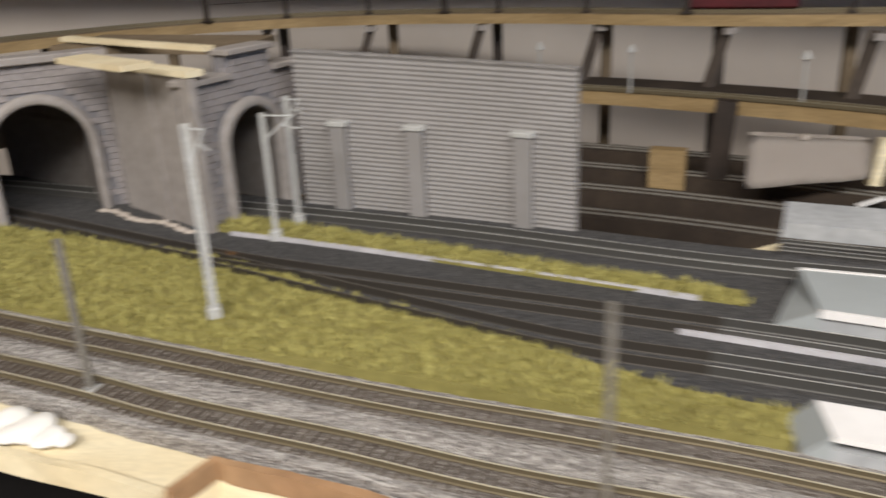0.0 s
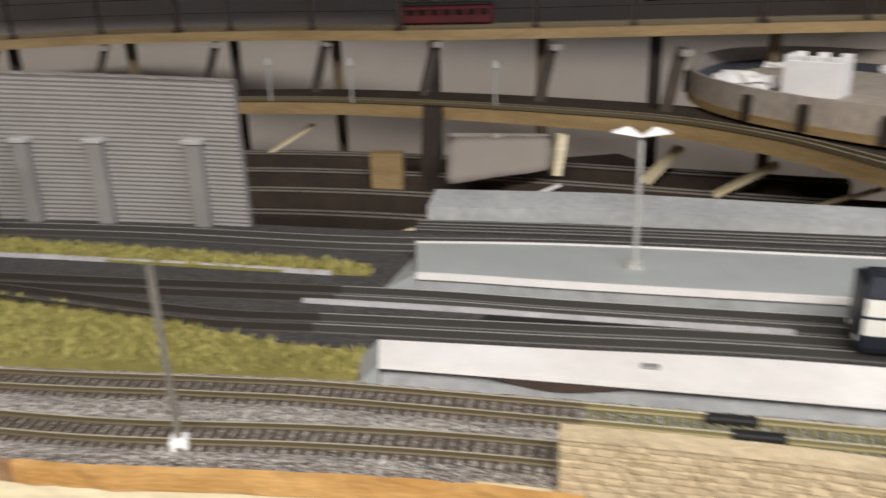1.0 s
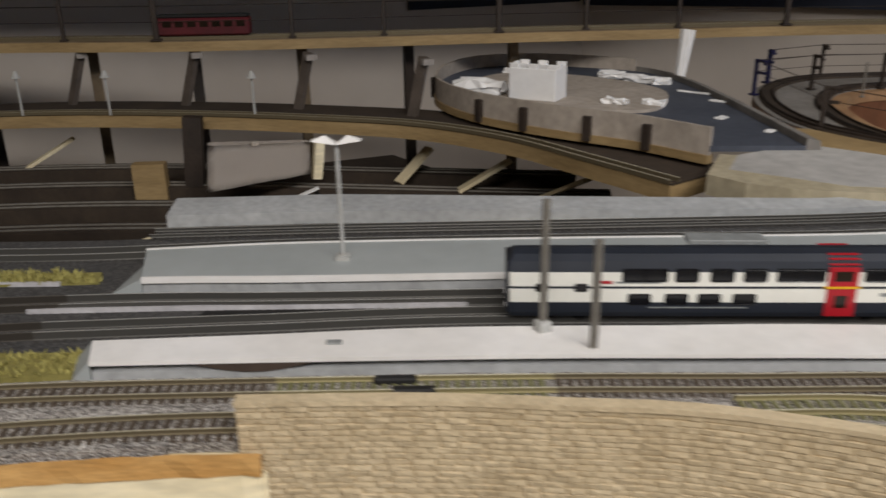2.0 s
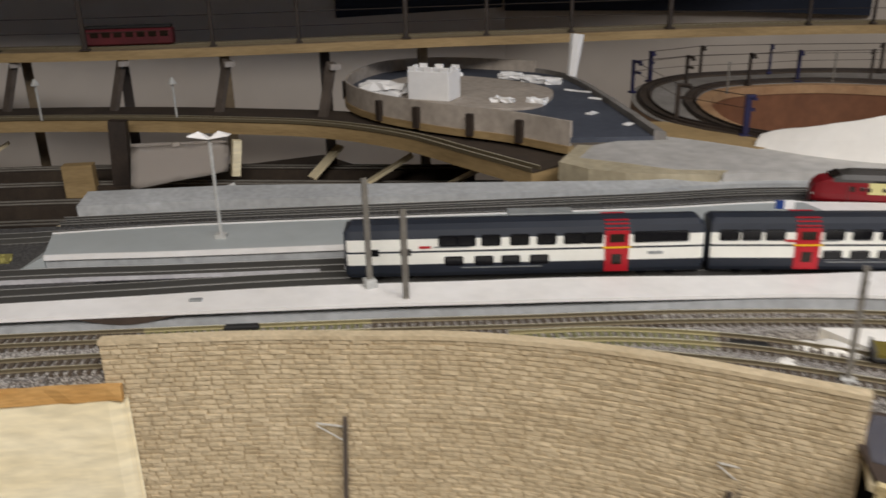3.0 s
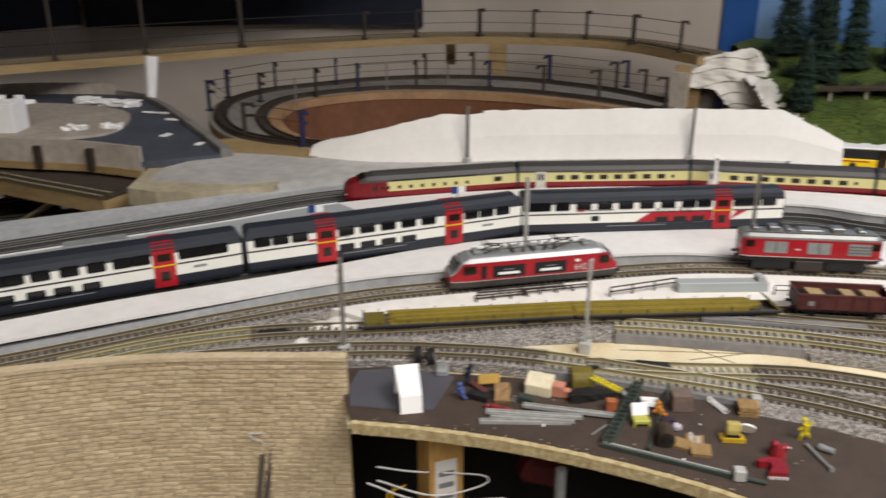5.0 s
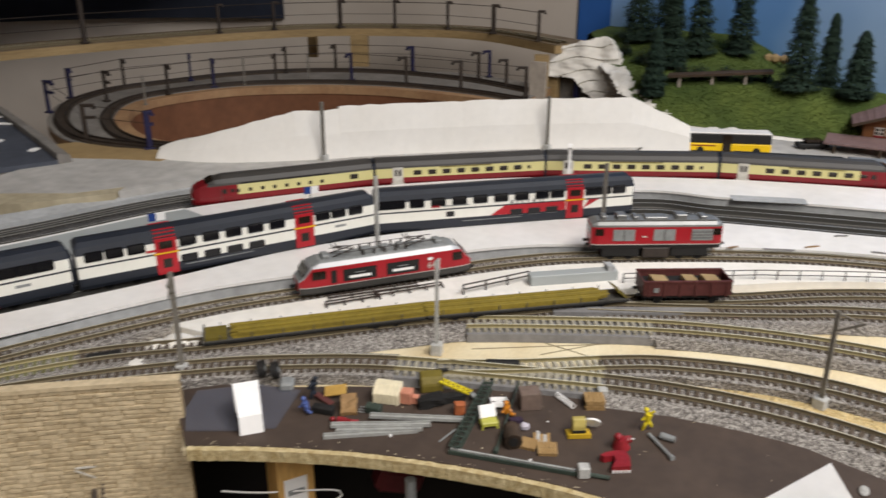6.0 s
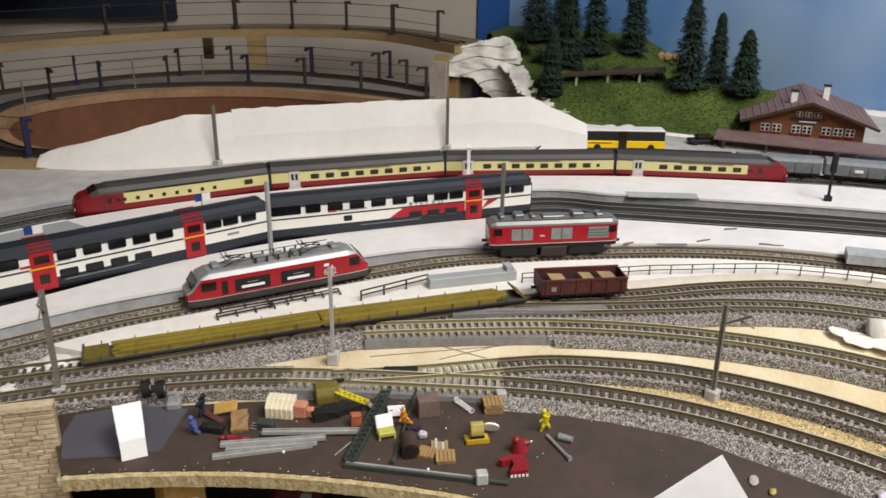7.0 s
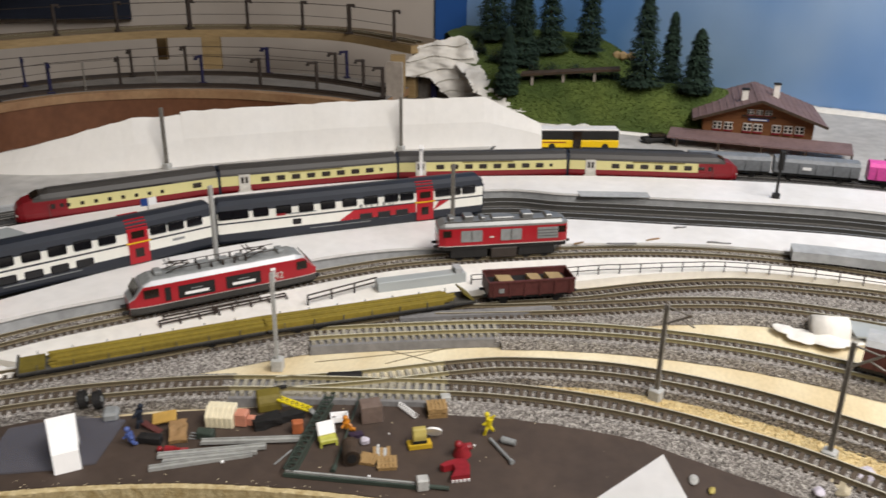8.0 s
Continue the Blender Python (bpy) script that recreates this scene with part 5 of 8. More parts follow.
def tee_car(kind, m):
    lab = {"power": "red and cream express power car with small portholes", "coach": "red and cream express coach with large windows", "drive": "red and cream express driving car with rounded red nose"}[kind]
    t = thing("express_coach" if kind == "coach" else "express_end_car", lab, "train car", m, "express train")
    L = 0.1245 / 2
    if kind == "coach":
        st = [(-L, 1, 1, {}), (L, 1, 1, {})]
    else:
        red = {"cream": "red", "end": "nose"}
        cap = {"cream": "red", "roof": "roof", "end": "nose"}
        st = [(-L, 1, 1, {}), (L - 0.030, 1, 1, cap), (L - 0.020, 0.99, 1, cap), (L - 0.0155, 0.97, 0.0205, cap), (L - 0.0105, 0.94, 0.0183, {"cream": "red", "roof": "red", "end": "nose"}), (L - 0.005, 0.86, 0.0166, {"cream": "red", "roof": "red", "end": "nose"}), (L - 0.0018, 0.70, 0.0145, {"cream": "red", "roof": "red", "end": "nose"}), (L, 0.46, 0.0115, {"cream": "red", "roof": "red", "end": "nose"})]
    for k, bm in loft(st, TEE_PROF).items():
        part(TEE_NAME[k.replace("_b", "")], bm, TEE_MAT[k.replace("_b", "")], t)
    part("bellows", B(-L - 0.0022, -L + 0.0002, -0.0080, 0.0080, 0.004, 0.0205), M_BELLOW, t, "dark blue-black bellows")
    wheels(t, (-L + 0.012, -L + 0.024, L - 0.036, L - 0.024))
    for s in (-1, 1):
        if kind == "power":
            for k in range(8):
                share("window", ME_TD, t, pose(-L + 0.037 + k * 0.0082, s * 0.00885, 0.0112))
            share("window", ME_TW, t, pose(-L + 0.014, s * 0.00885, 0.0116))
            part("roof_grille", B(-0.032, 0.030, s * 0.0081, s * 0.0086, 0.0163, 0.0176), M_UNDER, t, "dark ventilation grille")
        else:
            x0, n = (-L + 0.030, 8) if kind == "coach" else (-L + 0.034, 6)
            for k in range(n):
                share("window", ME_TW, t, pose(x0 + k * 0.0106, s * 0.00885, 0.0112))
            share("window", ME_TD, t, pose(x0 + n * 0.0106 - 0.002, s * 0.00885, 0.0116))
            part("lettering_bar", B(-0.016, 0.022, s * 0.0084, s * 0.0088, 0.0158, 0.0164), M_OLIVE, t)
            d = part("door", B(-L + 0.012, -L + 0.0195, s * 0.0086, s * 0.0093, 0.0052, 0.0172), M_DOORG, t, "pale grey double door")
            for dx in (0.0135, 0.0163):
                part("door_window", B(-L + dx, -L + dx + 0.0017, s * 0.0092, s * 0.0095, 0.0112, 0.0155), M_GLASS, d)
            part("step", B(-L + 0.011, -L + 0.0205, s * 0.0080, s * 0.0100, 0.0046, 0.0056), M_DOORG, t)
        if kind != "coach":
            share("window", ME_TD, t, pose(L - 0.0265, s * 0.0089, 0.0116))
            part("cab_window", B(L - 0.0226, L - 0.0200, s * 0.0086, s * 0.0090, 0.0112, 0.0142), M_GLASS, t)
            part("handrail", rod(bmesh.new(), (L - 0.019, s * 0.0091, 0.006), (L - 0.019, s * 0.0091, 0.0145), 0.0002, n=5), M_SILVER, t)
    if kind != "coach":
        bm = bmesh.new()
        vs = [bm.verts.new(v) for v in ((L - 0.0102, -0.0064, 0.0185), (L - 0.0102, 0.0064, 0.0185), (L - 0.0150, 0.0064, 0.0206), (L - 0.0150, -0.0064, 0.0206))]
        bm.faces.new(vs)
        bmesh.ops.translate(bm, vec=(0.0004, 0, 0.0003), verts=bm.verts)
        part("windscreen", bm, M_GLASS, t)
        for s in (-1, 1):
            part("headlight", rod(bmesh.new(), (L - 0.003, s * 0.0045, 0.0085), (L - 0.0005, s * 0.0042, 0.0085), 0.0011, n=10), M_DOORG, t)
    return t


s0 = near_s(TEE, 0.641, 0.113)
CAR = 0.1285
z = RAIL - 0.0012
m = chord(TEE, s0, CAR, z)
tee_car("power", m @ pose(0, 0, 0, 0, 0, 180))
tee_car("coach", chord(TEE, s0 + CAR, CAR, z))
tee_car("coach", chord(TEE, s0 + 2 * CAR, CAR, z))
tee_car("drive", chord(TEE, s0 + 3 * CAR, CAR, z))

IC_PROF = [(0.0, 0.0028, ""), (0.0078, 0.0028, "floor"), (0.0086, 0.0048, "skirt"), (0.0088, 0.0092, "skirt"), (0.0088, 0.0149, "white"), (0.0088, 0.0159, "line"), (0.0088, 0.0218, "white"), (0.0086, 0.0226, "roof"), (0.0076, 0.0258, "roof"), (0.0048, 0.0279, "roof"), (0.0, 0.0285, "roof")]
IC_MAT = {"floor": M_UNDER, "skirt": M_ICD, "white": M_ICW, "line": M_ICD, "roof": M_ICD, "end": M_ICD}
IC_NAME = {"floor": "floor_pan", "skirt": "skirt", "white": "side_panel", "line": "dark_line", "roof": "roof", "end": "end_wall"}
ME_IU, ME_IL = pane_mesh("window", 0.0092, 0.0054, M_GLASSB), pane_mesh("window", 0.0090, 0.0046, M_GLASSB)
ME_IS = pane_mesh("window", 0.0052, 0.0034, M_GLASSB)


def words(name, text, size, material, parent, m, label="", gap=1.0):
    cu = bpy.data.curves.new(name, "FONT")
    cu.body, cu.size, cu.extrude, cu.align_x, cu.resolution_u, cu.space_character = text, size, 0.00006, "CENTER", 2, gap
    cu.materials.append(material)
    ob = new(name, cu)
    ob.parent, ob.matrix_basis = parent, m
    return tagged(ob, label)


def split(bm):
    """The separate shells of a mesh, each as a mesh of its own."""
    bm.faces.index_update()
    shell = {}
    for f in bm.faces:
        if f.index in shell:
            continue
        todo = [f]
        while todo:
            g = todo.pop()
            if g.index not in shell:
                shell[g.index] = f.index
                todo += [h for e in g.edges for h in e.link_faces if h.index not in shell]
    out = []
    for root in sorted(set(shell.values())):
        c = bm.copy()
        c.faces.ensure_lookup_table()
        bmesh.ops.delete(c, geom=[f for f in c.faces if shell[f.index] != root], context="FACES")
        out.append(c)
    bm.free()
    return out


def ic_coach(kind, m):
    lab = {"end": "white double-deck end coach with one red door", "mid": "white double-deck coach with two red doors", "bistro": "white double-deck dining coach with red panel and lettering"}[kind]
    t = thing("double_deck_coach", lab, "train car", m, "double-deck train")
    L = 0.1675 / 2
    st = [(-L, 0.96, 0.0265, {}), (-L + 0.002, 1, 1, {}), (L - 0.002, 1, 1, {}), (L, 0.96, 0.0265, {})]
    for k, bm in loft(st, IC_PROF).items():
        for piece in split(bm):
            part(IC_NAME[k.replace("_b", "")], piece, IC_MAT[k.replace("_b", "")], t)
    part("gangway", B(L - 0.0002, L + 0.0022, -0.005, 0.005, 0.006, 0.022), M_BELLOW, t)
    wheels(t, (-L + 0.014, -L + 0.028, L - 0.028, L - 0.014))
    doors = {"end": (0.757,), "mid": (0.265, 0.732), "bistro": (0.762,)}[kind]
    for s in (-1, 1):
        y = s * 0.0088
        dx = [(-L + f * 2 * L) for f in doors]
        for x in dx:
            d = part("door", B(x - 0.0056, x + 0.0056, y - 0.0004, y + 0.0004, 0.0036, 0.0238), M_ICR, t, "red entrance door")
            part("door_window", B(x - 0.0024, x + 0.0024, y - 0.0006, y + 0.0006, 0.0072, 0.0122), M_GLASS, d)
            part("door_window", B(x - 0.0036, x + 0.0036, y - 0.0006, y + 0.0006, 0.0182, 0.0222), M_GLASS, d)
            part("yellow_stripe", B(x - 0.0066, x + 0.0066, y - 0.0007, y + 0.0007, 0.0152, 0.0160), M_YEL, d, "yellow stripe")
            bm = bmesh.new()
            for i in range(3):
                q = ((0.0081, 0.0247), (0.0069, 0.0265), (0.0052, 0.0278))[i]
                box(bm, x - 0.0056, x + 0.0056, s * q[0] - 0.0004, s * q[0] + 0.0004, q[1] - 0.0002, q[1] + 0.0004)
            part("red_slat", bm, M_ICR, t)
        ups = [0.285, 0.335, 0.405, 0.485, 0.56, 0.635, 0.69, 0.83, 0.88, 0.93] if kind == "end" else [0.05, 0.11, 0.175, 0.335, 0.41, 0.485, 0.56, 0.635, 0.80, 0.86, 0.925] if kind == "mid" else [0.03, 0.08, 0.15, 0.23, 0.31, 0.39, 0.47, 0.55, 0.63, 0.69, 0.83, 0.88, 0.94]
        los = [0.30, 0.385, 0.46, 0.54] if kind == "end" else [0.335, 0.41, 0.485, 0.56] if kind == "mid" else [0.53, 0.60, 0.67]
        for f in ups:
            share("window", ME_IU, t, pose(-L + f * 2 * L, y, 0.0178))
        for f in los:
            share("window", ME_IL, t, pose(-L + f * 2 * L, y, 0.0082))
        if kind == "end":
            for f in (0.075, 0.165):
                share("window", ME_IS, t, pose(-L + f * 2 * L, y, 0.0136))
        if kind == "bistro":
            bm = bmesh.new()
            x0, x1 = -L + 0.43 * 2 * L, -L + 0.725 * 2 * L
            for a, b in (((x0, 0.0093), (x0 + 0.010, 0.0151)),):
                q = [(x0, 0.0093), (x1, 0.0093), (x1, 0.0151), (x0 + 0.009, 0.0151)]
                f0, f1 = [bm.verts.new((X, y - 0.0002, Z)) for X, Z in q], [bm.verts.new((X, y + 0.0002, Z)) for X, Z in q]
                bm.faces.new(f0), bm.faces.new(f1)
                for i in range(4):
                    bm.faces.new((f0[i], f0[(i + 1) % 4], f1[(i + 1) % 4], f1[i]))
            part("red_panel", bm, M_ICR, t, "red slanted panel")
            bm = bmesh.new()
            x2 = -L + 0.795 * 2 * L
            q = [(x2, 0.0093), (x2 + 0.004, 0.0151), (x2 + 0.011, 0.0151), (x2, 0.0093)][:3]
            f0, f1 = [bm.verts.new((X, y - 0.0002, Z)) for X, Z in q], [bm.verts.new((X, y + 0.0002, Z)) for X, Z in q]
            bm.faces.new(f0), bm.faces.new(f1)
            for i in range(3):
                bm.faces.new((f0[i], f0[(i + 1) % 3], f1[(i + 1) % 3], f1[i]))
            part("red_panel", bm, M_ICR, t, "red slanted panel")
            share("window", ME_IS, t, pose(-L + 0.275 * 2 * L, y, 0.0105))
        else:
            part("notice", B(L - 0.026, L - 0.019, y - 0.0002, y + 0.0002, 0.0118, 0.0132), M_GREY, t)
        part("emblem", B(-L + 0.034, -L + 0.0395, y - 0.00025, y + 0.00025, 0.0170, 0.0182), M_ICR, t, "red emblem bar")
        part("lettering_bar", B(-L + 0.041, -L + 0.058, y - 0.0002, y + 0.0002, 0.0172, 0.0179), M_GREY, t)
        part("skirt_bar", B(-0.030, 0.008, y - 0.0002, y + 0.0002, 0.0068, 0.0072), M_GREY, t)
    if kind == "bistro":
        words("lettering", "BISTRO", 0.0040, M_ICD, t, pose(0.012, -0.00905, 0.0156, 90), "dark spaced lettering", 1.9)
    if kind == "end":
        part("end_frame", B(-L - 0.0012, -L + 0.0004, -0.0084, 0.0084, 0.004, 0.0262, bevel=0.0008), M_ICD, t)
        for s in (-1, 1):
            part("tail_lamp", B(-L - 0.0016, -L - 0.001, s * 0.006 - 0.0009, s * 0.006 + 0.0009, 0.0066, 0.0080), M_PAPER, t)
    return t


sB = near_s(T_B, 0.3635, 0.139)
for k, kind in enumerate(("end", "mid", "bistro")):
    ic_coach(kind, chord(T_B, sB + k * 0.1715, 0.1695, z))


def pantograph(loco, x, z):
    """A folded pantograph: a lower and an upper frame that meet at the knee, and two collector strips."""
    lower, upper = bmesh.new(), bmesh.new()
    for s in (-1, 1):
        rod(lower, (x - 0.008, s * 0.003, z), (x + 0.004, s * 0.002, z + 0.0028), 0.0003, n=5)
        rod(upper, (x + 0.004, s * 0.002, z + 0.0028), (x - 0.006, s * 0.001, z + 0.0040), 0.0003, n=5)
    rod(lower, (x + 0.004, -0.002, z + 0.0028), (x + 0.004, 0.002, z + 0.0028), 0.0003, n=5)
    rod(upper, (x - 0.006, -0.001, z + 0.0040), (x - 0.006, 0.001, z + 0.0040), 0.0003, n=5)
    p = part("pantograph", lower, M_DPOST, loco)
    part("upper_frame", upper, M_DPOST, p)
    for dx in (-0.0012, 0.0012):
        part("collector_strip", rod(bmesh.new(), (x - 0.006 + dx, -0.0052, z + 0.0042), (x - 0.006 + dx, 0.0052, z + 0.0042), 0.0003, n=5), M_DPOST, p)


def loco_a(m):
    t = thing("electric_locomotive", "red electric locomotive with silver roof and dark advert panels", "locomotive", m, "red locomotives")
    L = 0.0505
    prof = [(0.0, 0.0024, ""), (0.0070, 0.0024, "frame"), (0.0078, 0.0036, "frame"), (0.0082, 0.0066, "frame"), (0.0084, 0.0070, "line"), (0.0084, 0.0170, "red"), (0.0066, 0.0190, "silver"), (0.0055, 0.0196, "deck"), (0.0, 0.0198, "deck")]
    st = [(-L, 0.80, 0.0100, {}), (-L + 0.003, 0.92, 0.0118, {"deck": "silver"}), (-L + 0.0075, 0.97, 0.0176, {"red": "red"}), (-L + 0.012, 1, 1, {}), (L - 0.012, 1, 1, {}), (L - 0.0075, 0.97, 0.0176, {"deck": "silver"}), (L - 0.003, 0.92, 0.0118, {}), (L, 0.80, 0.0100, {})]
    st[6] = (L - 0.003, 0.92, 0.0118, {"silver": "red", "deck": "red"})
    mats = {"frame": M_FRAMED, "line": M_PLAT, "red": M_LRED, "silver": M_ROOFA, "deck": M_GREY, "end": M_LRED}
    names = {"frame": "underframe", "line": "white_line", "red": "body_side", "silver": "roof_slope", "deck": "roof_deck", "end": "front"}
    for k, bm in loft(st, prof).items():
        part(names[k.replace("_b", "")], bm, mats[k.replace("_b", "")], t)
    wheels(t, (-0.034, -0.021, 0.021, 0.034), 0.0033)
    for x in (-0.022, 0.020):
        pantograph(t, x, 0.0202)
    for x, w in ((-0.034, 0.004), (-0.010, 0.006), (0.001, 0.005), (0.010, 0.004), (0.032, 0.004)):
        part("roof_box", B(x - w / 2, x + w / 2, -0.0035, 0.0035, 0.0196, 0.0216, bevel=0.0004), M_GREY, t)
    for k in range(5):
        x = -0.013 + k * 0.0062
        for s in (-1, 1):
            part("insulator", rod(bmesh.new(), (x, s * 0.0042, 0.0195), (x, s * 0.0042, 0.0224), 0.0006, n=6), M_DPOST, t, "dark insulator")
    for s in (-1, 1):
        part("roof_cable", rod(bmesh.new(), (-0.030, s * 0.0042, 0.0222), (0.030, s * 0.0042, 0.0226), 0.0002, n=5), M_DPOST, t)
    for s in (-1, 1):
        y = s * 0.0085
        for x in (-0.0165, 0.0085):
            p = part("advert_panel", B(x - 0.0095, x + 0.0095, y - 0.0002, y + 0.0002, 0.0082, 0.0146), M_UNDER, t, "black advert panel")
            part("lettering_bar", B(x - 0.0062, x + 0.0062, y - 0.0004, y + 0.0004, 0.0096, 0.0110), M_PAPER, p)
            part("lettering_bar", B(x - 0.0030, x + 0.0030, y - 0.0004, y + 0.0004, 0.0122, 0.0126), M_GREY, p)
        for x, w in ((-0.0395, 0.0075), (0.0415, 0.006)):
            part("cab_window", B(x - w / 2, x + w / 2, y - 0.0003, y + 0.0003, 0.0112, 0.0154), M_GLASS, t)
        part("cab_door", B(-0.0328, -0.0298, y - 0.0003, y + 0.0003, 0.0082, 0.0150), M_UNDER, t)
        part("emblem", B(0.0235, 0.0262, y - 0.0003, y + 0.0003, 0.0132, 0.0146), M_PAPER, t)
    words("running_number", "642", 0.0052, M_DOORG, t, pose(0.0268, -0.0088, 0.0085, 90), "pale running number")
    for x in (-L, L):
        for s in (-1, 1):
            bm = bmesh.new()
            rod(bm, (x, s * 0.004, 0.0042), (x + math.copysign(0.003, x), s * 0.004, 0.0042), 0.0009, n=8)
            part("buffer", bm, M_UNDER, t)
        part("windscreen", beam(bmesh.new(), (x * 0.953, 0, 0.0128), (x * 0.890, 0, 0.0172), 0.013, 0.0004), M_GLASS, t)
    return t


loco_a(chord(T_C, near_s(T_C, 0.5765, -0.040) + 0.0003, 0.093, z - 0.0012) @ Matrix.Translation((0, -0.0012, 0)) @ Matrix.Diagonal((0.94, 1.01, 1.01, 1)))


def loco_b(m):
    t = thing("electric_locomotive", "boxy red locomotive with grey grilles and silver roof boxes", "locomotive", m, "red locomotives")
    L = 0.0415
    prof = [(0.0, 0.0024, ""), (0.0070, 0.0024, "frame"), (0.0080, 0.0050, "frame"), (0.0084, 0.0056, "line"), (0.0084, 0.0160, "red"), (0.0082, 0.0172, "silver"), (0.0062, 0.0188, "silver"), (0.0, 0.0194, "silver")]
    st = [(-L, 0.86, 0.0176, {}), (-L + 0.004, 1, 1, {}), (L - 0.004, 1, 1, {}), (L, 0.86, 0.0176, {})]
    mats = {"frame": M_UNDER, "line": M_PLAT, "red": M_LRED, "silver": M_LSIL, "end": M_LRED}
    names = {"frame": "underframe", "line": "white_line", "red": "body_side", "silver": "roof", "end": "front"}
    for k, bm in loft(st, prof).items():
        part(names[k.replace("_b", "")], bm, mats[k.replace("_b", "")], t)
    wheels(t, (-0.028, -0.016, 0.016, 0.028), 0.0032)
    for w in t.children:
        if w.name.startswith("wheelset"):
            w.location.z -= 0.0049
    for x in (-0.022, 0.022):
        part("bogie", B(x - 0.012, x + 0.012, -0.0066, 0.0066, -0.0030, 0.0030, bevel=0.0006), M_UNDER, t)
    part("equipment_box", B(-0.008, 0.009, -0.0078, 0.0078, -0.0034, 0.0030, bevel=0.0005), M_DPOST, t, "dark grey equipment box")
    for x, w, h in ((-0.022, 0.006, 0.003), (-0.013, 0.003, 0.002), (0.000, 0.014, 0.0016), (0.016, 0.007, 0.003), (0.030, 0.004, 0.002), (-0.033, 0.003, 0.0024)):
        part("roof_box", B(x - w / 2, x + w / 2, -0.004, 0.004, 0.0186, 0.0190 + h, bevel=0.0004), M_LSIL, t)
    part("pipe", rod(bmesh.new(), (-0.038, -0.006, 0.0192), (0.038, -0.006, 0.0192), 0.0004, n=6), M_LGREY, t)
    for s in (-1, 1):
        y = s * 0.0085
        for x in (-0.021, 0.0045, 0.0285):
            g = part("grille", B(x - 0.0068, x + 0.0068, y - 0.0003, y + 0.0003, 0.0078, 0.0146), M_GREY, t, "grey louvred grille")
            if x < 0.02:
                part("mullion", B(x - 0.0003, x + 0.0003, y - 0.0005, y + 0.0005, 0.0078, 0.0146), M_LGREY, g)
            for i in range(3 if x > 0.02 else 0):
                part("louvre", B(x - 0.0066, x + 0.0066, y - 0.0005, y + 0.0005, 0.0092 + i * 0.0018, 0.0096 + i * 0.0018), M_LGREY, g)
        for x in (-0.0365, 0.0375):
            part("cab_window", B(x - 0.0026, x + 0.0026, y - 0.0003, y + 0.0003, 0.0112, 0.0150), M_GLASS, t)
        part("number_bar", B(-0.0095, -0.0065, y - 0.0002, y + 0.0002, 0.0098, 0.0106), M_DOORG, t)
    for x in (-L, L):
        part("windscreen", B(x - 0.0003, x + 0.0003, -0.006, 0.006, 0.0116, 0.0156), M_GLASS, t)
        for s in (-1, 1):
            bm = bmesh.new()
            rod(bm, (x, s * 0.004, 0.0044), (x + math.copysign(0.0028, x), s * 0.004, 0.0044), 0.0009, n=8)
            part("buffer", bm, M_UNDER, t)
    return t


loco_b(chord(T_C, near_s(T_C, 0.6970, -0.1552), 0.074, z + 0.0048) @ Matrix.Diagonal((0.90, 0.9, 0.98, 1)))


def flat_wagon(m, cover):
    t = thing("flat_wagon", "low flat wagon loaded with long ochre planks", "wagon", m, "wagons")
    L = 0.0524
    part("underframe", B(-L, L, -0.0064, 0.0064, 0.0020, 0.0034, bevel=0.0004), M_UNDER, t)
    part("deck", B(-L, L, -0.0064, 0.0064, 0.0034, 0.0040), M_LGREY, t)
    if cover:
        part("end_board", B(-L, -L + 0.001, -0.0064, 0.0064, 0.0040, 0.0066), M_LGREY, t)
        part("load_board", B(-L + 0.001, -L + 0.011, -0.0060, 0.0060, 0.0040, 0.0054), M_OLIVE, t, "olive load end")
    else:
        part("end_board", beam(bmesh.new(), (L - 0.0005, 0, 0.0040), (L - 0.0060, 0, 0.0084), 0.0124, 0.0008), M_OLIVE, t, "olive end flap leaning inwards")
    x0 = -L + (0.012 if cover else 0.001)
    bm = bmesh.new()
    for r in range(3):
        for c in range(8):
            y = -0.0053 + c * 0.0015
            box(bm, x0 + (random.uniform(0, 0.004) if cover else -0.002), L + (0.001 if cover else -0.006 - random.uniform(0.0, 0.004) - 0.002 * abs(c - 3.5)), y - 0.0007, y + 0.0006, 0.0040 + r * 0.0008, 0.0047 + r * 0.0008 - 0.00015 * (c % 3))
    tagged(part("plank_load", bm, M_LOAD, t, "stack of ochre planks"), kind="stuff")
    for x in [(-L + 0.008 + i * 0.0142) for i in range(7)]:
        for s in (-1, 1):
            part("stanchion", B(x - 0.0002, x + 0.0002, s * 0.0066 - 0.0002, s * 0.0066 + 0.0002, 0.0032, 0.0068), M_LGREY, t)
    wheels(t, (-0.038, -0.028, 0.028, 0.038), 0.0022)
    for x in (-0.033, 0.033):
        part("bogie", B(x - 0.009, x + 0.009, -0.0058, 0.0058, 0.0014, 0.0028), M_UNDER, t)
    return t


sW = near_s(T_W, 0.510, -0.039)
flat_wagon(chord(T_W, sW, 0.1037, z) @ Matrix.Diagonal((0.984, 1, 1, 1)), True)
flat_wagon(chord(T_W, sW + 0.1045, 0.1037, z) @ Matrix.Diagonal((0.984, 1, 1, 1)), False)


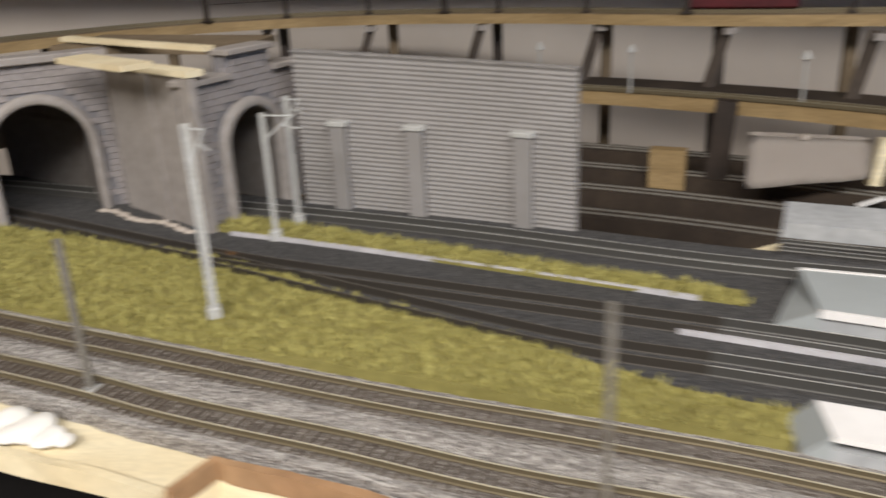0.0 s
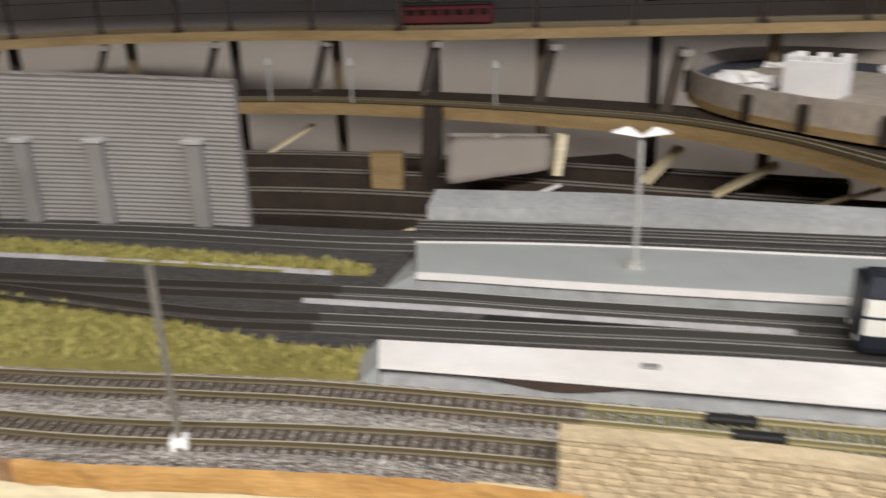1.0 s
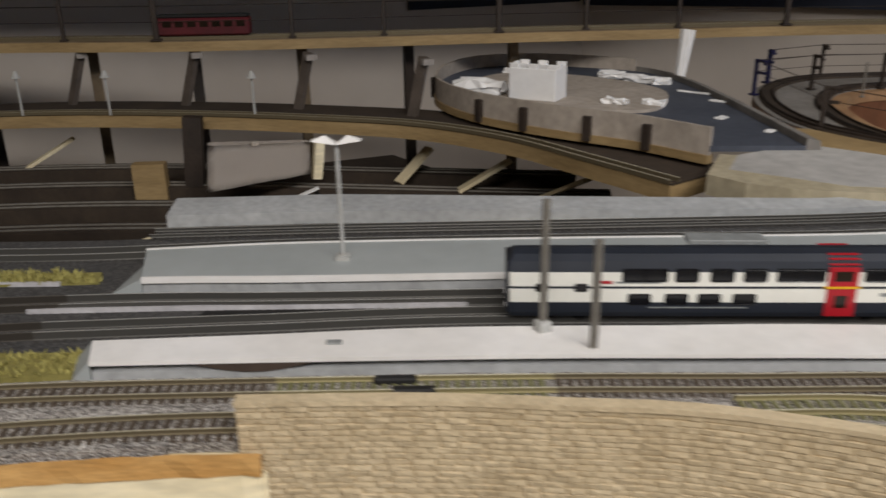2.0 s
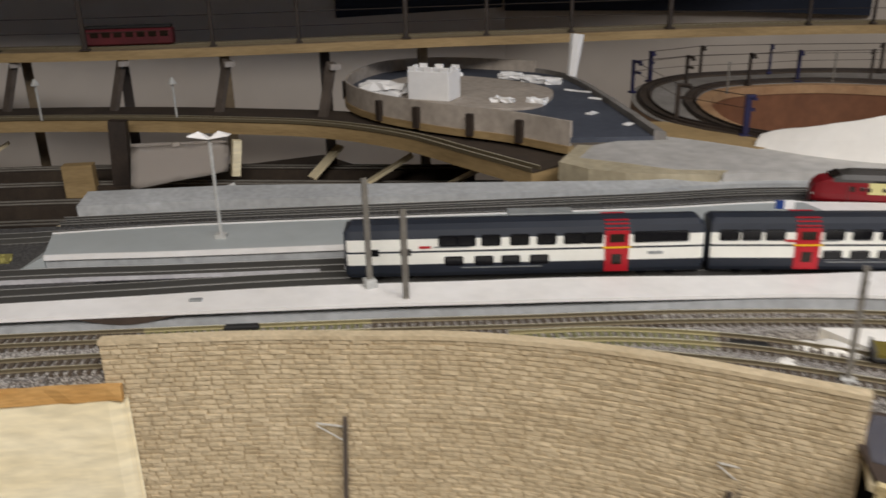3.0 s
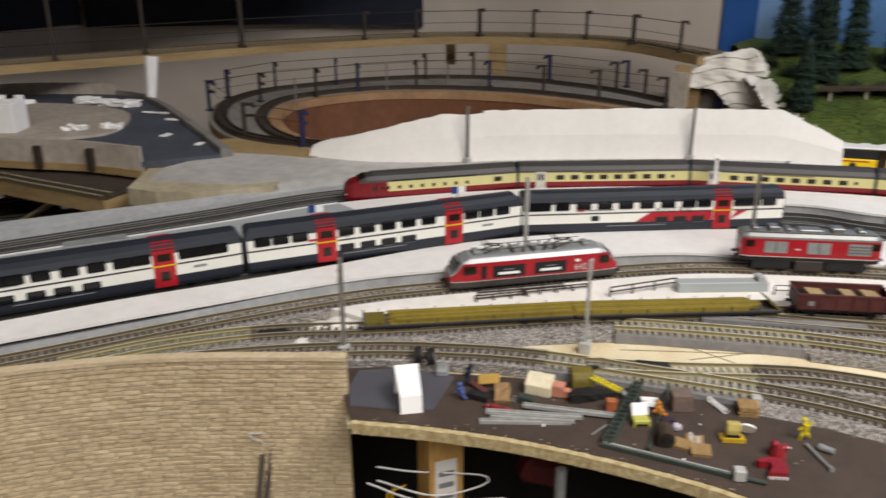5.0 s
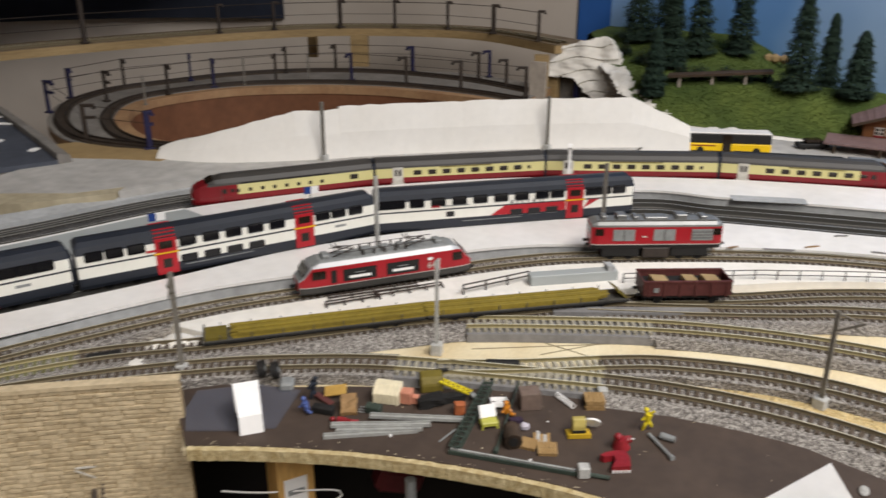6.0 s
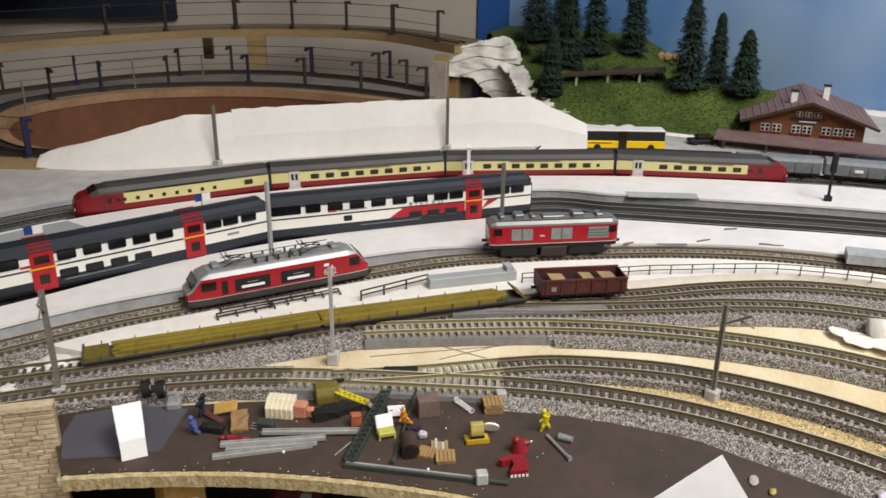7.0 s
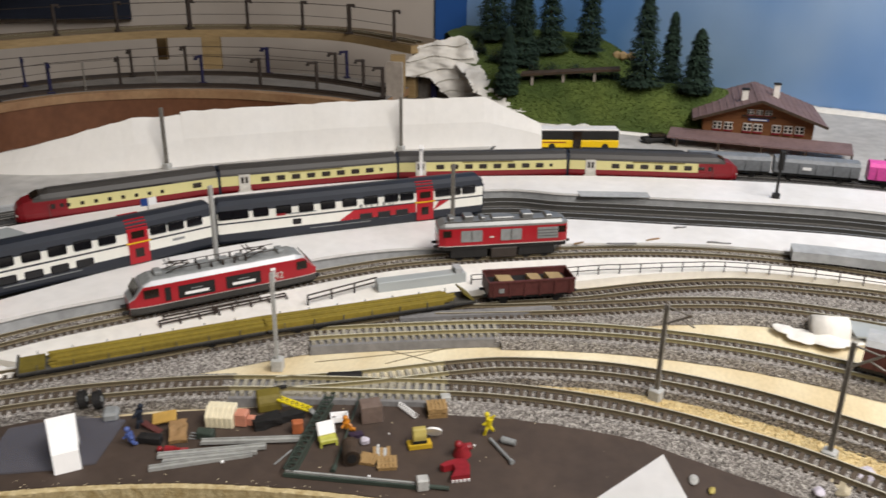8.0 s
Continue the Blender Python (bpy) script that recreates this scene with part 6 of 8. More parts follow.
def open_wagon(m, label):
    t = thing("open_wagon", label, "wagon", m, "wagons")
    L = 0.027
    part("underframe", B(-L, L, -0.0070, 0.0070, 0.0040, 0.0062), M_UNDER, t)
    part("floor", B(-L, L, -0.0078, 0.0078, 0.0062, 0.0072), M_WAG, t)
    for s in (-1, 1):
        part("side_wall", B(-L, L, s * 0.0082 - 0.0004, s * 0.0082 + 0.0004, 0.0060, 0.0138), M_WAG, t)
        part("end_wall", B(s * L - 0.0004, s * L + 0.0004, -0.0082, 0.0082, 0.0060, 0.0138), M_WAG, t)
        for k in range(6):
            x = -L + 0.003 + k * 0.0096
            part("rib", B(x - 0.0005, x + 0.0005, s * 0.0088 - 0.0004, s * 0.0088 + 0.0004, 0.0056, 0.0138), M_WAG, t)
        part("top_rail", B(-L - 0.0004, L + 0.0004, s * 0.0083 - 0.0008, s * 0.0083 + 0.0008, 0.0134, 0.0143), M_WAG, t)
        part("data_bar", B(-L + 0.006, -L + 0.009, s * 0.0090, s * 0.0093, 0.0082, 0.0106), M_GREY, t)
    part("load", B(-L + 0.002, L - 0.003, -0.0070, 0.0070, 0.0072, 0.0108), M_UNDER, t)
    for x, w in ((-0.016, 0.010), (0.003, 0.008), (0.016, 0.010)):
        part("load_block", boxm(pose(x, -0.001, 0.0104, 3, 6, 8), w, 0.008, 0.0028), M_PINE, t, "pale wooden load")
    wheels(t, (-0.017, 0.017), 0.0030)
    for x in (-L, L):
        for s in (-1, 1):
            bm = bmesh.new()
            rod(bm, (x, s * 0.0045, 0.0052), (x + math.copysign(0.0028, x), s * 0.0045, 0.0052), 0.0009, n=8)
            part("buffer", bm, M_UNDER, t)
    return t


open_wagon(chord(T_W, near_s(T_W, 0.6577, -0.1940), 0.044, z) @ Matrix.Diagonal((0.82, 0.94, 0.96, 1)), "oxide-brown open goods wagon with pale wooden load")
open_wagon(chord(T_X, near_s(T_X, 0.652, -0.373), 0.054, z), "oxide-brown open goods wagon on the curved siding")


def box_wagon(m, material, L, h, label, roof):
    t = thing("goods_wagon", label, "wagon", m, "wagons")
    part("underframe", B(-L, L, -0.0070, 0.0070, 0.0036, 0.0056), M_UNDER, t)
    prof = [(0.0, 0.0056, ""), (0.0080, 0.0056, "side"), (0.0084, h - 0.003, "side"), (0.0062, h - 0.0008, "roof"), (0.0, h, "roof")]
    for k, bm in loft([(-L, 1, 1, {}), (L, 1, 1, {})], prof).items():
        part({"side": "side_wall", "roof": "roof", "end": "end_wall", "end_b": "end_wall"}[k], bm, roof if k == "roof" else material, t)
    for k in range(int(L * 2 / 0.012)):
        x = -L + 0.006 + k * 0.012
        for s in (-1, 1):
            part("rib", B(x - 0.0004, x + 0.0004, s * 0.0084 - 0.0005, s * 0.0084 + 0.0005, 0.0058, h - 0.0034), material, t)
    part("side_bar", B(-L + 0.02, -L + 0.026, -0.0091, -0.0088, 0.009, 0.0112), M_PAPER, t)
    wheels(t, (-L + 0.012, L - 0.012), 0.003)
    return t


sT = near_s(T_BACK, 0.938, -0.262)
box_wagon(chord(T_BACK, sT - 0.082, 0.080, z), M_LGREY, 0.039, 0.0165, "dark grey low goods wagon behind the express train", M_UNDER)
box_wagon(chord(T_BACK, sT, 0.062, z), M_GWAG, 0.030, 0.0170, "grey closed goods wagon with ribs", M_GWAG)
box_wagon(chord(T_BACK, sT + 0.064, 0.062, z), M_GWAG, 0.030, 0.0170, "grey closed goods wagon with ribs", M_GWAG)
box_wagon(chord(T_BACK, sT + 0.130, 0.075, z), M_PINK, 0.036, 0.0185, "bright pink goods wagon", M_PINK)
box_wagon(chord(T_X, near_s(T_X, 0.654, -0.362) + 0.010, 0.050, z), M_WAG, 0.030, 0.0190, "oxide red goods wagon with a pale grey roof", M_PLATS)

# ---- masts, lamps, signals ----
def mast(x, y, z, h, material=M_MAST, arm=0, ang=0.0, r=0.0009, base=M_MASTW, label="grey catenary mast on a pale footing"):
    t = thing("catenary_mast", label, "mast", pose(x, y, z, 0, 0, ang), "catenary masts")
    bm = bmesh.new()
    box(bm, -r, r, -r * 0.35, r * 0.35, 0, h)
    for s in (-1, 1):
        box(bm, s * r - r * 0.3, s * r + r * 0.3, -r, r, 0, h)
    part("post", bm, material, t)
    if base:
        part("footing", B(-0.0026, 0.0026, -0.0026, 0.0026, -0.001, 0.0048, bevel=0.0004), base, t, "pale footing")
    if arm:
        bm = bmesh.new()
        rod(bm, (0, 0, h * 0.80), (-arm, 0, h * 0.97), 0.0005, n=6)
        rod(bm, (0, 0, h * 0.98), (-arm * 0.95, 0, h * 0.96), 0.0004, n=6)
        rod(bm, (-arm * 0.55, 0, h * 0.90), (-arm * 1.15, 0, h * 0.86), 0.0004, n=6)
        part("bracket", bm, material, t, "thin bracket arm")
    return t


mast(0.020, 0.250, 0.004, 0.074, M_MASTW, arm=0.006, ang=200, r=0.0013, label="pale grey mast standing in the dry grass")
mast(0.024, 0.333, 0.004, 0.060, M_MASTW, arm=0.014, ang=190)
mast(0.030, 0.355, 0.004, 0.063, M_MASTW, arm=0.006, ang=200)
mast(-0.004, 0.198, 0.001, 0.055, r=0.0008)
mast(0.149, 0.136, 0.003, 0.058, base=M_PAPER, r=0.0007, label="grey mast with a white footing at the board edge")
mast(0.365, 0.110, 0.011, 0.052)
mast(0.374, 0.090, 0.001, 0.052)
mast(0.491, -0.042, 0.002, 0.048, arm=0.010, ang=40, r=0.0010)
mast(0.604, -0.288, 0.001, 0.044, arm=0.011, ang=70, r=0.0007)
mast(0.585, -0.354, 0.001, 0.050, arm=0.010, ang=70, r=0.0007)
mast(0.565, -0.128, 0.001, 0.046, M_MASTW, arm=0.006, ang=200, r=0.0007)
mast(0.620, -0.058, 0.011, 0.050, M_MASTW, r=0.0008)
mast(0.733, -0.147, 0.011, 0.042)
mast(0.765, 0.091, 0.013, 0.046)
mast(0.882, -0.046, 0.013, 0.044)
lamp = thing("platform_lamp", "pale platform lamp with two wing-shaped shades", "lamp", pose(0.320, 0.212, 0.0118, 0, 0, -24))
part("post", rod(bmesh.new(), (0, 0, 0), (0, 0, 0.054), 0.0009, n=8), M_MASTW, lamp)
part("footing", B(-0.003, 0.003, -0.003, 0.003, 0, 0.002), M_MASTW, lamp)
for s in (-1, 1):
    bm = bmesh.new()
    vs = [bm.verts.new(v) for v in ((0, -0.003, 0.0540), (0, 0.003, 0.0540), (s * 0.011, 0.0025, 0.0555), (s * 0.011, -0.0025, 0.0555), (s * 0.005, 0, 0.0578))]
    for f in ((0, 1, 2, 3), (0, 1, 4), (1, 2, 4), (2, 3, 4), (3, 0, 4)):
        bm.faces.new([vs[i] for i in f])
    part("shade", bm, M_PLAT, lamp)
sig = thing("signal", "black light signal on the white platform", "signal", pose(0.880, -0.330, 0.0118, 0, 0, 15))
part("post", B(-0.0008, 0.0008, -0.0008, 0.0008, 0, 0.030), M_UNDER, sig)
part("head", B(-0.0017, 0.0017, -0.0018, 0.0018, 0.020, 0.0335, bevel=0.0005), M_UNDER, sig)
part("footing", B(-0.0018, 0.0018, -0.0022, 0.0022, 0, 0.0035), M_UNDER, sig)
bd = thing("departure_board", "white angular frame standing on the platform", "sign", pose(0.812, -0.093, 0.0118, 0, 0, 20))
part("post", B(-0.0032, -0.0008, -0.001, 0.001, 0, 0.026), M_PAPER, bd)
part("post", B(0.0010, 0.0034, -0.001, 0.001, 0, 0.024), M_PAPER, bd)
part("cap", beam(bmesh.new(), (-0.004, 0, 0.028), (0.005, 0, 0.0235), 0.0030, 0.003), M_PAPER, bd)
for x, y in ((0.672, 0.030), (0.585, 0.076)):
    sg = thing("platform_sign", "small blue and white sign on the platform", "sign", pose(x, y, 0.0118, 0, 0, -32))
    part("post", rod(bmesh.new(), (0, 0, 0), (0, 0, 0.0105), 0.0006, n=6), M_MASTW, sg)
    part("blue_plate", B(-0.0040, 0.0002, -0.0006, 0.0006, 0.0105, 0.0150), M_BLUEP, sg)
    part("white_plate", B(0.0003, 0.0055, -0.0006, 0.0006, 0.0105, 0.0150), M_PAPER, sg)
bench = thing("platform_shelter", "flat grey-roofed shelter on the far platform", "shelter", pose(0.470, 0.132, 0.0118, 0, 0, -27))
part("roof", B(-0.017, 0.017, -0.005, 0.005, 0.0105, 0.0128, bevel=0.0004), M_GREY, bench)
for x in (-0.013, 0.013):
    part("side_wall", B(x - 0.001, x + 0.001, -0.004, 0.004, 0, 0.0105), M_UNDER, bench)
part("back_wall", B(-0.013, 0.013, 0.0036, 0.0042, 0, 0.0105), M_GLASS, bench)
tagged(part("platform_inset", slab([(0.840, -0.200), (0.857, -0.246), (0.846, -0.250), (0.829, -0.205)], 0.0117, 0.0119), M_PLATS), "grey inset panel in the white platform", "panel")
tagged(part("platform_inset", slab([(0.770, -0.3405), (0.773, -0.360), (0.774, -0.385), (0.772, -0.45), (0.786, -0.45), (0.788, -0.387), (0.787, -0.362), (0.784, -0.3395)], 0.0090, 0.0145), M_PLATS), "grey slab lying on the white platform", "panel")

# fence along the plaster strip
fence = thing("wire_fence", "low dark fence along the white plaster strip", "fence")
FN = [p for p in FENCE if p.x > 0.672 and p.y > -0.47]
for k in range(0, len(FN), 2):
    part("post", B(FN[k].x - 0.0003, FN[k].x + 0.0003, FN[k].y - 0.0003, FN[k].y + 0.0003, 0.0050, 0.0112), M_DPOST, fence)
for zz in (0.0082, 0.0110):
    part("rail", sweep(FN, [(-0.0002, zz), (0.0002, zz), (0.0002, zz + 0.0004), (-0.0002, zz + 0.0004)]), M_DPOST, fence)
def fence_section(a, b, height, posts, label, lean=0.0):
    """A short length of model fence: two rails on thin posts, standing or fallen over."""
    f = thing("wire_fence", label, "fence", group="fence sections")
    a, b = Vector(a), Vector(b)
    d = (b - a).normalized()
    up = Vector((-d.y * math.sin(lean), d.x * math.sin(lean), math.cos(lean))) * height
    for k in range(posts):
        p = a.lerp(b, k / (posts - 1))
        part("post", beam(bmesh.new(), p, p + up, 0.0007, 0.0007), M_DPOST, f)
    for h in (0.55, 1.0):
        part("rail", beam(bmesh.new(), a + up * h, b + up * h, 0.0006, 0.0006), M_DPOST, f)


fence_section((0.617, -0.1135, 0.0058), (0.6505, -0.1355, 0.0058), 0.0056, 4, "short black fence beside the pale kerb block")
fence_section((0.575, -0.0590, 0.0064), (0.611, -0.0900, 0.0064), 0.0050, 5, "black fence section lying fallen on white plaster", 1.35)
fence_section((0.568, -0.0625, 0.0064), (0.590, -0.0800, 0.0064), 0.0045, 4, "black fence section lying fallen on white plaster", 1.25)
fence_section((0.589, -0.0780, 0.0068), (0.618, -0.1010, 0.0068), 0.0046, 5, "black fence section lying fallen on white plaster", 1.30)
kb = thing("kerb_block", "long pale blue-grey block lying between the tracks", "block", pose(0.6625, -0.1560, 0.0056, 0, 0, -50))
part("block", B(-0.0245, 0.0245, -0.0035, 0.0035, 0, 0.0058, bevel=0.0004), M_PLATG, kb)
part("end_piece", B(0.0185, 0.0222, -0.0034, 0.0034, 0, 0.0085), M_PLATS, kb)
for x, y, a in ((0.3055, 0.1085, -24), (0.3085, 0.0990, -24), (0.4790, -0.0060, -42), (0.5625, -0.1630, -64)):
    pm = thing("point_cover", "small black cover between the turnout rails", "point cover", pose(x, y, 0.0050, 0, 0, a), "point covers")
    part("cover", B(-0.0075, 0.0075, -0.0018, 0.0018, 0, 0.0026, bevel=0.0006), M_UNDER, pm)

# ---- hill, trees, station house, bus ----
def ease(v, a, b):
    f = max(0.0, min(1.0, (v - a) / (b - a)))
    return f * f * (3 - 2 * f)


def ridge0(x, y):
    return y - (-0.082 + (x - 1.04) * 0.64)


def hill_h(x, y):
    rise = ease(x, 1.045, 1.115)
    left = ease(y, -0.235, -0.10)
    h = 0.036 * rise * (1 - 0.9 * ease(x, 1.13, 1.20) * (1 - left)) + 0.024 * left * ease(x, 1.10, 1.25)
    edge = ease(y, -0.335, -0.27) * ease(-y, -0.115, -0.05)
    return 0.0035 + h * edge + 0.0014 * noise.noise((x * 60, y * 60, 0)) * rise + 0.0035 * ease(ridge0(x, y), -0.01, 0.02) * noise.noise((x * 35, y * 35, 7)) * rise


def hill_part(name, keep, material, label, category, lift=0.0, torn=False):
    bm = bmesh.new()
    nx, ny = 110, 170
    grid = {}
    for i in range(nx + 1):
        for j in range(ny + 1):
            x, y = 1.04 + 0.266 * i / nx, -0.335 + 0.45 * j / ny
            z = hill_h(x, y) + lift
            if torn:
                lay = z / 0.0065 + 0.9 * noise.noise((x * 45, y * 45, 4))
                z += 0.0042 * (lay - math.floor(lay)) * ease(x, 1.06, 1.09) + 0.0040 * noise.noise((x * 45, y * 45, 6)) * ease(x, 1.06, 1.09)
            grid[i, j] = (x, y, z)
    vs = {}

    def vert(k):
        if k not in vs:
            vs[k] = bm.verts.new(grid[k])
        return vs[k]
    for i in range(nx):
        for j in range(ny):
            x, y, _ = grid[i, j]
            if keep(x, y):
                bm.faces.new([vert(k) for k in ((i, j), (i + 1, j), (i + 1, j + 1), (i, j + 1))])
    return tagged(part(name, bm, material, smooth=True), label, category, kind="structure")


def ridge(x, y):
    line = -0.105 + (x - 1.06) * 2.45 if x < 1.082 else -0.051 + (x - 1.082) * 0.84 if x < 1.135 else -0.0065 + (x - 1.135) * 0.56
    return y - line + 0.004 * noise.noise((x * 40, y * 40, 3))


hill_part("hill", lambda x, y: ridge(x, y) < 0 and x > 1.055, M_HILL, "steep green grassy hillside", "hill")
hill_part("plaster_slope", lambda x, y: (-0.010 <= ridge(x, y) < 0.012 or x <= 1.06) and x < 1.135 and y < 0.0, M_WHITE, "unpainted white plaster slope beside the hill", "hill", -0.0006, True)


def cliff():
    """Torn plaster layers hanging over a dark opening, from the end of the upper ramp to the grass."""
    edge = [(0.072, 0.030), (0.064, 0.039), (0.056, 0.050), (0.050, 0.058), (0.028, 0.064), (0.006, 0.0705), (-0.004, 0.067), (-0.015, 0.053), (-0.026, 0.030), (-0.036, 0.006), (0.000, 0.004), (0.015, 0.013), (0.031, 0.026), (0.058, 0.026)]
    bm = bmesh.new()
    ny, nz = 110, 90
    vs = {}

    def vert(i, j):
        if (i, j) not in vs:
            y, z = -0.04 + 0.114 * i / ny, 0.002 + 0.070 * j / nz
            lay = (z + 0.16 * y) / 0.0125 + 0.55 * noise.noise((y * 28, z * 30, 2))
            step = lay - math.floor(lay)
            torn = noise.noise((y * 45, math.floor(lay) * 3.7, 8))
            out = 0.0018 * (1 - step) - (0.0016 * min(1.0, torn * 5) if step > 0.92 and torn > 0 else 0.0) + 0.0016 * noise.noise((y * 70, z * 210, 5)) + 0.0034 * noise.noise((y * 60, z * 75, 1))
            vs[i, j] = bm.verts.new((1.122 - out + 0.42 * z, y, z))
        return vs[i, j]
    for i in range(ny):
        for j in range(nz):
            y, z = -0.04 + 0.114 * (i + 0.5) / ny, 0.002 + 0.070 * (j + 0.5) / nz
            if inside((y + 0.0012 * noise.noise((y * 200, z * 200, 3)), z + 0.0015 * noise.noise((y * 180, z * 180, 9))), edge):
                bm.faces.new((vert(i, j), vert(i + 1, j), vert(i + 1, j + 1), vert(i, j + 1)))
    rimmed = [e for e in bm.edges if e.is_boundary]
    back = bmesh.ops.extrude_edge_only(bm, edges=rimmed)["geom"]
    bmesh.ops.translate(bm, vec=(0.012, 0, -0.002), verts=[v for v in back if isinstance(v, bmesh.types.BMVert)])
    tagged(part("plaster_cliff", bm, M_WHITE), "layered white plaster cliff torn along its edges", "cliff", kind="structure")


cliff()
mouth = thing("tunnel_mouth", "dark opening under the white plaster cliff", "tunnel", pose(1.150, 0.030, 0.0))
part("back_panel", B(0.0, 0.004, -0.034, 0.050, 0.0, 0.034), M_HELIX, mouth, "grey board closing the opening")
part("wood_block", B(-0.012, -0.002, 0.022, 0.034, 0.0, 0.026, bevel=0.0006), M_PINE, mouth, "pale wooden block")
part("clip", B(-0.014, -0.009, -0.004, 0.002, 0.0, 0.022, bevel=0.0005), M_BLUE, mouth, "dark blue clip")
tagged(part("card_sheet", boxm(pose(1.086, 0.053, 0.004, 0, 0, 3), 0.004, 0.018, 0.0445), M_CARD), "grey card sheet standing at the end of the helix", "card sheet")
spots = []
while len(spots) < 60000:
    x, y = random.uniform(1.06, 1.29), random.uniform(-0.33, 0.02)
    if ridge(x, y) < -0.002:
        spots.append((x, y, hill_h(x, y) - 0.0004))
tufts("meadow_grass", spots, 0.0009, M_GRASSG, "green meadow fibres on the hillside", 2.0)


def conifer(x, y, h, r, seed):
    rnd = random.Random(seed)
    t = thing("conifer", "dark green model conifer on the hillside", "tree", pose(x, y, hill_h(x, y) - 0.001, 0, 0, seed * 47), "conifers")
    part("trunk", rod(bmesh.new(), (0, 0, 0), (0, 0, h * 0.95), r * 0.12, r * 0.02, 8), M_BARK, t)
    verts, faces = [], []
    for k in range(5200):
        f = rnd.random() ** 1.3
        z = h * (0.05 + 0.95 * f)
        rad = 1.06 * r * (1 - f) ** 0.60 * (0.90 + 0.10 * math.sin(f * 55 + seed) + 0.12 * math.sin(f * 17 + seed * 2)) + 0.0006
        a, q = rnd.uniform(0, 6.283), rnd.uniform(0.45, 1.05)
        cx, cy = math.cos(a) * rad * q, math.sin(a) * rad * q
        s = 0.0008 + 0.0013 * rnd.random()
        dx, dy = math.cos(a) * s * 1.5, math.sin(a) * s * 1.5
        ex, ey = -math.sin(a) * s * 0.7, math.cos(a) * s * 0.7
        b = len(verts)
        verts += [(cx - dx * 0.4, cy - dy * 0.4, z + s * 0.5), (cx + ex, cy + ey, z), (cx + dx, cy + dy, z - s * rnd.uniform(0.3, 1.2)), (cx - ex, cy - ey, z)]
        faces += [(b, b + 1, b + 2, b + 3)]
    me = bpy.data.meshes.new("crown")
    me.from_pydata(verts, [], faces)
    me.materials.append(M_NEEDLE)
    ob = new("crown", me)
    ob.parent = t


for k, (x, y, h, r) in enumerate(((1.110, -0.200, 0.092, 0.0180), (1.160, -0.220, 0.080, 0.0125), (1.105, -0.251, 0.060, 0.0150), (1.2123, -0.0137, 0.090, 0.0215), (1.0842, -0.0715, 0.068, 0.0120), (1.1426, -0.0713, 0.098, 0.0150), (1.1815, -0.0882, 0.100, 0.0165), (1.2026, -0.1270, 0.100, 0.0165), (1.245, -0.036, 0.100, 0.0180))):
    conifer(x, y, h, r, k + 1)
def bush(x, y, w, h, seed):
    """A low shrub: short twigs and many small leaves in an uneven heap."""
    rnd = random.Random(seed)
    t = thing("bush", "dark green low shrub on the hillside", "bush", pose(x, y, hill_h(x, y) - 0.001, 0, 0, seed * 31), "bushes")
    bm = bmesh.new()
    for k in range(5):
        a = k * 1.3 + seed
        rod(bm, (0, 0, 0), (math.cos(a) * w * 0.5, math.sin(a) * w * 0.5, h * 0.7), 0.0004, 0.0002, 5)
    part("twigs", bm, M_BARK, t)
    verts, faces = [], []
    for k in range(900):
        a, q, f = rnd.uniform(0, 6.283), math.sqrt(rnd.random()), rnd.random()
        r = w * q * (0.8 + 0.3 * math.sin(a * 3 + seed))
        z = h * (0.1 + 0.9 * f) * (1 - 0.75 * q * q)
        s, b, n = rnd.uniform(0.0006, 0.0014), len(verts), rnd.uniform(0, 6.283)
        cx, cy, dx, dy, tz = math.cos(a) * r, math.sin(a) * r, math.cos(n) * s, math.sin(n) * s, rnd.uniform(-0.6, 0.6) * s
        verts += [(cx - dx, cy - dy, z - tz), (cx + dy * 0.6, cy - dx * 0.6, z), (cx + dx, cy + dy, z + tz), (cx - dy * 0.6, cy + dx * 0.6, z)]
        faces.append((b, b + 1, b + 2, b + 3))
    me = bpy.data.meshes.new("crown")
    me.from_pydata(verts, [], faces)
    me.materials.append(M_NEEDLE)
    ob = new("crown", me)
    ob.parent = t


for k, (x, y, w, h) in enumerate(((1.122, -0.090, 0.012, 0.014), (1.120, -0.107, 0.013, 0.016), (1.128, -0.130, 0.012, 0.015), (1.124, -0.152, 0.012, 0.014), (1.130, -0.168, 0.010, 0.013), (1.150, -0.040, 0.013, 0.018), (1.170, -0.012, 0.012, 0.017))):
    bush(x, y, w, h, k + 1)
per = thing("timber_shelter", "long weathered wooden shelter roof on short posts", "shelter", pose(1.10, -0.0833, 0))
part("roof", beam(bmesh.new(), (0, 0.002, 0.0440), (0.02, -0.0930, 0.0530), 0.017, 0.0024), M_BARK, per)
for f in (0.11, 0.44, 0.77):
    px, py = 0.02 * f - 0.004, -0.091 * f
    part("post", B(px - 0.001, px + 0.001, py - 0.0011, py + 0.0011, hill_h(1.10 + px, -0.0833 + py) - 0.003, 0.0432 + 0.009 * f), M_CARD, per, "pale post")
rock = thing("rocks", "small ochre rock pile between the trees", "rocks", pose(1.250, -0.150, hill_h(1.250, -0.150) - 0.001))
for k in range(6):
    bm = bmesh.new()
    bmesh.ops.create_icosphere(bm, subdivisions=1, radius=random.uniform(0.003, 0.006), matrix=pose(random.uniform(-0.006, 0.006), random.uniform(-0.018, 0.018), 0.002))
    part("rock", bm, M_PINE, rock)

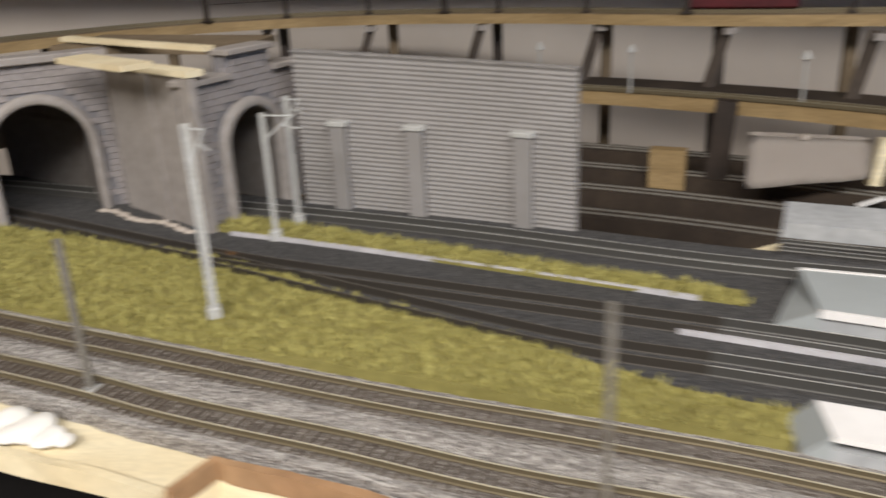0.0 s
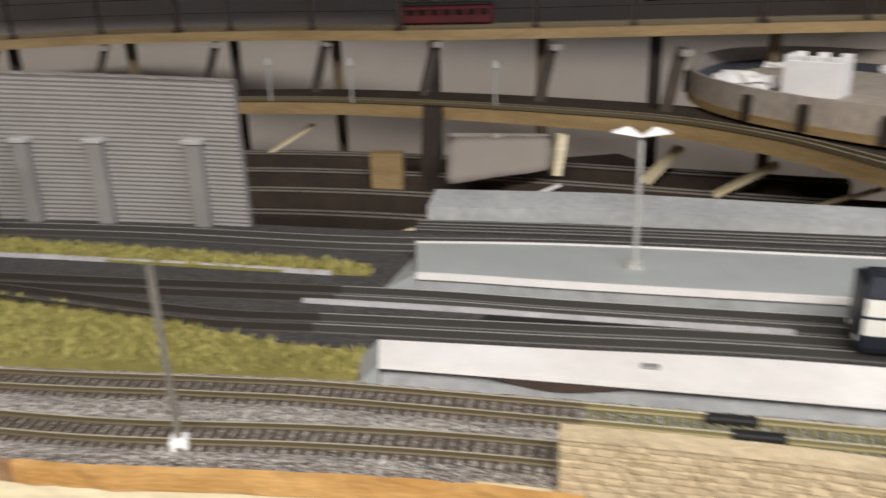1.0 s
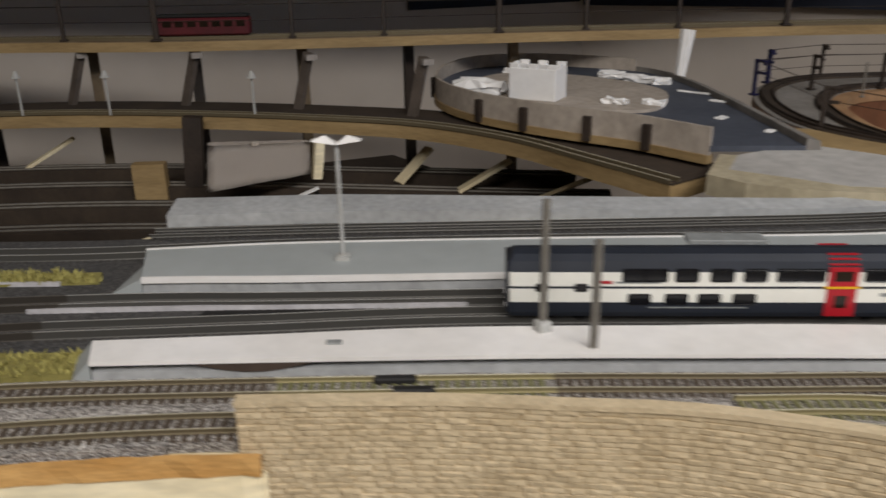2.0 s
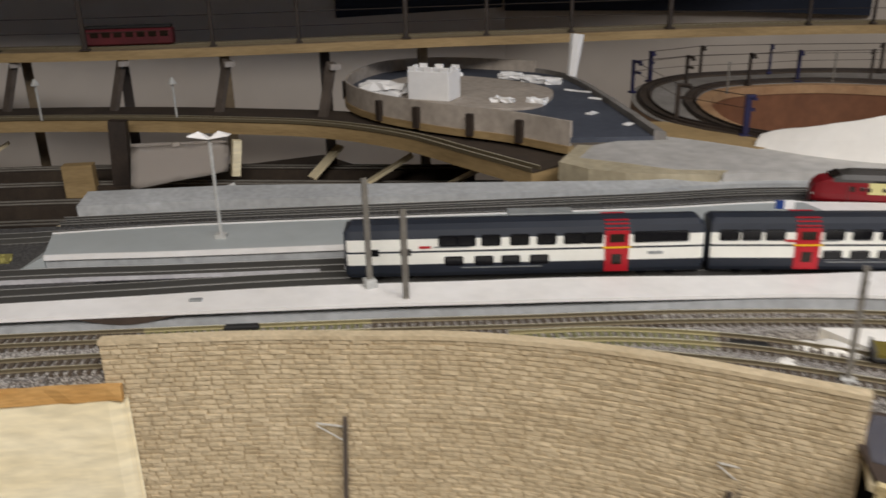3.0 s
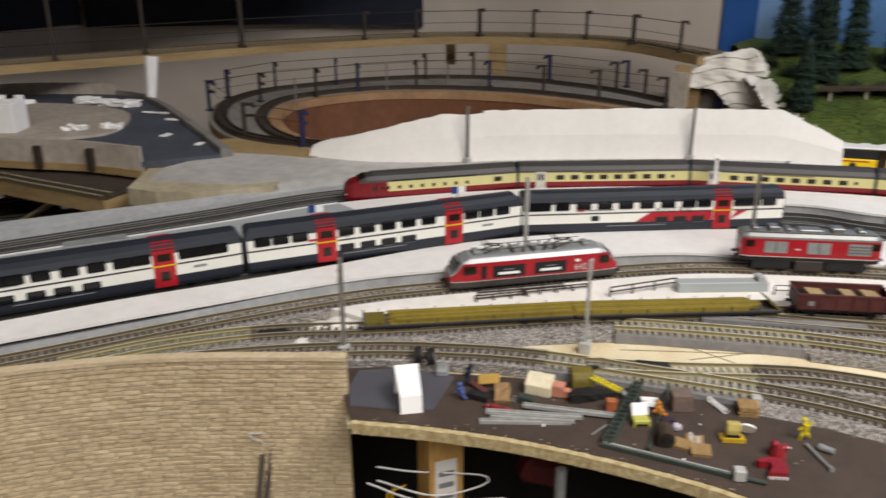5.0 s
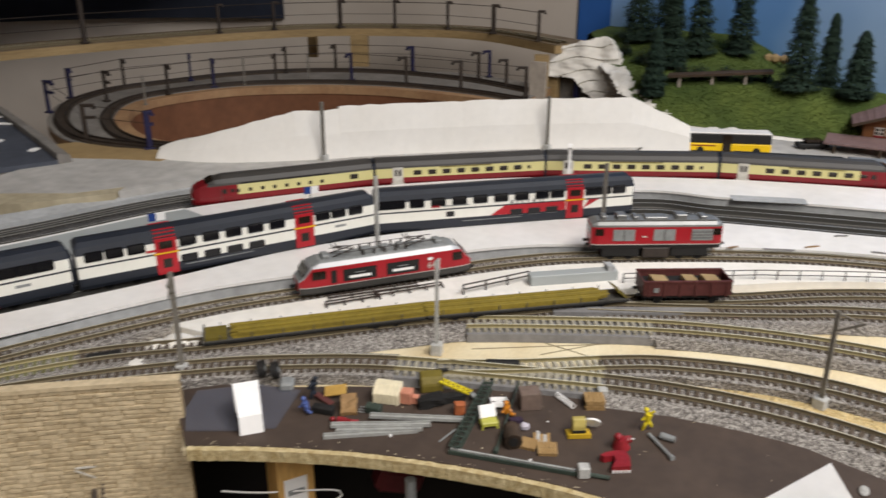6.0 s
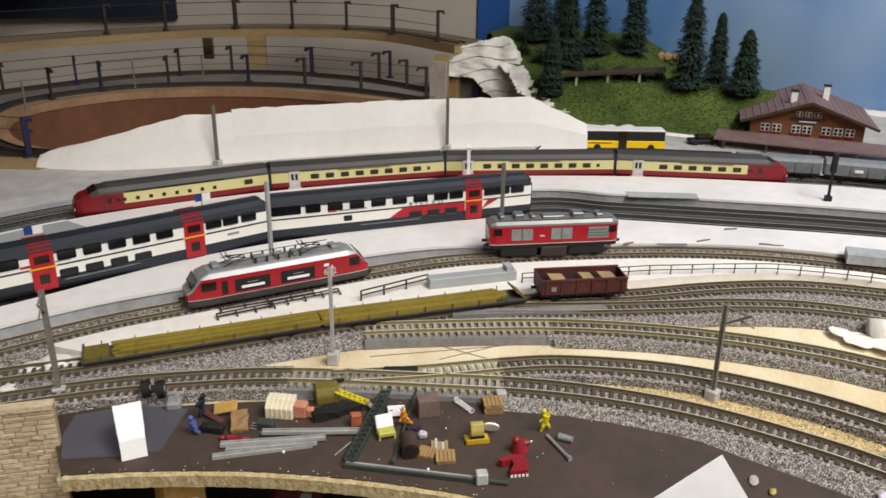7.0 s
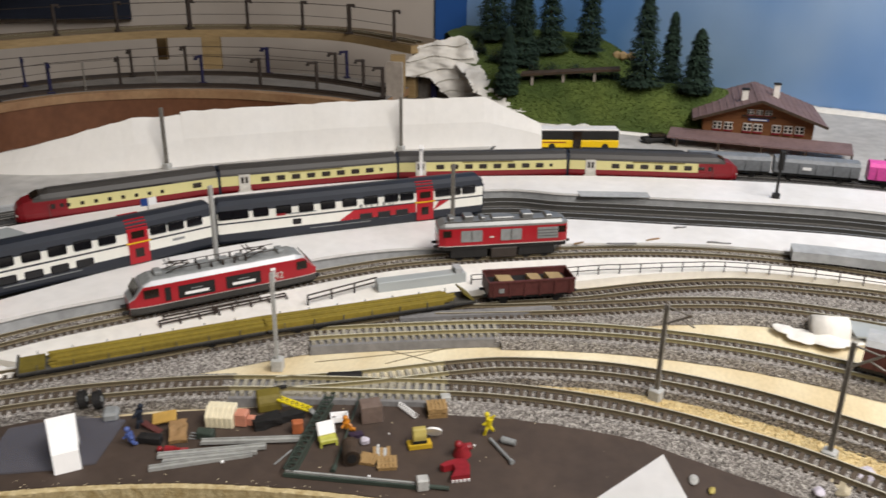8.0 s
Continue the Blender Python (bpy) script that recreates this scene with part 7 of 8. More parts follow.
house = thing("station_house", "brown wooden chalet station with mauve tiled roof", "house", pose(1.062, -0.311, 0.0040, 0, 0, 6))
part("wall", B(0, 0.075, -0.0465, 0.0465, 0, 0.0235), M_CHALET, house, "brown timber wall")
bm = bmesh.new()
g0, g1 = [bm.verts.new((0.0, y, z)) for y, z in ((-0.0465, 0.0235), (0.0465, 0.0235), (0, 0.0385))], [bm.verts.new((0.075, y, z)) for y, z in ((-0.0465, 0.0235), (0.0465, 0.0235), (0, 0.0385))]
bm.faces.new(g0), bm.faces.new(g1)
for i in range(3):
    bm.faces.new((g0[i], g0[(i + 1) % 3], g1[(i + 1) % 3], g1[i]))
part("gable", bm, M_CHALET, house, "brown timber gable")
for s in (-1, 1):
    bm = bmesh.new()
    q = [(-0.011, 0, 0.0420), (0.086, 0, 0.0420), (0.086, s * 0.0560, 0.0225), (-0.011, s * 0.0560, 0.0225)]
    vs = [bm.verts.new(v) for v in q] + [bm.verts.new((a, b, c - 0.0016)) for a, b, c in q]
    for f in ((0, 1, 2, 3), (4, 5, 6, 7), (0, 1, 5, 4), (1, 2, 6, 5), (2, 3, 7, 6), (3, 0, 4, 7)):
        bm.faces.new([vs[i] for i in f])
    rf = part("roof", bm, M_ROOFT, house, "mauve-brown tiled roof slope")
    for k in range(9):
        f = (k + 0.5) / 9.5
        part("tile_course", beam(bmesh.new(), (-0.0112, s * 0.0560 * f, 0.0421 - 0.0195 * f), (0.0862, s * 0.0560 * f, 0.0421 - 0.0195 * f), 0.0012, 0.0006), M_ROOFT, rf)
    part("barge_board", beam(bmesh.new(), (-0.0115, 0, 0.0410), (-0.0115, s * 0.0560, 0.0215), 0.0010, 0.0022), M_BARK, house)
for y, x, zt in ((0.013, 0.012, 0.0465), (-0.016, 0.040, 0.0480)):
    c = part("chimney", B(x - 0.0026, x + 0.0026, y - 0.0026, y + 0.0026, 0.034, zt), M_WHITE, house, "white chimney")
    part("chimney_cap", B(x - 0.0032, x + 0.0032, y - 0.0032, y + 0.0032, zt, zt + 0.0012), M_UNDER, c)


def chalet_window(y, z0, w, h):
    wn = part("window", B(-0.0012, -0.0002, y - w / 2, y + w / 2, z0, z0 + h), M_WHITE, house, "white-framed window")
    for i in range(2):
        for j in range(2):
            yy, zz = y - w / 4 + i * w / 2, z0 + h * (0.27 + 0.46 * j)
            part("pane", B(-0.0016, -0.0010, yy - w * 0.17, yy + w * 0.17, zz - h * 0.17, zz + h * 0.17), M_GLASS, wn)
    part("flower_box", B(-0.0024, -0.0004, y - w / 2, y + w / 2, z0 - 0.0014, z0 - 0.0002), M_REDP, wn)


for y in (0.034, 0.0245, 0.0085, -0.0005, -0.016, -0.0255, -0.035):
    chalet_window(y, 0.0125, 0.0074, 0.0068)
for y in (0.0075, 0.0, -0.0075):
    chalet_window(y, 0.0272, 0.0056, 0.0044)
sg = part("name_board", B(-0.0014, -0.0002, -0.0085, 0.0085, 0.0218, 0.0240), M_BLUEP, house, "blue name board")
part("lettering_bar", B(-0.0017, -0.0012, -0.0070, 0.0070, 0.0224, 0.0234), M_PAPER, sg)
part("balcony", B(-0.0030, -0.0003, -0.014, 0.014, 0.0254, 0.0264), M_BARK, house)
can = thing("platform_canopy", "long mauve canopy roof in front of the station", "canopy", pose(1.02, -0.312, 0.0040))
bm = bmesh.new()
q = [(0.034, 0.074, 0.0112), (0.006, 0.074, 0.0086), (0.006, -0.076, 0.0086), (0.034, -0.076, 0.0112)]
vs = [bm.verts.new(v) for v in q] + [bm.verts.new((a, b, c - 0.0014)) for a, b, c in q]
for f in ((0, 1, 2, 3), (4, 5, 6, 7), (0, 1, 5, 4), (1, 2, 6, 5), (2, 3, 7, 6), (3, 0, 4, 7)):
    bm.faces.new([vs[i] for i in f])
part("roof", bm, M_ROOFT, can)
for y in (0.065, 0.03, -0.005, -0.04, -0.075, -0.1):
    part("post", B(0.006, 0.0075, y - 0.0008, y + 0.0008, 0, 0.0074), M_BARK, can)

bus = thing("post_bus", "yellow bus with black window band and white roof", "bus", pose(0.985, -0.166, 0.0040, 0, 0, -67))
part("body", B(-0.036, 0.036, -0.0078, 0.0078, 0.0022, 0.0090, bevel=0.0008), M_BUSY, bus, "yellow lower body")
part("window_band", B(-0.0355, 0.0355, -0.0077, 0.0077, 0.0090, 0.0168, bevel=0.0006), M_UNDER, bus, "black window band")
part("roof", B(-0.0355, 0.0355, -0.0074, 0.0074, 0.0168, 0.0182, bevel=0.0005), M_PLAT, bus, "white roof")
part("door", B(-0.004, 0.003, -0.0083, -0.0076, 0.0024, 0.0165), M_GLASS, bus)
for x in (-0.022, 0.024):
    bm = bmesh.new()
    for s in (-1, 1):
        rod(bm, (x, s * 0.0066, 0.0030), (x, s * 0.0080, 0.0030), 0.0030, n=14)
    part("wheel", bm, M_UNDER, bus)
part("side_bar", B(-0.030, -0.010, -0.0081, -0.0078, 0.0066, 0.0074), M_REDP, bus)
car = thing("parked_car", "small dark parked car on the forecourt", "car", pose(1.035, -0.228, 0.0040, 0, 0, -60))
part("body", B(-0.013, 0.013, -0.0055, 0.0055, 0.0014, 0.0050, bevel=0.0008), M_UNDER, car)
part("cabin", B(-0.007, 0.008, -0.0050, 0.0050, 0.0050, 0.0086, bevel=0.0014), M_GLASS, car)
for x in (-0.008, 0.008):
    bm = bmesh.new()
    for s in (-1, 1):
        rod(bm, (x, s * 0.0045, 0.0020), (x, s * 0.0057, 0.0020), 0.0020, n=12)
    part("wheel", bm, M_UNDER, car)


def lump(name, pts, r, material, label, category, flat=0.5, seed=0):
    """A row of rounded plaster lumps joined into one bank."""
    bm = bmesh.new()
    for x, y, s in pts:
        bmesh.ops.create_icosphere(bm, subdivisions=3, radius=r * s, matrix=Matrix.Translation((x, y, 0.003)) @ Matrix.Diagonal((1, 1, flat, 1)))
    for v in bm.verts:
        v.co += Vector(noise.noise_vector(v.co * 120)) * r * 0.18
        v.co.z = max(v.co.z, 0.0006)
    return tagged(part(name, bm, material, smooth=True), label, category, kind="structure")


lump("plaster_bank", [(1.045 + 0.004 * k, -0.125 - 0.016 * k, 1 + 0.3 * math.sin(k)) for k in range(9)] + [(1.049 + 0.004 * k, -0.133 - 0.016 * k, 0.8) for k in range(8)], 0.009, M_WHITE, "rough white plaster bank at the foot of the hill", "bank", 0.55)
bm = sweep([p for p in SKY if -0.75 < p.y < -0.2], [(-0.016, 0.0008), (-0.0005, 0.0008), (-0.0005, 0.0085), (-0.006, 0.0075), (-0.012, 0.004)], wob=0.0016)
tagged(part("plaster_bank", bm, M_WHITE, smooth=True), "low white plaster bank at the foot of the backdrop", "bank", kind="structure")
lump("plaster_patch", [(0.690, -0.338, 0.6), (0.686, -0.347, 0.85), (0.686, -0.357, 0.9), (0.690, -0.366, 0.8)], 0.010, M_WHITE, "white plaster patch beside the siding", "plaster", 0.07)
roll = thing("plaster_tunnel", "white plaster half-round tunnel piece beside the siding", "tunnel piece", pose(0.695, -0.358, 0.002, 0, 0, -78) @ Matrix.Scale(0.82, 4))
bm = bmesh.new()
n = 12
ra, rb = [bm.verts.new((-0.010, 0.0088 * math.cos(math.pi * i / n), 0.0112 * math.sin(math.pi * i / n))) for i in range(n + 1)], [bm.verts.new((0.010, 0.0088 * math.cos(math.pi * i / n), 0.0112 * math.sin(math.pi * i / n))) for i in range(n + 1)]
for i in range(n):
    bm.faces.new((ra[i], ra[i + 1], rb[i + 1], rb[i]))
bm.faces.new(ra), bm.faces.new(rb)
part("shell", bm, M_WHITE, roll, smooth=True)
part("sheet", B(0.012, 0.040, -0.011, 0.011, 0.004, 0.0052), M_PLATG, roll, "grey card sheet")
lump("plaster_patch", [(0.500, -0.016, 0.9), (0.507, -0.022, 1.1), (0.512, -0.029, 0.8), (0.484, -0.021, 0.7)], 0.0075, M_WHITE, "white plaster patch by the turnout", "plaster", 0.5)

# ---- loose things on the yard board ----
Y = 0.0022
card = thing("folded_card", "folded white card standing on the yard board", "card", pose(0.4758, -0.0950, Y, 0, 0, 48) @ Matrix.Diagonal((0.76, 0.60, 0.80, 1)))
bm = bmesh.new()
for pts in (((-0.009, -0.0075, 0.0), (-0.009, 0.0075, 0.0), (-0.0070, 0.0075, 0.0088), (-0.0070, -0.0075, 0.0088)), ((-0.0070, -0.0075, 0.0088), (-0.0070, 0.0075, 0.0088), (0.012, 0.0085, 0.0165), (0.012, -0.0085, 0.0165)), ((0.012, -0.0085, 0.0165), (0.012, 0.0085, 0.0165), (0.0125, 0.0085, 0.0), (0.0125, -0.0085, 0.0))):
    bm.faces.new([bm.verts.new(v) for v in pts])
bmesh.ops.remove_doubles(bm, verts=bm.verts, dist=1e-6)
bmesh.ops.solidify(bm, geom=bm.faces[:], thickness=0.0005)
part("card", bm, M_PAPER, card)
film = tagged(part("smoky_film", slab([(0.459, -0.077), (0.469, -0.094), (0.478, -0.106), (0.504, -0.097), (0.499, -0.078), (0.482, -0.060), (0.470, -0.066)], Y + 0.0004, Y + 0.0012), M_CLEAR), "smoky grey plastic film lying on the yard board", "film")
for x, y in ((0.5040, -0.0765), (0.5062, -0.0820)):
    w = thing("tyre", "black model tyre standing behind the card", "tyre", pose(x, y, Y + 0.0052, 80, 0, 35) @ Matrix.Scale(0.72, 4), "tyres")
    bm = bmesh.new()
    rod(bm, (0, 0, -0.002), (0, 0, 0.002), 0.0052, n=18)
    part("tread", bm, M_UNDER, w)
    part("hub", rod(bmesh.new(), (0, 0, -0.0023), (0, 0, 0.0023), 0.0018, n=10), M_GREY, w)
tagged(part("grey_hopper", boxm(pose(0.504, -0.090, Y, 0, 0, 35), 0.007, 0.006, 0.004, bevel=0.001), M_GREY), "small grey hopper lying on the yard board", "hopper")


def spot(x, y, turn=0.0, z=Y, tilt=0.0, roll=0.0):
    """A pose on the yard board: x along the board, y towards the tracks."""
    return pose(x, y, z, tilt, roll, -67 + turn)


def figure(x, y, m, turn, label, stance):
    bm = bmesh.new()
    J = {"stand": ((0, 0, 4.6), (0.4, -0.6, 8.2), (1.0, -1.0, 10.0), (-1.0, 0, 0), (1.1, 0.3, 0), (-2.6, -2.2, 6.4), (-2.2, -2.6, 7.6)),
         "sit": ((0, 0, 1.4), (-0.6, -0.2, 4.8), (-0.9, -0.6, 6.6), (2.6, -0.8, 0.6), (2.4, -2.2, 1.8), (-2.6, -1.0, 2.6), (1.2, -1.6, 3.0)),
         "lie": ((0, 0, 1.0), (-3.6, 0, 1.1), (-5.6, 0, 1.2), (4.6, 0.6, 0.7), (4.4, -0.8, 0.7), (-1.0, 1.8, 0.7), (-0.8, -1.8, 0.7)),
         "dance": ((0, 0, 4.0), (0.3, 0, 7.0), (-0.8, 0, 8.8), (-1.6, -0.6, 0), (1.8, 0.4, 1.2), (2.2, -0.4, 8.6), (-2.2, -0.6, 4.4))}[stance]
    hip, neck, head, f0, f1, h0, h1 = (Vector(v) * 0.001 for v in J)
    for s, foot in ((-1, f0), (1, f1)):
        knee = (hip + foot) / 2 + Vector((0.0002 * s, -0.0006, 0.0003))
        rod(bm, hip, knee, 0.00085, 0.0007, 7)
        rod(bm, knee, foot, 0.0007, 0.0006, 7)
    rod(bm, hip, neck, 0.0012, 0.0015, 8)
    for hand in (h0, h1):
        rod(bm, neck - Vector((0, 0, 0.0004)), hand, 0.0006, 0.0005, 6)
    bmesh.ops.create_icosphere(bm, subdivisions=2, radius=0.0011, matrix=Matrix.Translation(head))
    ob = tagged(part("figurine", bm, m), label, "figurine", "figurines")
    ob.matrix_basis = spot(x, y, turn)


figure(0.5031, -0.1048, M_BELLOW, 30, "small dark blue plastic figurine bending over the loose parts", "stand")
figure(0.4936, -0.1090, M_FIGB, -10, "small blue plastic figurine sitting on the board", "sit")
figure(0.4957, -0.1272, M_REDP, 0, "small red plastic figurine lying beside the girders", "lie")
figure(0.5319, -0.1803, M_ORNG, 20, "small orange plastic figurine crouching on the board", "sit")
figure(0.5511, -0.2314, M_LEMON, 0, "small bright yellow plastic figurine with raised arm", "dance")


def solid(section, length, bevel=0.0):
    """A prism: a section of (y, z) in mm, drawn out along x."""
    bm = bmesh.new()
    ends = [[bm.verts.new((x, y * 0.001, z * 0.001)) for y, z in section] for x in (-length / 2, length / 2)]
    n = len(section)
    for i in range(n):
        bm.faces.new((ends[0][i], ends[0][(i + 1) % n], ends[1][(i + 1) % n], ends[1][i]))
    bm.faces.new(ends[0])
    bm.faces.new(ends[1][::-1])
    if bevel:
        bmesh.ops.bevel(bm, geom=bm.edges[:], offset=bevel, segments=1, affect="EDGES")
    return bm


def lumpy(bm, amount, freq, seed):
    bmesh.ops.subdivide_edges(bm, edges=bm.edges[:], cuts=2, use_grid_fill=True)
    for v in bm.verts:
        v.co += Vector(noise.noise_vector(v.co * freq + Vector((seed, 0, 0)))) * amount
    return bm


def one(name, m, bm, material, label, category):
    t = thing(name, label, category, m)
    part("body", bm, material, t)
    return t


one("dark_case", spot(0.4968, -0.1151, -8), lumpy(B(-0.0046, 0.0046, -0.0018, 0.0018, 0, 0.0034, bevel=0.0005), 0.0003, 400, 1), M_UNDER, "black case lying on the yard board", "case")
one("plank_piece", spot(0.5038, -0.1100, -25, Y + 0.0006, 12, 14), lumpy(B(-0.0044, 0.0044, -0.0012, 0.0012, 0, 0.0010), 0.0003, 500, 2), M_WAG, "reddish brown plank piece leaning on the loose parts", "plank")
one("crate_lid", spot(0.5091, -0.1120, 8, Y + 0.0026, 22, -8), B(-0.0046, 0.0046, -0.0026, 0.0026, 0, 0.0010, bevel=0.0002), M_OCHL, "ochre crate lid tilted on the loose parts", "lid")
one("bark_piece", spot(0.5040, -0.1222, 14, Y, 0, 4), lumpy(solid(((-5, 0), (-5, 1.6), (-1, 3.8), (4.5, 4.6), (5, 0)), 0.0062), 0.0007, 380, 3), M_TAN, "tan bark piece lying among the loose parts", "bark")
cr = one("cream_crate", spot(0.5178, -0.1322, -6), solid(((-3.6, 0), (-3.6, 4.6), (-0.8, 7.6), (3.8, 7.6), (3.8, 0)), 0.0112, 0.0003), M_CRATE, "cream ribbed crate with salmon coloured blocks", "crate")
for k in range(6):
    part("slat", solid(((-3.9, 0.2), (-3.9, 4.7), (-0.9, 7.9), (3.0, 7.9), (3.0, 7.5), (-0.8, 7.5), (-3.5, 4.6), (-3.5, 0.2)), 0.0007), M_CRATE, cr).matrix_basis = Matrix.Translation((-0.0049 + k * 0.00196, 0, 0))
part("salmon_block", B(0.0058, 0.0106, -0.0024, 0.0026, 0.0002, 0.0058, bevel=0.0004), M_SALM, cr, "salmon coloured block")
part("salmon_block", B(0.0106, 0.0134, -0.0014, 0.0016, 0.0002, 0.0038, bevel=0.0004), M_SALM, cr, "salmon coloured block")
ol = one("olive_box", spot(0.5345, -0.1432, 16), solid(((-3.8, 0), (-3.8, 3.8), (-2.2, 6.6), (3.4, 7.4), (3.8, 0)), 0.0096, 0.0006), M_OLIVE, "olive box with slanted top", "box")
part("dark_bar", B(0.0020, 0.0078, 0.0026, 0.0040, 0.0060, 0.0072, bevel=0.0002), M_UNDER, ol, "black bar on the rear edge")


def lattice(name, a, b, w, h, steps, material, label, category, group=""):
    """A light lattice girder between two points."""
    t = thing(name, label, category, group=group)
    a, b = Vector(a), Vector(b)
    d = (b - a).normalized()
    nrm = Vector((-d.y, d.x, 0)).normalized() * w / 2
    up = Vector((0, 0, h))
    for s in (-1, 1):
        for u in ((Vector((0, 0, 0)), up) if h > 0.002 else (up,)):
            part("chord", beam(bmesh.new(), a + nrm * s + u, b + nrm * s + u, 0.0006, 0.0006), material, t)
    L = (b - a).length
    for k in range(steps + 1):
        p, q = a + d * (L * k / steps), a + d * (L * min(steps, k + 1) / steps)
        part("rung", beam(bmesh.new(), p - nrm + up, p + nrm + up, 0.0006, 0.0005), material, t)
        if k < steps:
            part("brace", beam(bmesh.new(), p - nrm + up, q + nrm + up, 0.0004, 0.0004), material, t)
    return t


yl = lattice("yellow_boom", (0.5350, -0.1478, Y + 0.0045), (0.5362, -0.1612, Y + 0.0020), 0.0030, 0.0006, 6, M_LEMON, "yellow lattice boom leaning off the olive box", "boom")
part("pulley", rod(bmesh.new(), (0.5350, -0.1625, Y + 0.0016), (0.5362, -0.1632, Y + 0.0024), 0.0019, n=14), M_GREY, yl)
bm = bmesh.new()
beam(bm, (0.5194, -0.1457, Y + 0.0018), (0.5270, -0.1530, Y + 0.0022), 0.0055, 0.0036)
one("black_bag", Matrix(), lumpy(bm, 0.0006, 420, 5), M_UNDER, "black bag lying on the yard board", "bag")
bm = bmesh.new()
beam(bm, (0.5276, -0.1530, Y + 0.0018), (0.5344, -0.1589, Y + 0.0014), 0.0042, 0.0028)
one("black_strap", Matrix(), lumpy(bm, 0.0005, 420, 6), M_UNDER, "black strap lying behind the clay block", "strap")
cd = one("grey_cradle", spot(0.5072, -0.1325, -12), solid(((-1.8, 0), (-1.8, 3.0), (0.4, 4.2), (1.8, 3.4), (1.8, 0)), 0.0064, 0.0003), M_GREEND, "dark grey machine cab lying on the board", "machine cab")
for k in range(3):
    part("grille_bar", B(-0.0062, -0.0034, -0.0022 + k * 0.0012, -0.0018 + k * 0.0012, 0.0002 + k * 0.0004, 0.0006 + k * 0.0004), M_GREY, cd)
one("clay_block", spot(0.5240, -0.1628, 10), lumpy(B(-0.0021, 0.0021, -0.0017, 0.0017, 0, 0.0050, bevel=0.0003), 0.0003, 500, 8), M_CLAY, "small orange-brown clay block on the board", "block")
for k, (x0, y0, x1, y1) in enumerate(((0.4828, -0.1258, 0.5046, -0.1549), (0.4882, -0.1276, 0.5062, -0.1560), (0.4896, -0.1242, 0.5100, -0.1575), (0.5025, -0.1338, 0.5188, -0.1674))):
    g = thing("grey_girder", "pale grey plastic girder section lying on the board", "girder", group="girders")
    d = Vector((x1 - x0, y1 - y0, 0)).normalized()
    nn = Vector((-d.y, d.x, 0)) * 0.0011
    a, b = Vector((x0, y0, Y + 0.0005 + 0.0003 * k)), Vector((x1, y1, Y + 0.0005 + 0.0003 * k))
    part("web", beam(bmesh.new(), a, b, 0.0022, 0.0004), M_GIRD, g)
    for s in (-1, 1):
        part("flange", beam(bmesh.new(), a + nn * s + Vector((0, 0, 0.0003)), b + nn * s + Vector((0, 0, 0.0003)), 0.0004, 0.0013), M_GIRD, g)
lattice("lattice_mast", (0.4995, -0.1738, Y + 0.0005), (0.5530, -0.1628, Y + 0.0005), 0.0036, 0.0024, 16, M_GREEND, "dark green lattice mast section lying on the board", "lattice mast", "gantry parts")
for (x0, y0, x1, y1), bx, by, lab in (((0.4990, -0.1722, 0.5135, -0.2296), 0.5110, -0.2205, "long dark gantry beam lying on the board"), ((0.5490, -0.1560, 0.5718, -0.2166), 0.5640, -0.2085, "long dark gantry beam at the rear of the board")):
    g = thing("gantry_beam", lab, "gantry beam", group="gantry parts")
    q = Vector((bx, by, 0))
    for o, mt in ((-0.0009, M_GREEND), (0.0009, M_GIRD)):
        part("chord", beam(bmesh.new(), (x0 + o, y0, Y + 0.0009), (bx + o, by, Y + 0.0009), 0.0008, 0.0014), mt, g)
    part("spigot", rod(bmesh.new(), (bx, by, Y + 0.0010), (x1, y1, Y + 0.0010), 0.0008, n=8), M_GREEND, g)
    part("clear_block", boxm(spot(bx, by, 8), 0.0042, 0.0040, 0.0046, bevel=0.0004), M_MASTW, g, "pale translucent block")
tagged(part("thin_rod", rod(bmesh.new(), (0.5026, -0.1657, Y + 0.0004), (0.5119, -0.1673, Y + 0.0009), 0.0003, n=6), M_GREY), "thin grey rod lying beside the lattice mast", "rod")
tagged(part("green_rod", rod(rod(bmesh.new(), (0.5073, -0.1873, Y + 0.0006), (0.5545, -0.1748, Y + 0.0030), 0.00045, n=8), (0.5068, -0.1874, Y + 0.0006), (0.5098, -0.1866, Y + 0.0007), 0.0010, n=8), M_GREEND), "thin green rod with thick tip lying on the board", "rod")
ch = thing("toy_armchair", "lime and white plastic seat lying on the board", "armchair", spot(0.5222, -0.1768, 18))
part("seat", B(-0.0034, 0.0034, -0.0028, 0.0026, 0.0010, 0.0030, bevel=0.0004), M_LIME, ch, "lime green seat")
part("backrest", boxm(pose(0, 0.0010, 0.0030, -28, 0, 4), 0.0068, 0.0009, 0.0052, bevel=0.0003), M_PAPER, ch, "white backrest")
for x in (-0.0030, 0.0030):
    for y in (-0.0025, 0.0023):
        part("leg", B(x - 0.0004, x + 0.0004, y - 0.0004, y + 0.0004, 0, 0.0012), M_LIME, ch)
tr = thing("clear_tray", "clear plastic tray with pale rim", "tray", spot(0.5372, -0.1738, 8, Y, -14))
part("base", B(-0.0032, 0.0032, -0.0034, 0.0034, 0, 0.0006, bevel=0.0002), M_GREY, tr)
for s in (-1, 1):
    part("side", B(s * 0.0032 - 0.0003, s * 0.0032 + 0.0003, -0.0034, 0.0034, 0.0004, 0.0024, bevel=0.0001), M_PAPER, tr)
    part("side", B(-0.0035, 0.0035, s * 0.0034 - 0.0003, s * 0.0034 + 0.0003, 0.0004, 0.0024, bevel=0.0001), M_PAPER, tr)
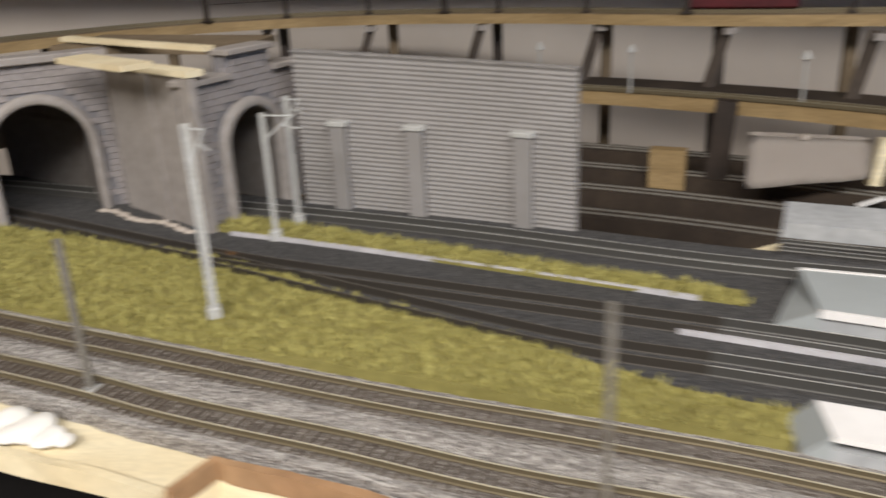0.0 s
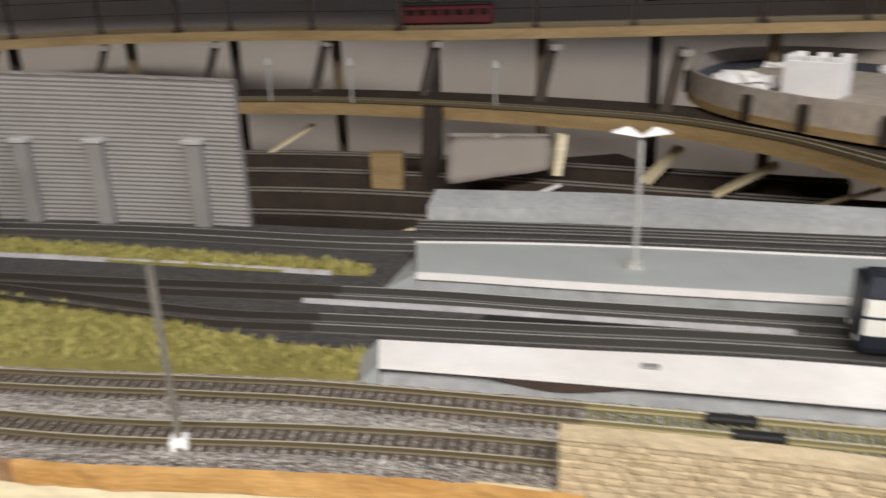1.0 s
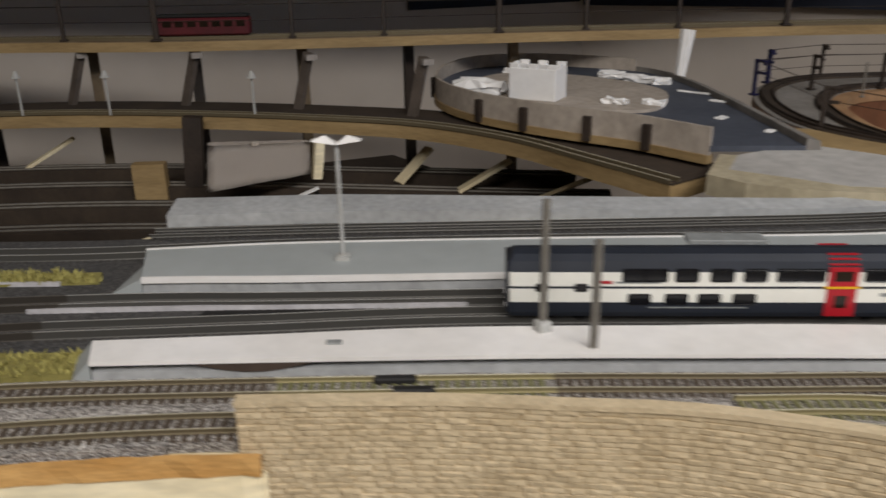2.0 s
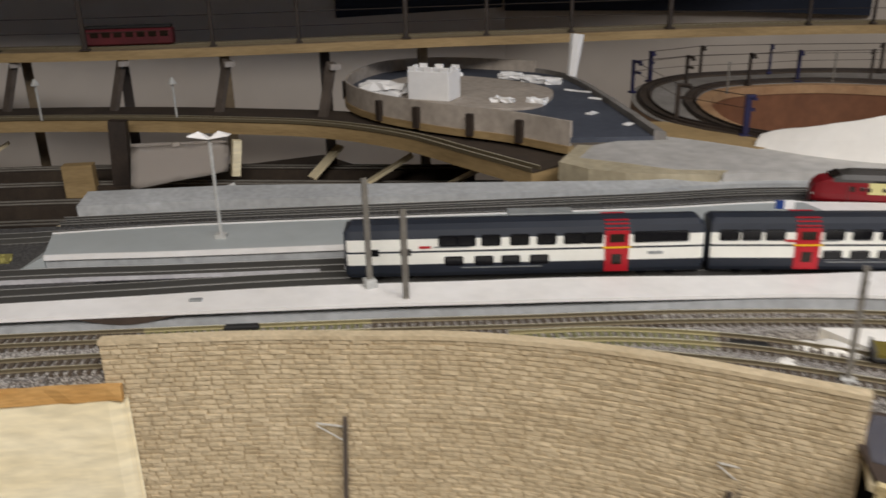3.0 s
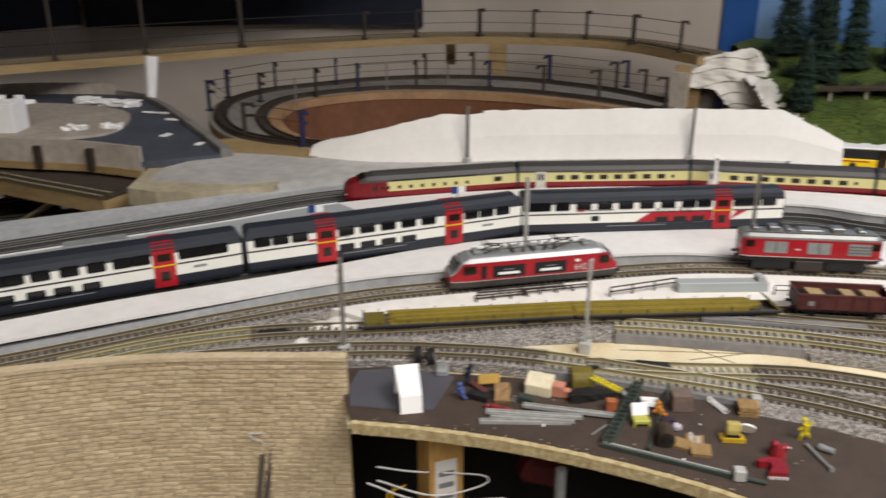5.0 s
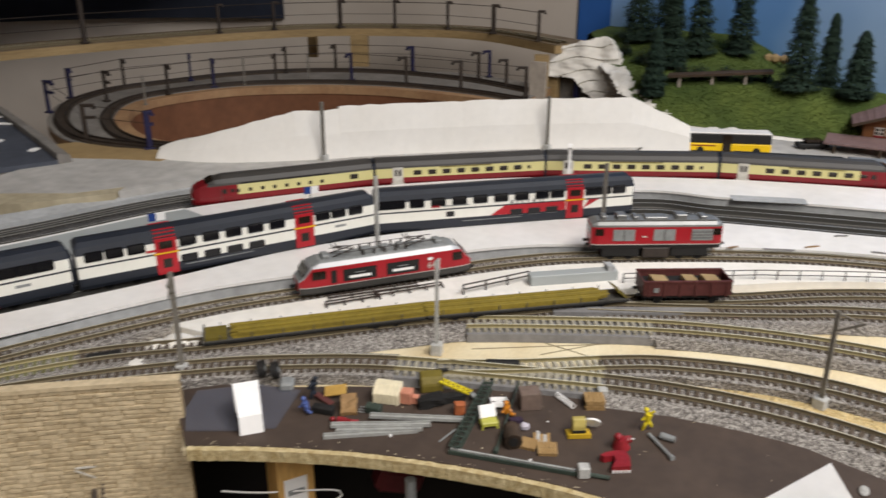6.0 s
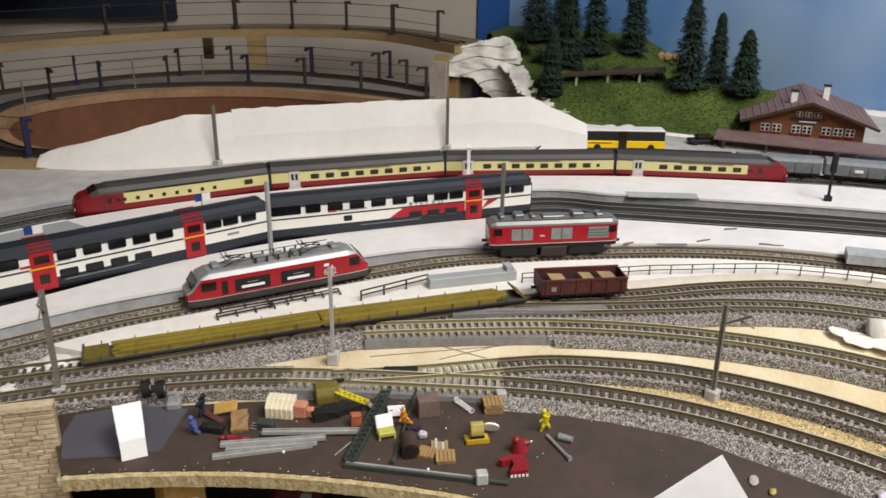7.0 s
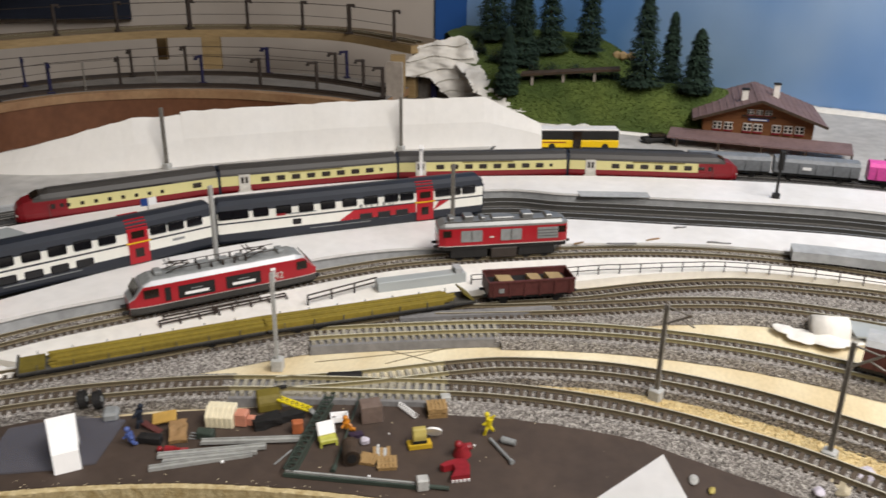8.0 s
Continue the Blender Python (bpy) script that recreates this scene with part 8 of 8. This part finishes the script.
part("insert", B(-0.0014, 0.0014, -0.0014, 0.0014, 0.0006, 0.0016), M_PAPER, tr)
one("purple_scrap", spot(0.5296, -0.1850, 20), lumpy(B(-0.0026, 0.0026, -0.0014, 0.0014, 0, 0.0016), 0.0006, 480, 11), M_PURP, "dark purple plastic scrap on the board", "scrap")
one("pale_knob", spot(0.5268, -0.1902, 0), lumpy(B(-0.0017, 0.0017, -0.0015, 0.0015, 0, 0.0030, bevel=0.0008), 0.0004, 480, 12), M_PALEL, "pale lavender plastic knob on the board", "knob")
t = one("carton", spot(0.5428, -0.1848, 14), lumpy(B(-0.0042, 0.0042, -0.0036, 0.0036, 0, 0.0078, bevel=0.0003), 0.0002, 300, 13), M_TAUPE, "taupe cardboard carton on the yard board", "carton")
sp = thing("coil_spring", "small bright coil spring lying on the board", "spring")
c = bpy.data.curves.new("coil", "CURVE")
c.dimensions, c.bevel_depth, c.bevel_resolution = "3D", 0.00022, 1
sl = c.splines.new("POLY")
sl.points.add(83)
a, b = Vector((0.5551, -0.1919, Y + 0.0014)), Vector((0.5496, -0.2017, Y + 0.0014))
d = (b - a).normalized()
nn = Vector((-d.y, d.x, 0))
for k in range(84):
    p = a.lerp(b, k / 83) + nn * 0.0010 * math.cos(k * 0.62) + Vector((0, 0, 0.0010 * math.sin(k * 0.62)))
    sl.points[k].co = (*p, 1)
c.materials.append(M_PAPER)
co = new("coil", c)
co.parent = sp


def pallet(x, y, turn, levels, label, tilt=0, size=0.72, broken=False):
    t = thing("pallet", label, "pallet", spot(x, y, turn, Y, tilt) @ Matrix.Scale(size, 4), "pallets")
    for l in range(levels):
        for k in range(3):
            part("bearer", B(-0.0048, 0.0048, -0.0044 + k * 0.0040, -0.0034 + k * 0.0040, 0.0030 * l, 0.0016 + 0.0030 * l), M_PALLET, t)
        for k in range(5):
            lift = random.uniform(0, 0.0009) if broken else 0
            part("board", B(-0.0052 + k * 0.0021, -0.0034 + k * 0.0021, -0.0048 + random.uniform(0, 0.0006), 0.0052 - random.uniform(0, 0.002 if broken else 0.0004), 0.0016 + 0.0030 * l + lift, 0.0024 + 0.0030 * l + lift), M_MASTW if broken and k % 2 else M_PALLET, t)
    return t


pallet(0.5178, -0.1962, -14, 1, "pale wooden pallet lying on the board", 4, 0.62)
pallet(0.5182, -0.2036, 4, 1, "pale wooden pallet beside the barrel", 5, 0.70)
pallet(0.5228, -0.1992, 2, 1, "pale wooden pallet with broken whitish boards", 16, 0.62, True)
pallet(0.5565, -0.2078, 6, 2, "stack of pale wooden pallets", 0, 0.78)
br = thing("barrel", "dark brown barrel lying on its side", "barrel", pose(0.5165, -0.1898, Y + 0.0034, 0, 90, 32) @ Matrix.Scale(0.76, 4))
bm = bmesh.new()
for z0, z1, r0, r1 in ((-0.006, -0.002, 0.0040, 0.0045), (-0.002, 0.002, 0.0045, 0.0045), (0.002, 0.006, 0.0045, 0.0040)):
    rod(bm, (0, 0, z0), (0, 0, z1), r0, r1, 16)
part("shell", bm, M_BARK, br)
for zz in (-0.0056, 0.0056):
    part("hoop", rod(bmesh.new(), (0, 0, zz - 0.0004), (0, 0, zz + 0.0004), 0.0043, n=16), M_BARK, br)
part("lid", rod(bmesh.new(), (0, 0, -0.00625), (0, 0, -0.0060), 0.0024, n=14), M_UNDER, br)
vb = one("yellow_machine", spot(0.5342, -0.2095, 10), B(-0.0046, 0.0046, -0.0024, 0.0024, 0, 0.0012, bevel=0.0003), M_MACH, "small yellow machine with pale hood", "machine")
part("hood", solid(((-1.8, 1.2), (-1.8, 4.4), (-0.6, 7.4), (1.8, 7.4), (2.0, 1.2)), 0.0052, 0.0004), M_MACHL, vb, "pale olive hood")
part("blade", B(-0.0044, 0.0044, -0.0032, -0.0024, 0.0002, 0.0020), M_MACH, vb)
part("band", B(-0.0027, 0.0027, -0.0020, -0.0017, 0.0018, 0.0030), M_UNDER, vb)
tagged(part("white_disc", rod(bmesh.new(), (0.5398, -0.2130, Y + 0.0030), (0.5404, -0.2128, Y + 0.0034), 0.0033, n=24), M_PAPER), "white plastic disc leaning on the yellow machine", "disc").rotation_euler = (0, 0, 0)
rm = thing("red_pump", "dark red plastic funnel with a ball on top", "funnel", spot(0.5345, -0.2262) @ Matrix.Scale(0.85, 4))
part("cone", rod(bmesh.new(), (0.0004, 0, 0), (0, 0, 0.0046), 0.0042, 0.0026, 14), M_REDP, rm)
bm = bmesh.new()
bmesh.ops.create_icosphere(bm, subdivisions=2, radius=0.0019, matrix=Matrix.Translation((-0.0012, -0.0004, 0.0056)))
part("ball", bm, M_REDP, rm, smooth=True)
part("spout", rod(bmesh.new(), (0.001, 0.001, 0.0030), (0.0048, 0.0016, 0.0036), 0.0019, 0.0016, 10), M_REDP, rm)
rf = thing("red_bucket", "red plastic claw bucket lying on the board", "bucket", spot(0.5235, -0.2288) @ Matrix.Scale(0.82, 4))
part("shell", slab([(-0.0075, 0.0018), (-0.0048, 0.0042), (0.0000, 0.0062), (0.0042, 0.0062), (0.0056, 0.0010), (0.0054, -0.0052), (-0.0028, -0.0066), (-0.0008, -0.0012), (-0.0016, 0.0020), (-0.0058, 0.0004)], 0.0002, 0.0034), M_REDP, rf)
for k in range(5):
    part("tooth", boxm(pose(-0.0020 + k * 0.0017, -0.0066 + k * 0.0003, 0.0002), 0.0010, 0.0007, 0.0012), M_PAPER, rf, "pale worn tooth")
tagged(part("grey_rod", rod(rod(bmesh.new(), (0.5471, -0.2335, Y + 0.0008), (0.5362, -0.2456, Y + 0.0008), 0.0007, n=10), (0.5370, -0.2447, Y + 0.0009), (0.5360, -0.2458, Y + 0.0009), 0.0010, n=10), M_GREY), "thin grey rod lying on the board", "rod")
tagged(part("grey_capsule", rod(bmesh.new(), (0.5477, -0.2379, Y + 0.0014), (0.5475, -0.2434, Y + 0.0014), 0.0014, 0.0012, 12), M_GREY), "small grey capsule lying on the board", "capsule")
for x, y, r in ((0.5095, -0.2005, 0.0006), (0.5275, -0.1955, 0.0005), (0.5360, -0.1960, 0.0004), (0.5415, -0.2290, 0.0005), (0.4965, -0.1475, 0.0007), (0.5155, -0.1560, 0.0005)):
    bm = bmesh.new()
    bmesh.ops.create_icosphere(bm, subdivisions=1, radius=r, matrix=Matrix.Translation((x, y, Y + r * 0.7)))
    tagged(part("chip", bm, M_PAPER), "small pale chip lying on the board", "chip", "chips")
pap = thing("paper_sheet", "white paper sheet lying over the board corner", "paper", pose(0, 0, 0))
bm = bmesh.new()
vs = [bm.verts.new(v) for v in ((0.5605, -0.2965, 0.0045), (0.500, -0.2640, 0.0034), (0.455, -0.300, 0.0030), (0.500, -0.3265, 0.0040))]
bm.faces.new(vs)
bmesh.ops.solidify(bm, geom=bm.faces[:], thickness=0.0004)
part("sheet", bm, M_PAPER, pap)
for k, (x, y, r, mt, lab) in enumerate(((0.5512, -0.3085, 0.0022, M_MASTW, "crumpled scrap of clear white film beside the paper"), (0.5478, -0.3150, 0.0018, M_MACHL, "pale lime plastic scrap beside the paper"), (0.5660, -0.3570, 0.0050, M_TANB, "pale rough stone at the edge of the ballast"), (0.5755, -0.3660, 0.0046, M_PALEL, "pale rough stone at the edge of the ballast"), (0.5610, -0.3500, 0.0026, M_PALEL, "small pale stone at the edge of the ballast"))):
    bm = bmesh.new()
    bmesh.ops.create_icosphere(bm, subdivisions=2, radius=r, matrix=Matrix.Translation((x, y, Y + r * 0.35)) @ Matrix.Diagonal((1.2, 0.8, 0.5, 1)))
    tagged(part("scrap" if k < 2 else "rock", lumpy_plain(bm, r * 0.35, 260), mt), lab, "scrap" if k < 2 else "rock")
verts, faces = [], []
for _ in range(170):
    f = random.random()
    e = EDGE[int(f * (len(EDGE) - 1) * 0.75)]
    x, y = (e.x + random.uniform(0, 0.07) ** 2.2, e.y + random.uniform(-0.006, 0.006)) if random.random() < 0.7 else (random.uniform(0.50, 0.565), random.uniform(-0.33, -0.10))
    s, k = random.uniform(0.00012, 0.00032), len(verts)
    verts += [(x - s, y, Y + 0.0001), (x + s, y - s, Y + 0.0001), (x, y + s, Y + 0.0001), (x, y, Y + s)]
    faces += [(k, k + 1, k + 3), (k + 1, k + 2, k + 3), (k + 2, k, k + 3)]
me = bpy.data.meshes.new("crumbs")
me.from_pydata(verts, [], faces)
me.materials.append(M_CREAM)
tagged(new("crumbs", me), "pale chipboard crumbs on the yard board", "crumbs", kind="stuff")

# ---- under the yard board ----
post = thing("support_post", "pale pine post under the yard board", "post", pose(0.4955, -0.0955, 0, 0, 0, -32))
part("post", B(-0.0080, 0.0080, -0.009, 0.009, -0.40, -0.0045, bevel=0.0006), M_POST, post)
part("label", B(-0.0055, 0.0045, -0.0095, -0.0091, -0.062, -0.030), M_PAPER, post, "white paper label with grey marks")
for k in range(4):
    part("label_bar", B(-0.004, 0.003, -0.0098, -0.0095, -0.056 + k * 0.006, -0.0535 + k * 0.006), M_GREY, post)
for lab, mt, pts in (("thin white wire looping under the board", M_PAPER, [(0.471, -0.0793, -0.0331), (0.481, -0.0927, -0.0354), (0.4993, -0.1161, -0.0372), (0.4995, -0.1163, -0.0425), (0.4814, -0.1029, -0.0434), (0.471, -0.0794, -0.0403)]),
                     ("thin white wire sagging under the board", M_PAPER, [(0.468, -0.076, -0.0415), (0.478, -0.096, -0.0470), (0.490, -0.114, -0.0455), (0.503, -0.126, -0.0470)]),
                     ("thin yellow wire looping under the board", M_YEL, [(0.4753, -0.085, -0.0440), (0.4740, -0.086, -0.0500), (0.4800, -0.098, -0.0530), (0.4900, -0.111, -0.0500), (0.500, -0.118, -0.0520)]),
                     ("thin yellow wire curled under the board", M_YEL, [(0.479, -0.089, -0.0430), (0.4725, -0.083, -0.0480), (0.4775, -0.090, -0.0550), (0.488, -0.104, -0.0560)]),
                     ("thin red wire under the board", M_REDP, [(0.476, -0.089, -0.0520), (0.482, -0.100, -0.0510), (0.492, -0.112, -0.0525)])):
    c = spl(pts, 0.003)
    bm = bmesh.new()
    for a, b in zip(c, c[1:]):
        rod(bm, a, b, 0.00042, n=5)
    tagged(part("wire", bm, mt), lab, "wire", "wires under the board")
rb = thing("red_housing", "dark red rounded housing in the shade under the board", "housing", pose(0.5285, -0.1292, -0.045, 0, 20, -40) @ Matrix.Scale(0.5, 4))
part("shell", B(-0.022, 0.022, -0.012, 0.012, -0.012, 0.014, bevel=0.005), M_DKRED, rb)
tagged(part("grey_bolt", rod(bmesh.new(), (0.494, -0.158, -0.060), (0.494, -0.158, -0.012), 0.0022, n=10), M_GREY), "grey bolt hanging under the board", "bolt")
for x0, y0, h in ((0.3265, 0.0530, -3), (0.4370, -0.0375, -9)):
    t = thing("low_mast", "brown catenary mast of the lower line before the wall", "mast", pose(x0, y0, -0.0800, 0, h, 160), "low masts")
    part("post", B(-0.0009, 0.0009, -0.0011, 0.0011, -0.15, 0.066), M_STRUT, t)
    if x0 > 0.4:
        part("post", B(0.0026, 0.0044, -0.0009, 0.0009, -0.15, 0.052), M_STRUT, t)
    part("bracket", beam(beam(bmesh.new(), (0, 0, 0.062), (0.011, 0, 0.064), 0.0006, 0.0006), (0.001, 0, 0.056), (0.011, 0, 0.063), 0.0005, 0.0005), M_DOORG, t)

lump("plaster_patch", [(-0.024, 0.184, 1), (-0.014, 0.179, 1.1), (-0.007, 0.175, 0.8), (-0.019, 0.177, 0.8), (-0.001, 0.173, 0.5)], 0.0065, M_WHITE, "white plaster lump at the board edge", "plaster", 0.35)
# Dark lens-shaped strip: the shadow under the platform's overhanging edge, modelled in brown.
GAP = [p for p in ofs(sN, 0.0004) if 0.241 < p.x < 0.285]
bm = bmesh.new()
rings = []
for k, p in enumerate(GAP):
    drop = 0.0004 + 0.0034 * math.sin(math.pi * k / (len(GAP) - 1))
    rings.append([bm.verts.new((p.x, p.y, 0.0102)), bm.verts.new((p.x, p.y, 0.0102 - drop)), bm.verts.new((p.x + 0.0008, p.y + 0.002, 0.0102 - drop)), bm.verts.new((p.x + 0.0008, p.y + 0.002, 0.0102))])
for r0, r1 in zip(rings, rings[1:]):
    for i in range(4):
        bm.faces.new((r0[i], r0[(i + 1) % 4], r1[(i + 1) % 4], r1[i]))
bm.faces.new(rings[0]), bm.faces.new(rings[-1][::-1])
part("shadow_gap", bm, M_BROWN, pn, "dark brown board showing under the lifted platform edge")
tagged(part("grey_plate", boxm(pose(0.2916, 0.1337, 0.0118, 0, 0, -24), 0.0055, 0.0028, 0.0009, bevel=0.0002), M_GREY), "small grey plate lying on the white platform", "plate")

tagged(part("grey_kerb_strip", beam(bmesh.new(), (0.6224, -0.1615, 0.0045), (0.6600, -0.2290, 0.0045), 0.0065, 0.0050), M_STRIP), "grey roadbed offcut lying between the sidings", "roadbed offcut")
tagged(part("rusty_offcut", boxm(pose(0.6635, -0.2440, 0.002, 4, 0, -64), 0.022, 0.006, 0.003, bevel=0.0006), M_WAG), "rusty brown track offcut lying on the baseboard", "offcut")
spots = []
FK = [p for p in T_D if -0.45 < p.y < -0.225]
KA, KB = ofs(FK, 0.0064), [p + n * (0.0075 + 0.0150 * min(1, (-0.22 - p.y) / 0.06)) for p, _, n in frames(FK)]
tagged(part("flock_bed", ribbon(KA, KB, 0.0002, (0.0016, 0.0010)), M_SAWD), "pale golden sawdust spread between two tracks", "flock", kind="structure")
while len(spots) < 12000:
    k = random.randrange(len(FK))
    q = KA[k].lerp(KB[k], random.uniform(0.0, 1.06)) + Vector((random.uniform(-0.003, 0.003), random.uniform(-0.003, 0.003), 0))
    spots.append((q.x, q.y, 0.0010))
tufts("golden_flock", spots, 0.0005, M_SAWD, "golden sawdust flock strewn between two tracks", 2.2)

for k, (x, y, a, L) in enumerate(((0.741, -0.212, 20, 0.012), (0.757, -0.246, -60, 0.018), (0.772, -0.262, -40, 0.010), (0.782, -0.300, -75, 0.014), (0.748, -0.222, -30, 0.008), (0.800, -0.275, -50, 0.009))):
    bm = lumpy(boxm(pose(x, y, 0.0090, 0, 3, a), L, 0.0009, 0.0007), 0.0005, 300, k)
    tagged(part("plaster_shred", bm, M_STRIP if k % 2 else M_TAN), "thin torn grey-brown shred lying on the white platform", "shred", "platform shreds")

# ---- stones of the retaining wall ----
random.seed(5)
WL = sum((b - a).length for a, b in zip(WALL, WALL[1:]))
COURSE = 0.00215
shapes = []
for k in range(8):
    me = bpy.data.meshes.new("stone")
    bm = box(bmesh.new(), -0.5, 0.5, -0.5, 0.5, -0.5, 0.5)
    for v in bm.verts:
        if v.co.y < 0:
            v.co.x *= random.uniform(0.88, 0.98)
            v.co.z *= random.uniform(0.62, 0.88)
            v.co.y *= random.uniform(0.6, 1.2)
    bm.to_mesh(me)
    bm.free()
    me.materials.append(M_SAND)
    shapes.append(me)
rest, count = bmesh.new(), 0
rv, rf_ = [], []
for c in range(75):
    zc = 0.0174 - c * COURSE
    s = 0.0
    while s < WL - 0.0005:
        L = random.uniform(0.0036, 0.0085) * (0.6 if s == 0 and c % 2 else 1)
        L = WL - s if WL - s < L + 0.003 else L
        m = place(WALL, s + L / 2, zc) @ Matrix.Translation((0, random.uniform(-0.0003, 0.0002), 0)) @ Matrix.Diagonal((L * 0.97, 0.0013, COURSE * random.uniform(0.88, 0.97), 1))
        if c < 16 and s > WL * 0.42 and count < 300:
            share("stone", random.choice(shapes), wall, m)
            count += 1
        else:
            k = len(rv)
            me = random.choice(shapes)
            rv += [tuple(m @ v.co) for v in me.vertices]
            rf_ += [tuple(k + i for i in p.vertices) for p in me.polygons]
        s += L
me = bpy.data.meshes.new("stone_courses")
me.from_pydata(rv, [], rf_)
me.materials.append(M_SAND)
ob = new("stone_courses", me)
ob.parent = wall
tagged(ob, kind="stuff")
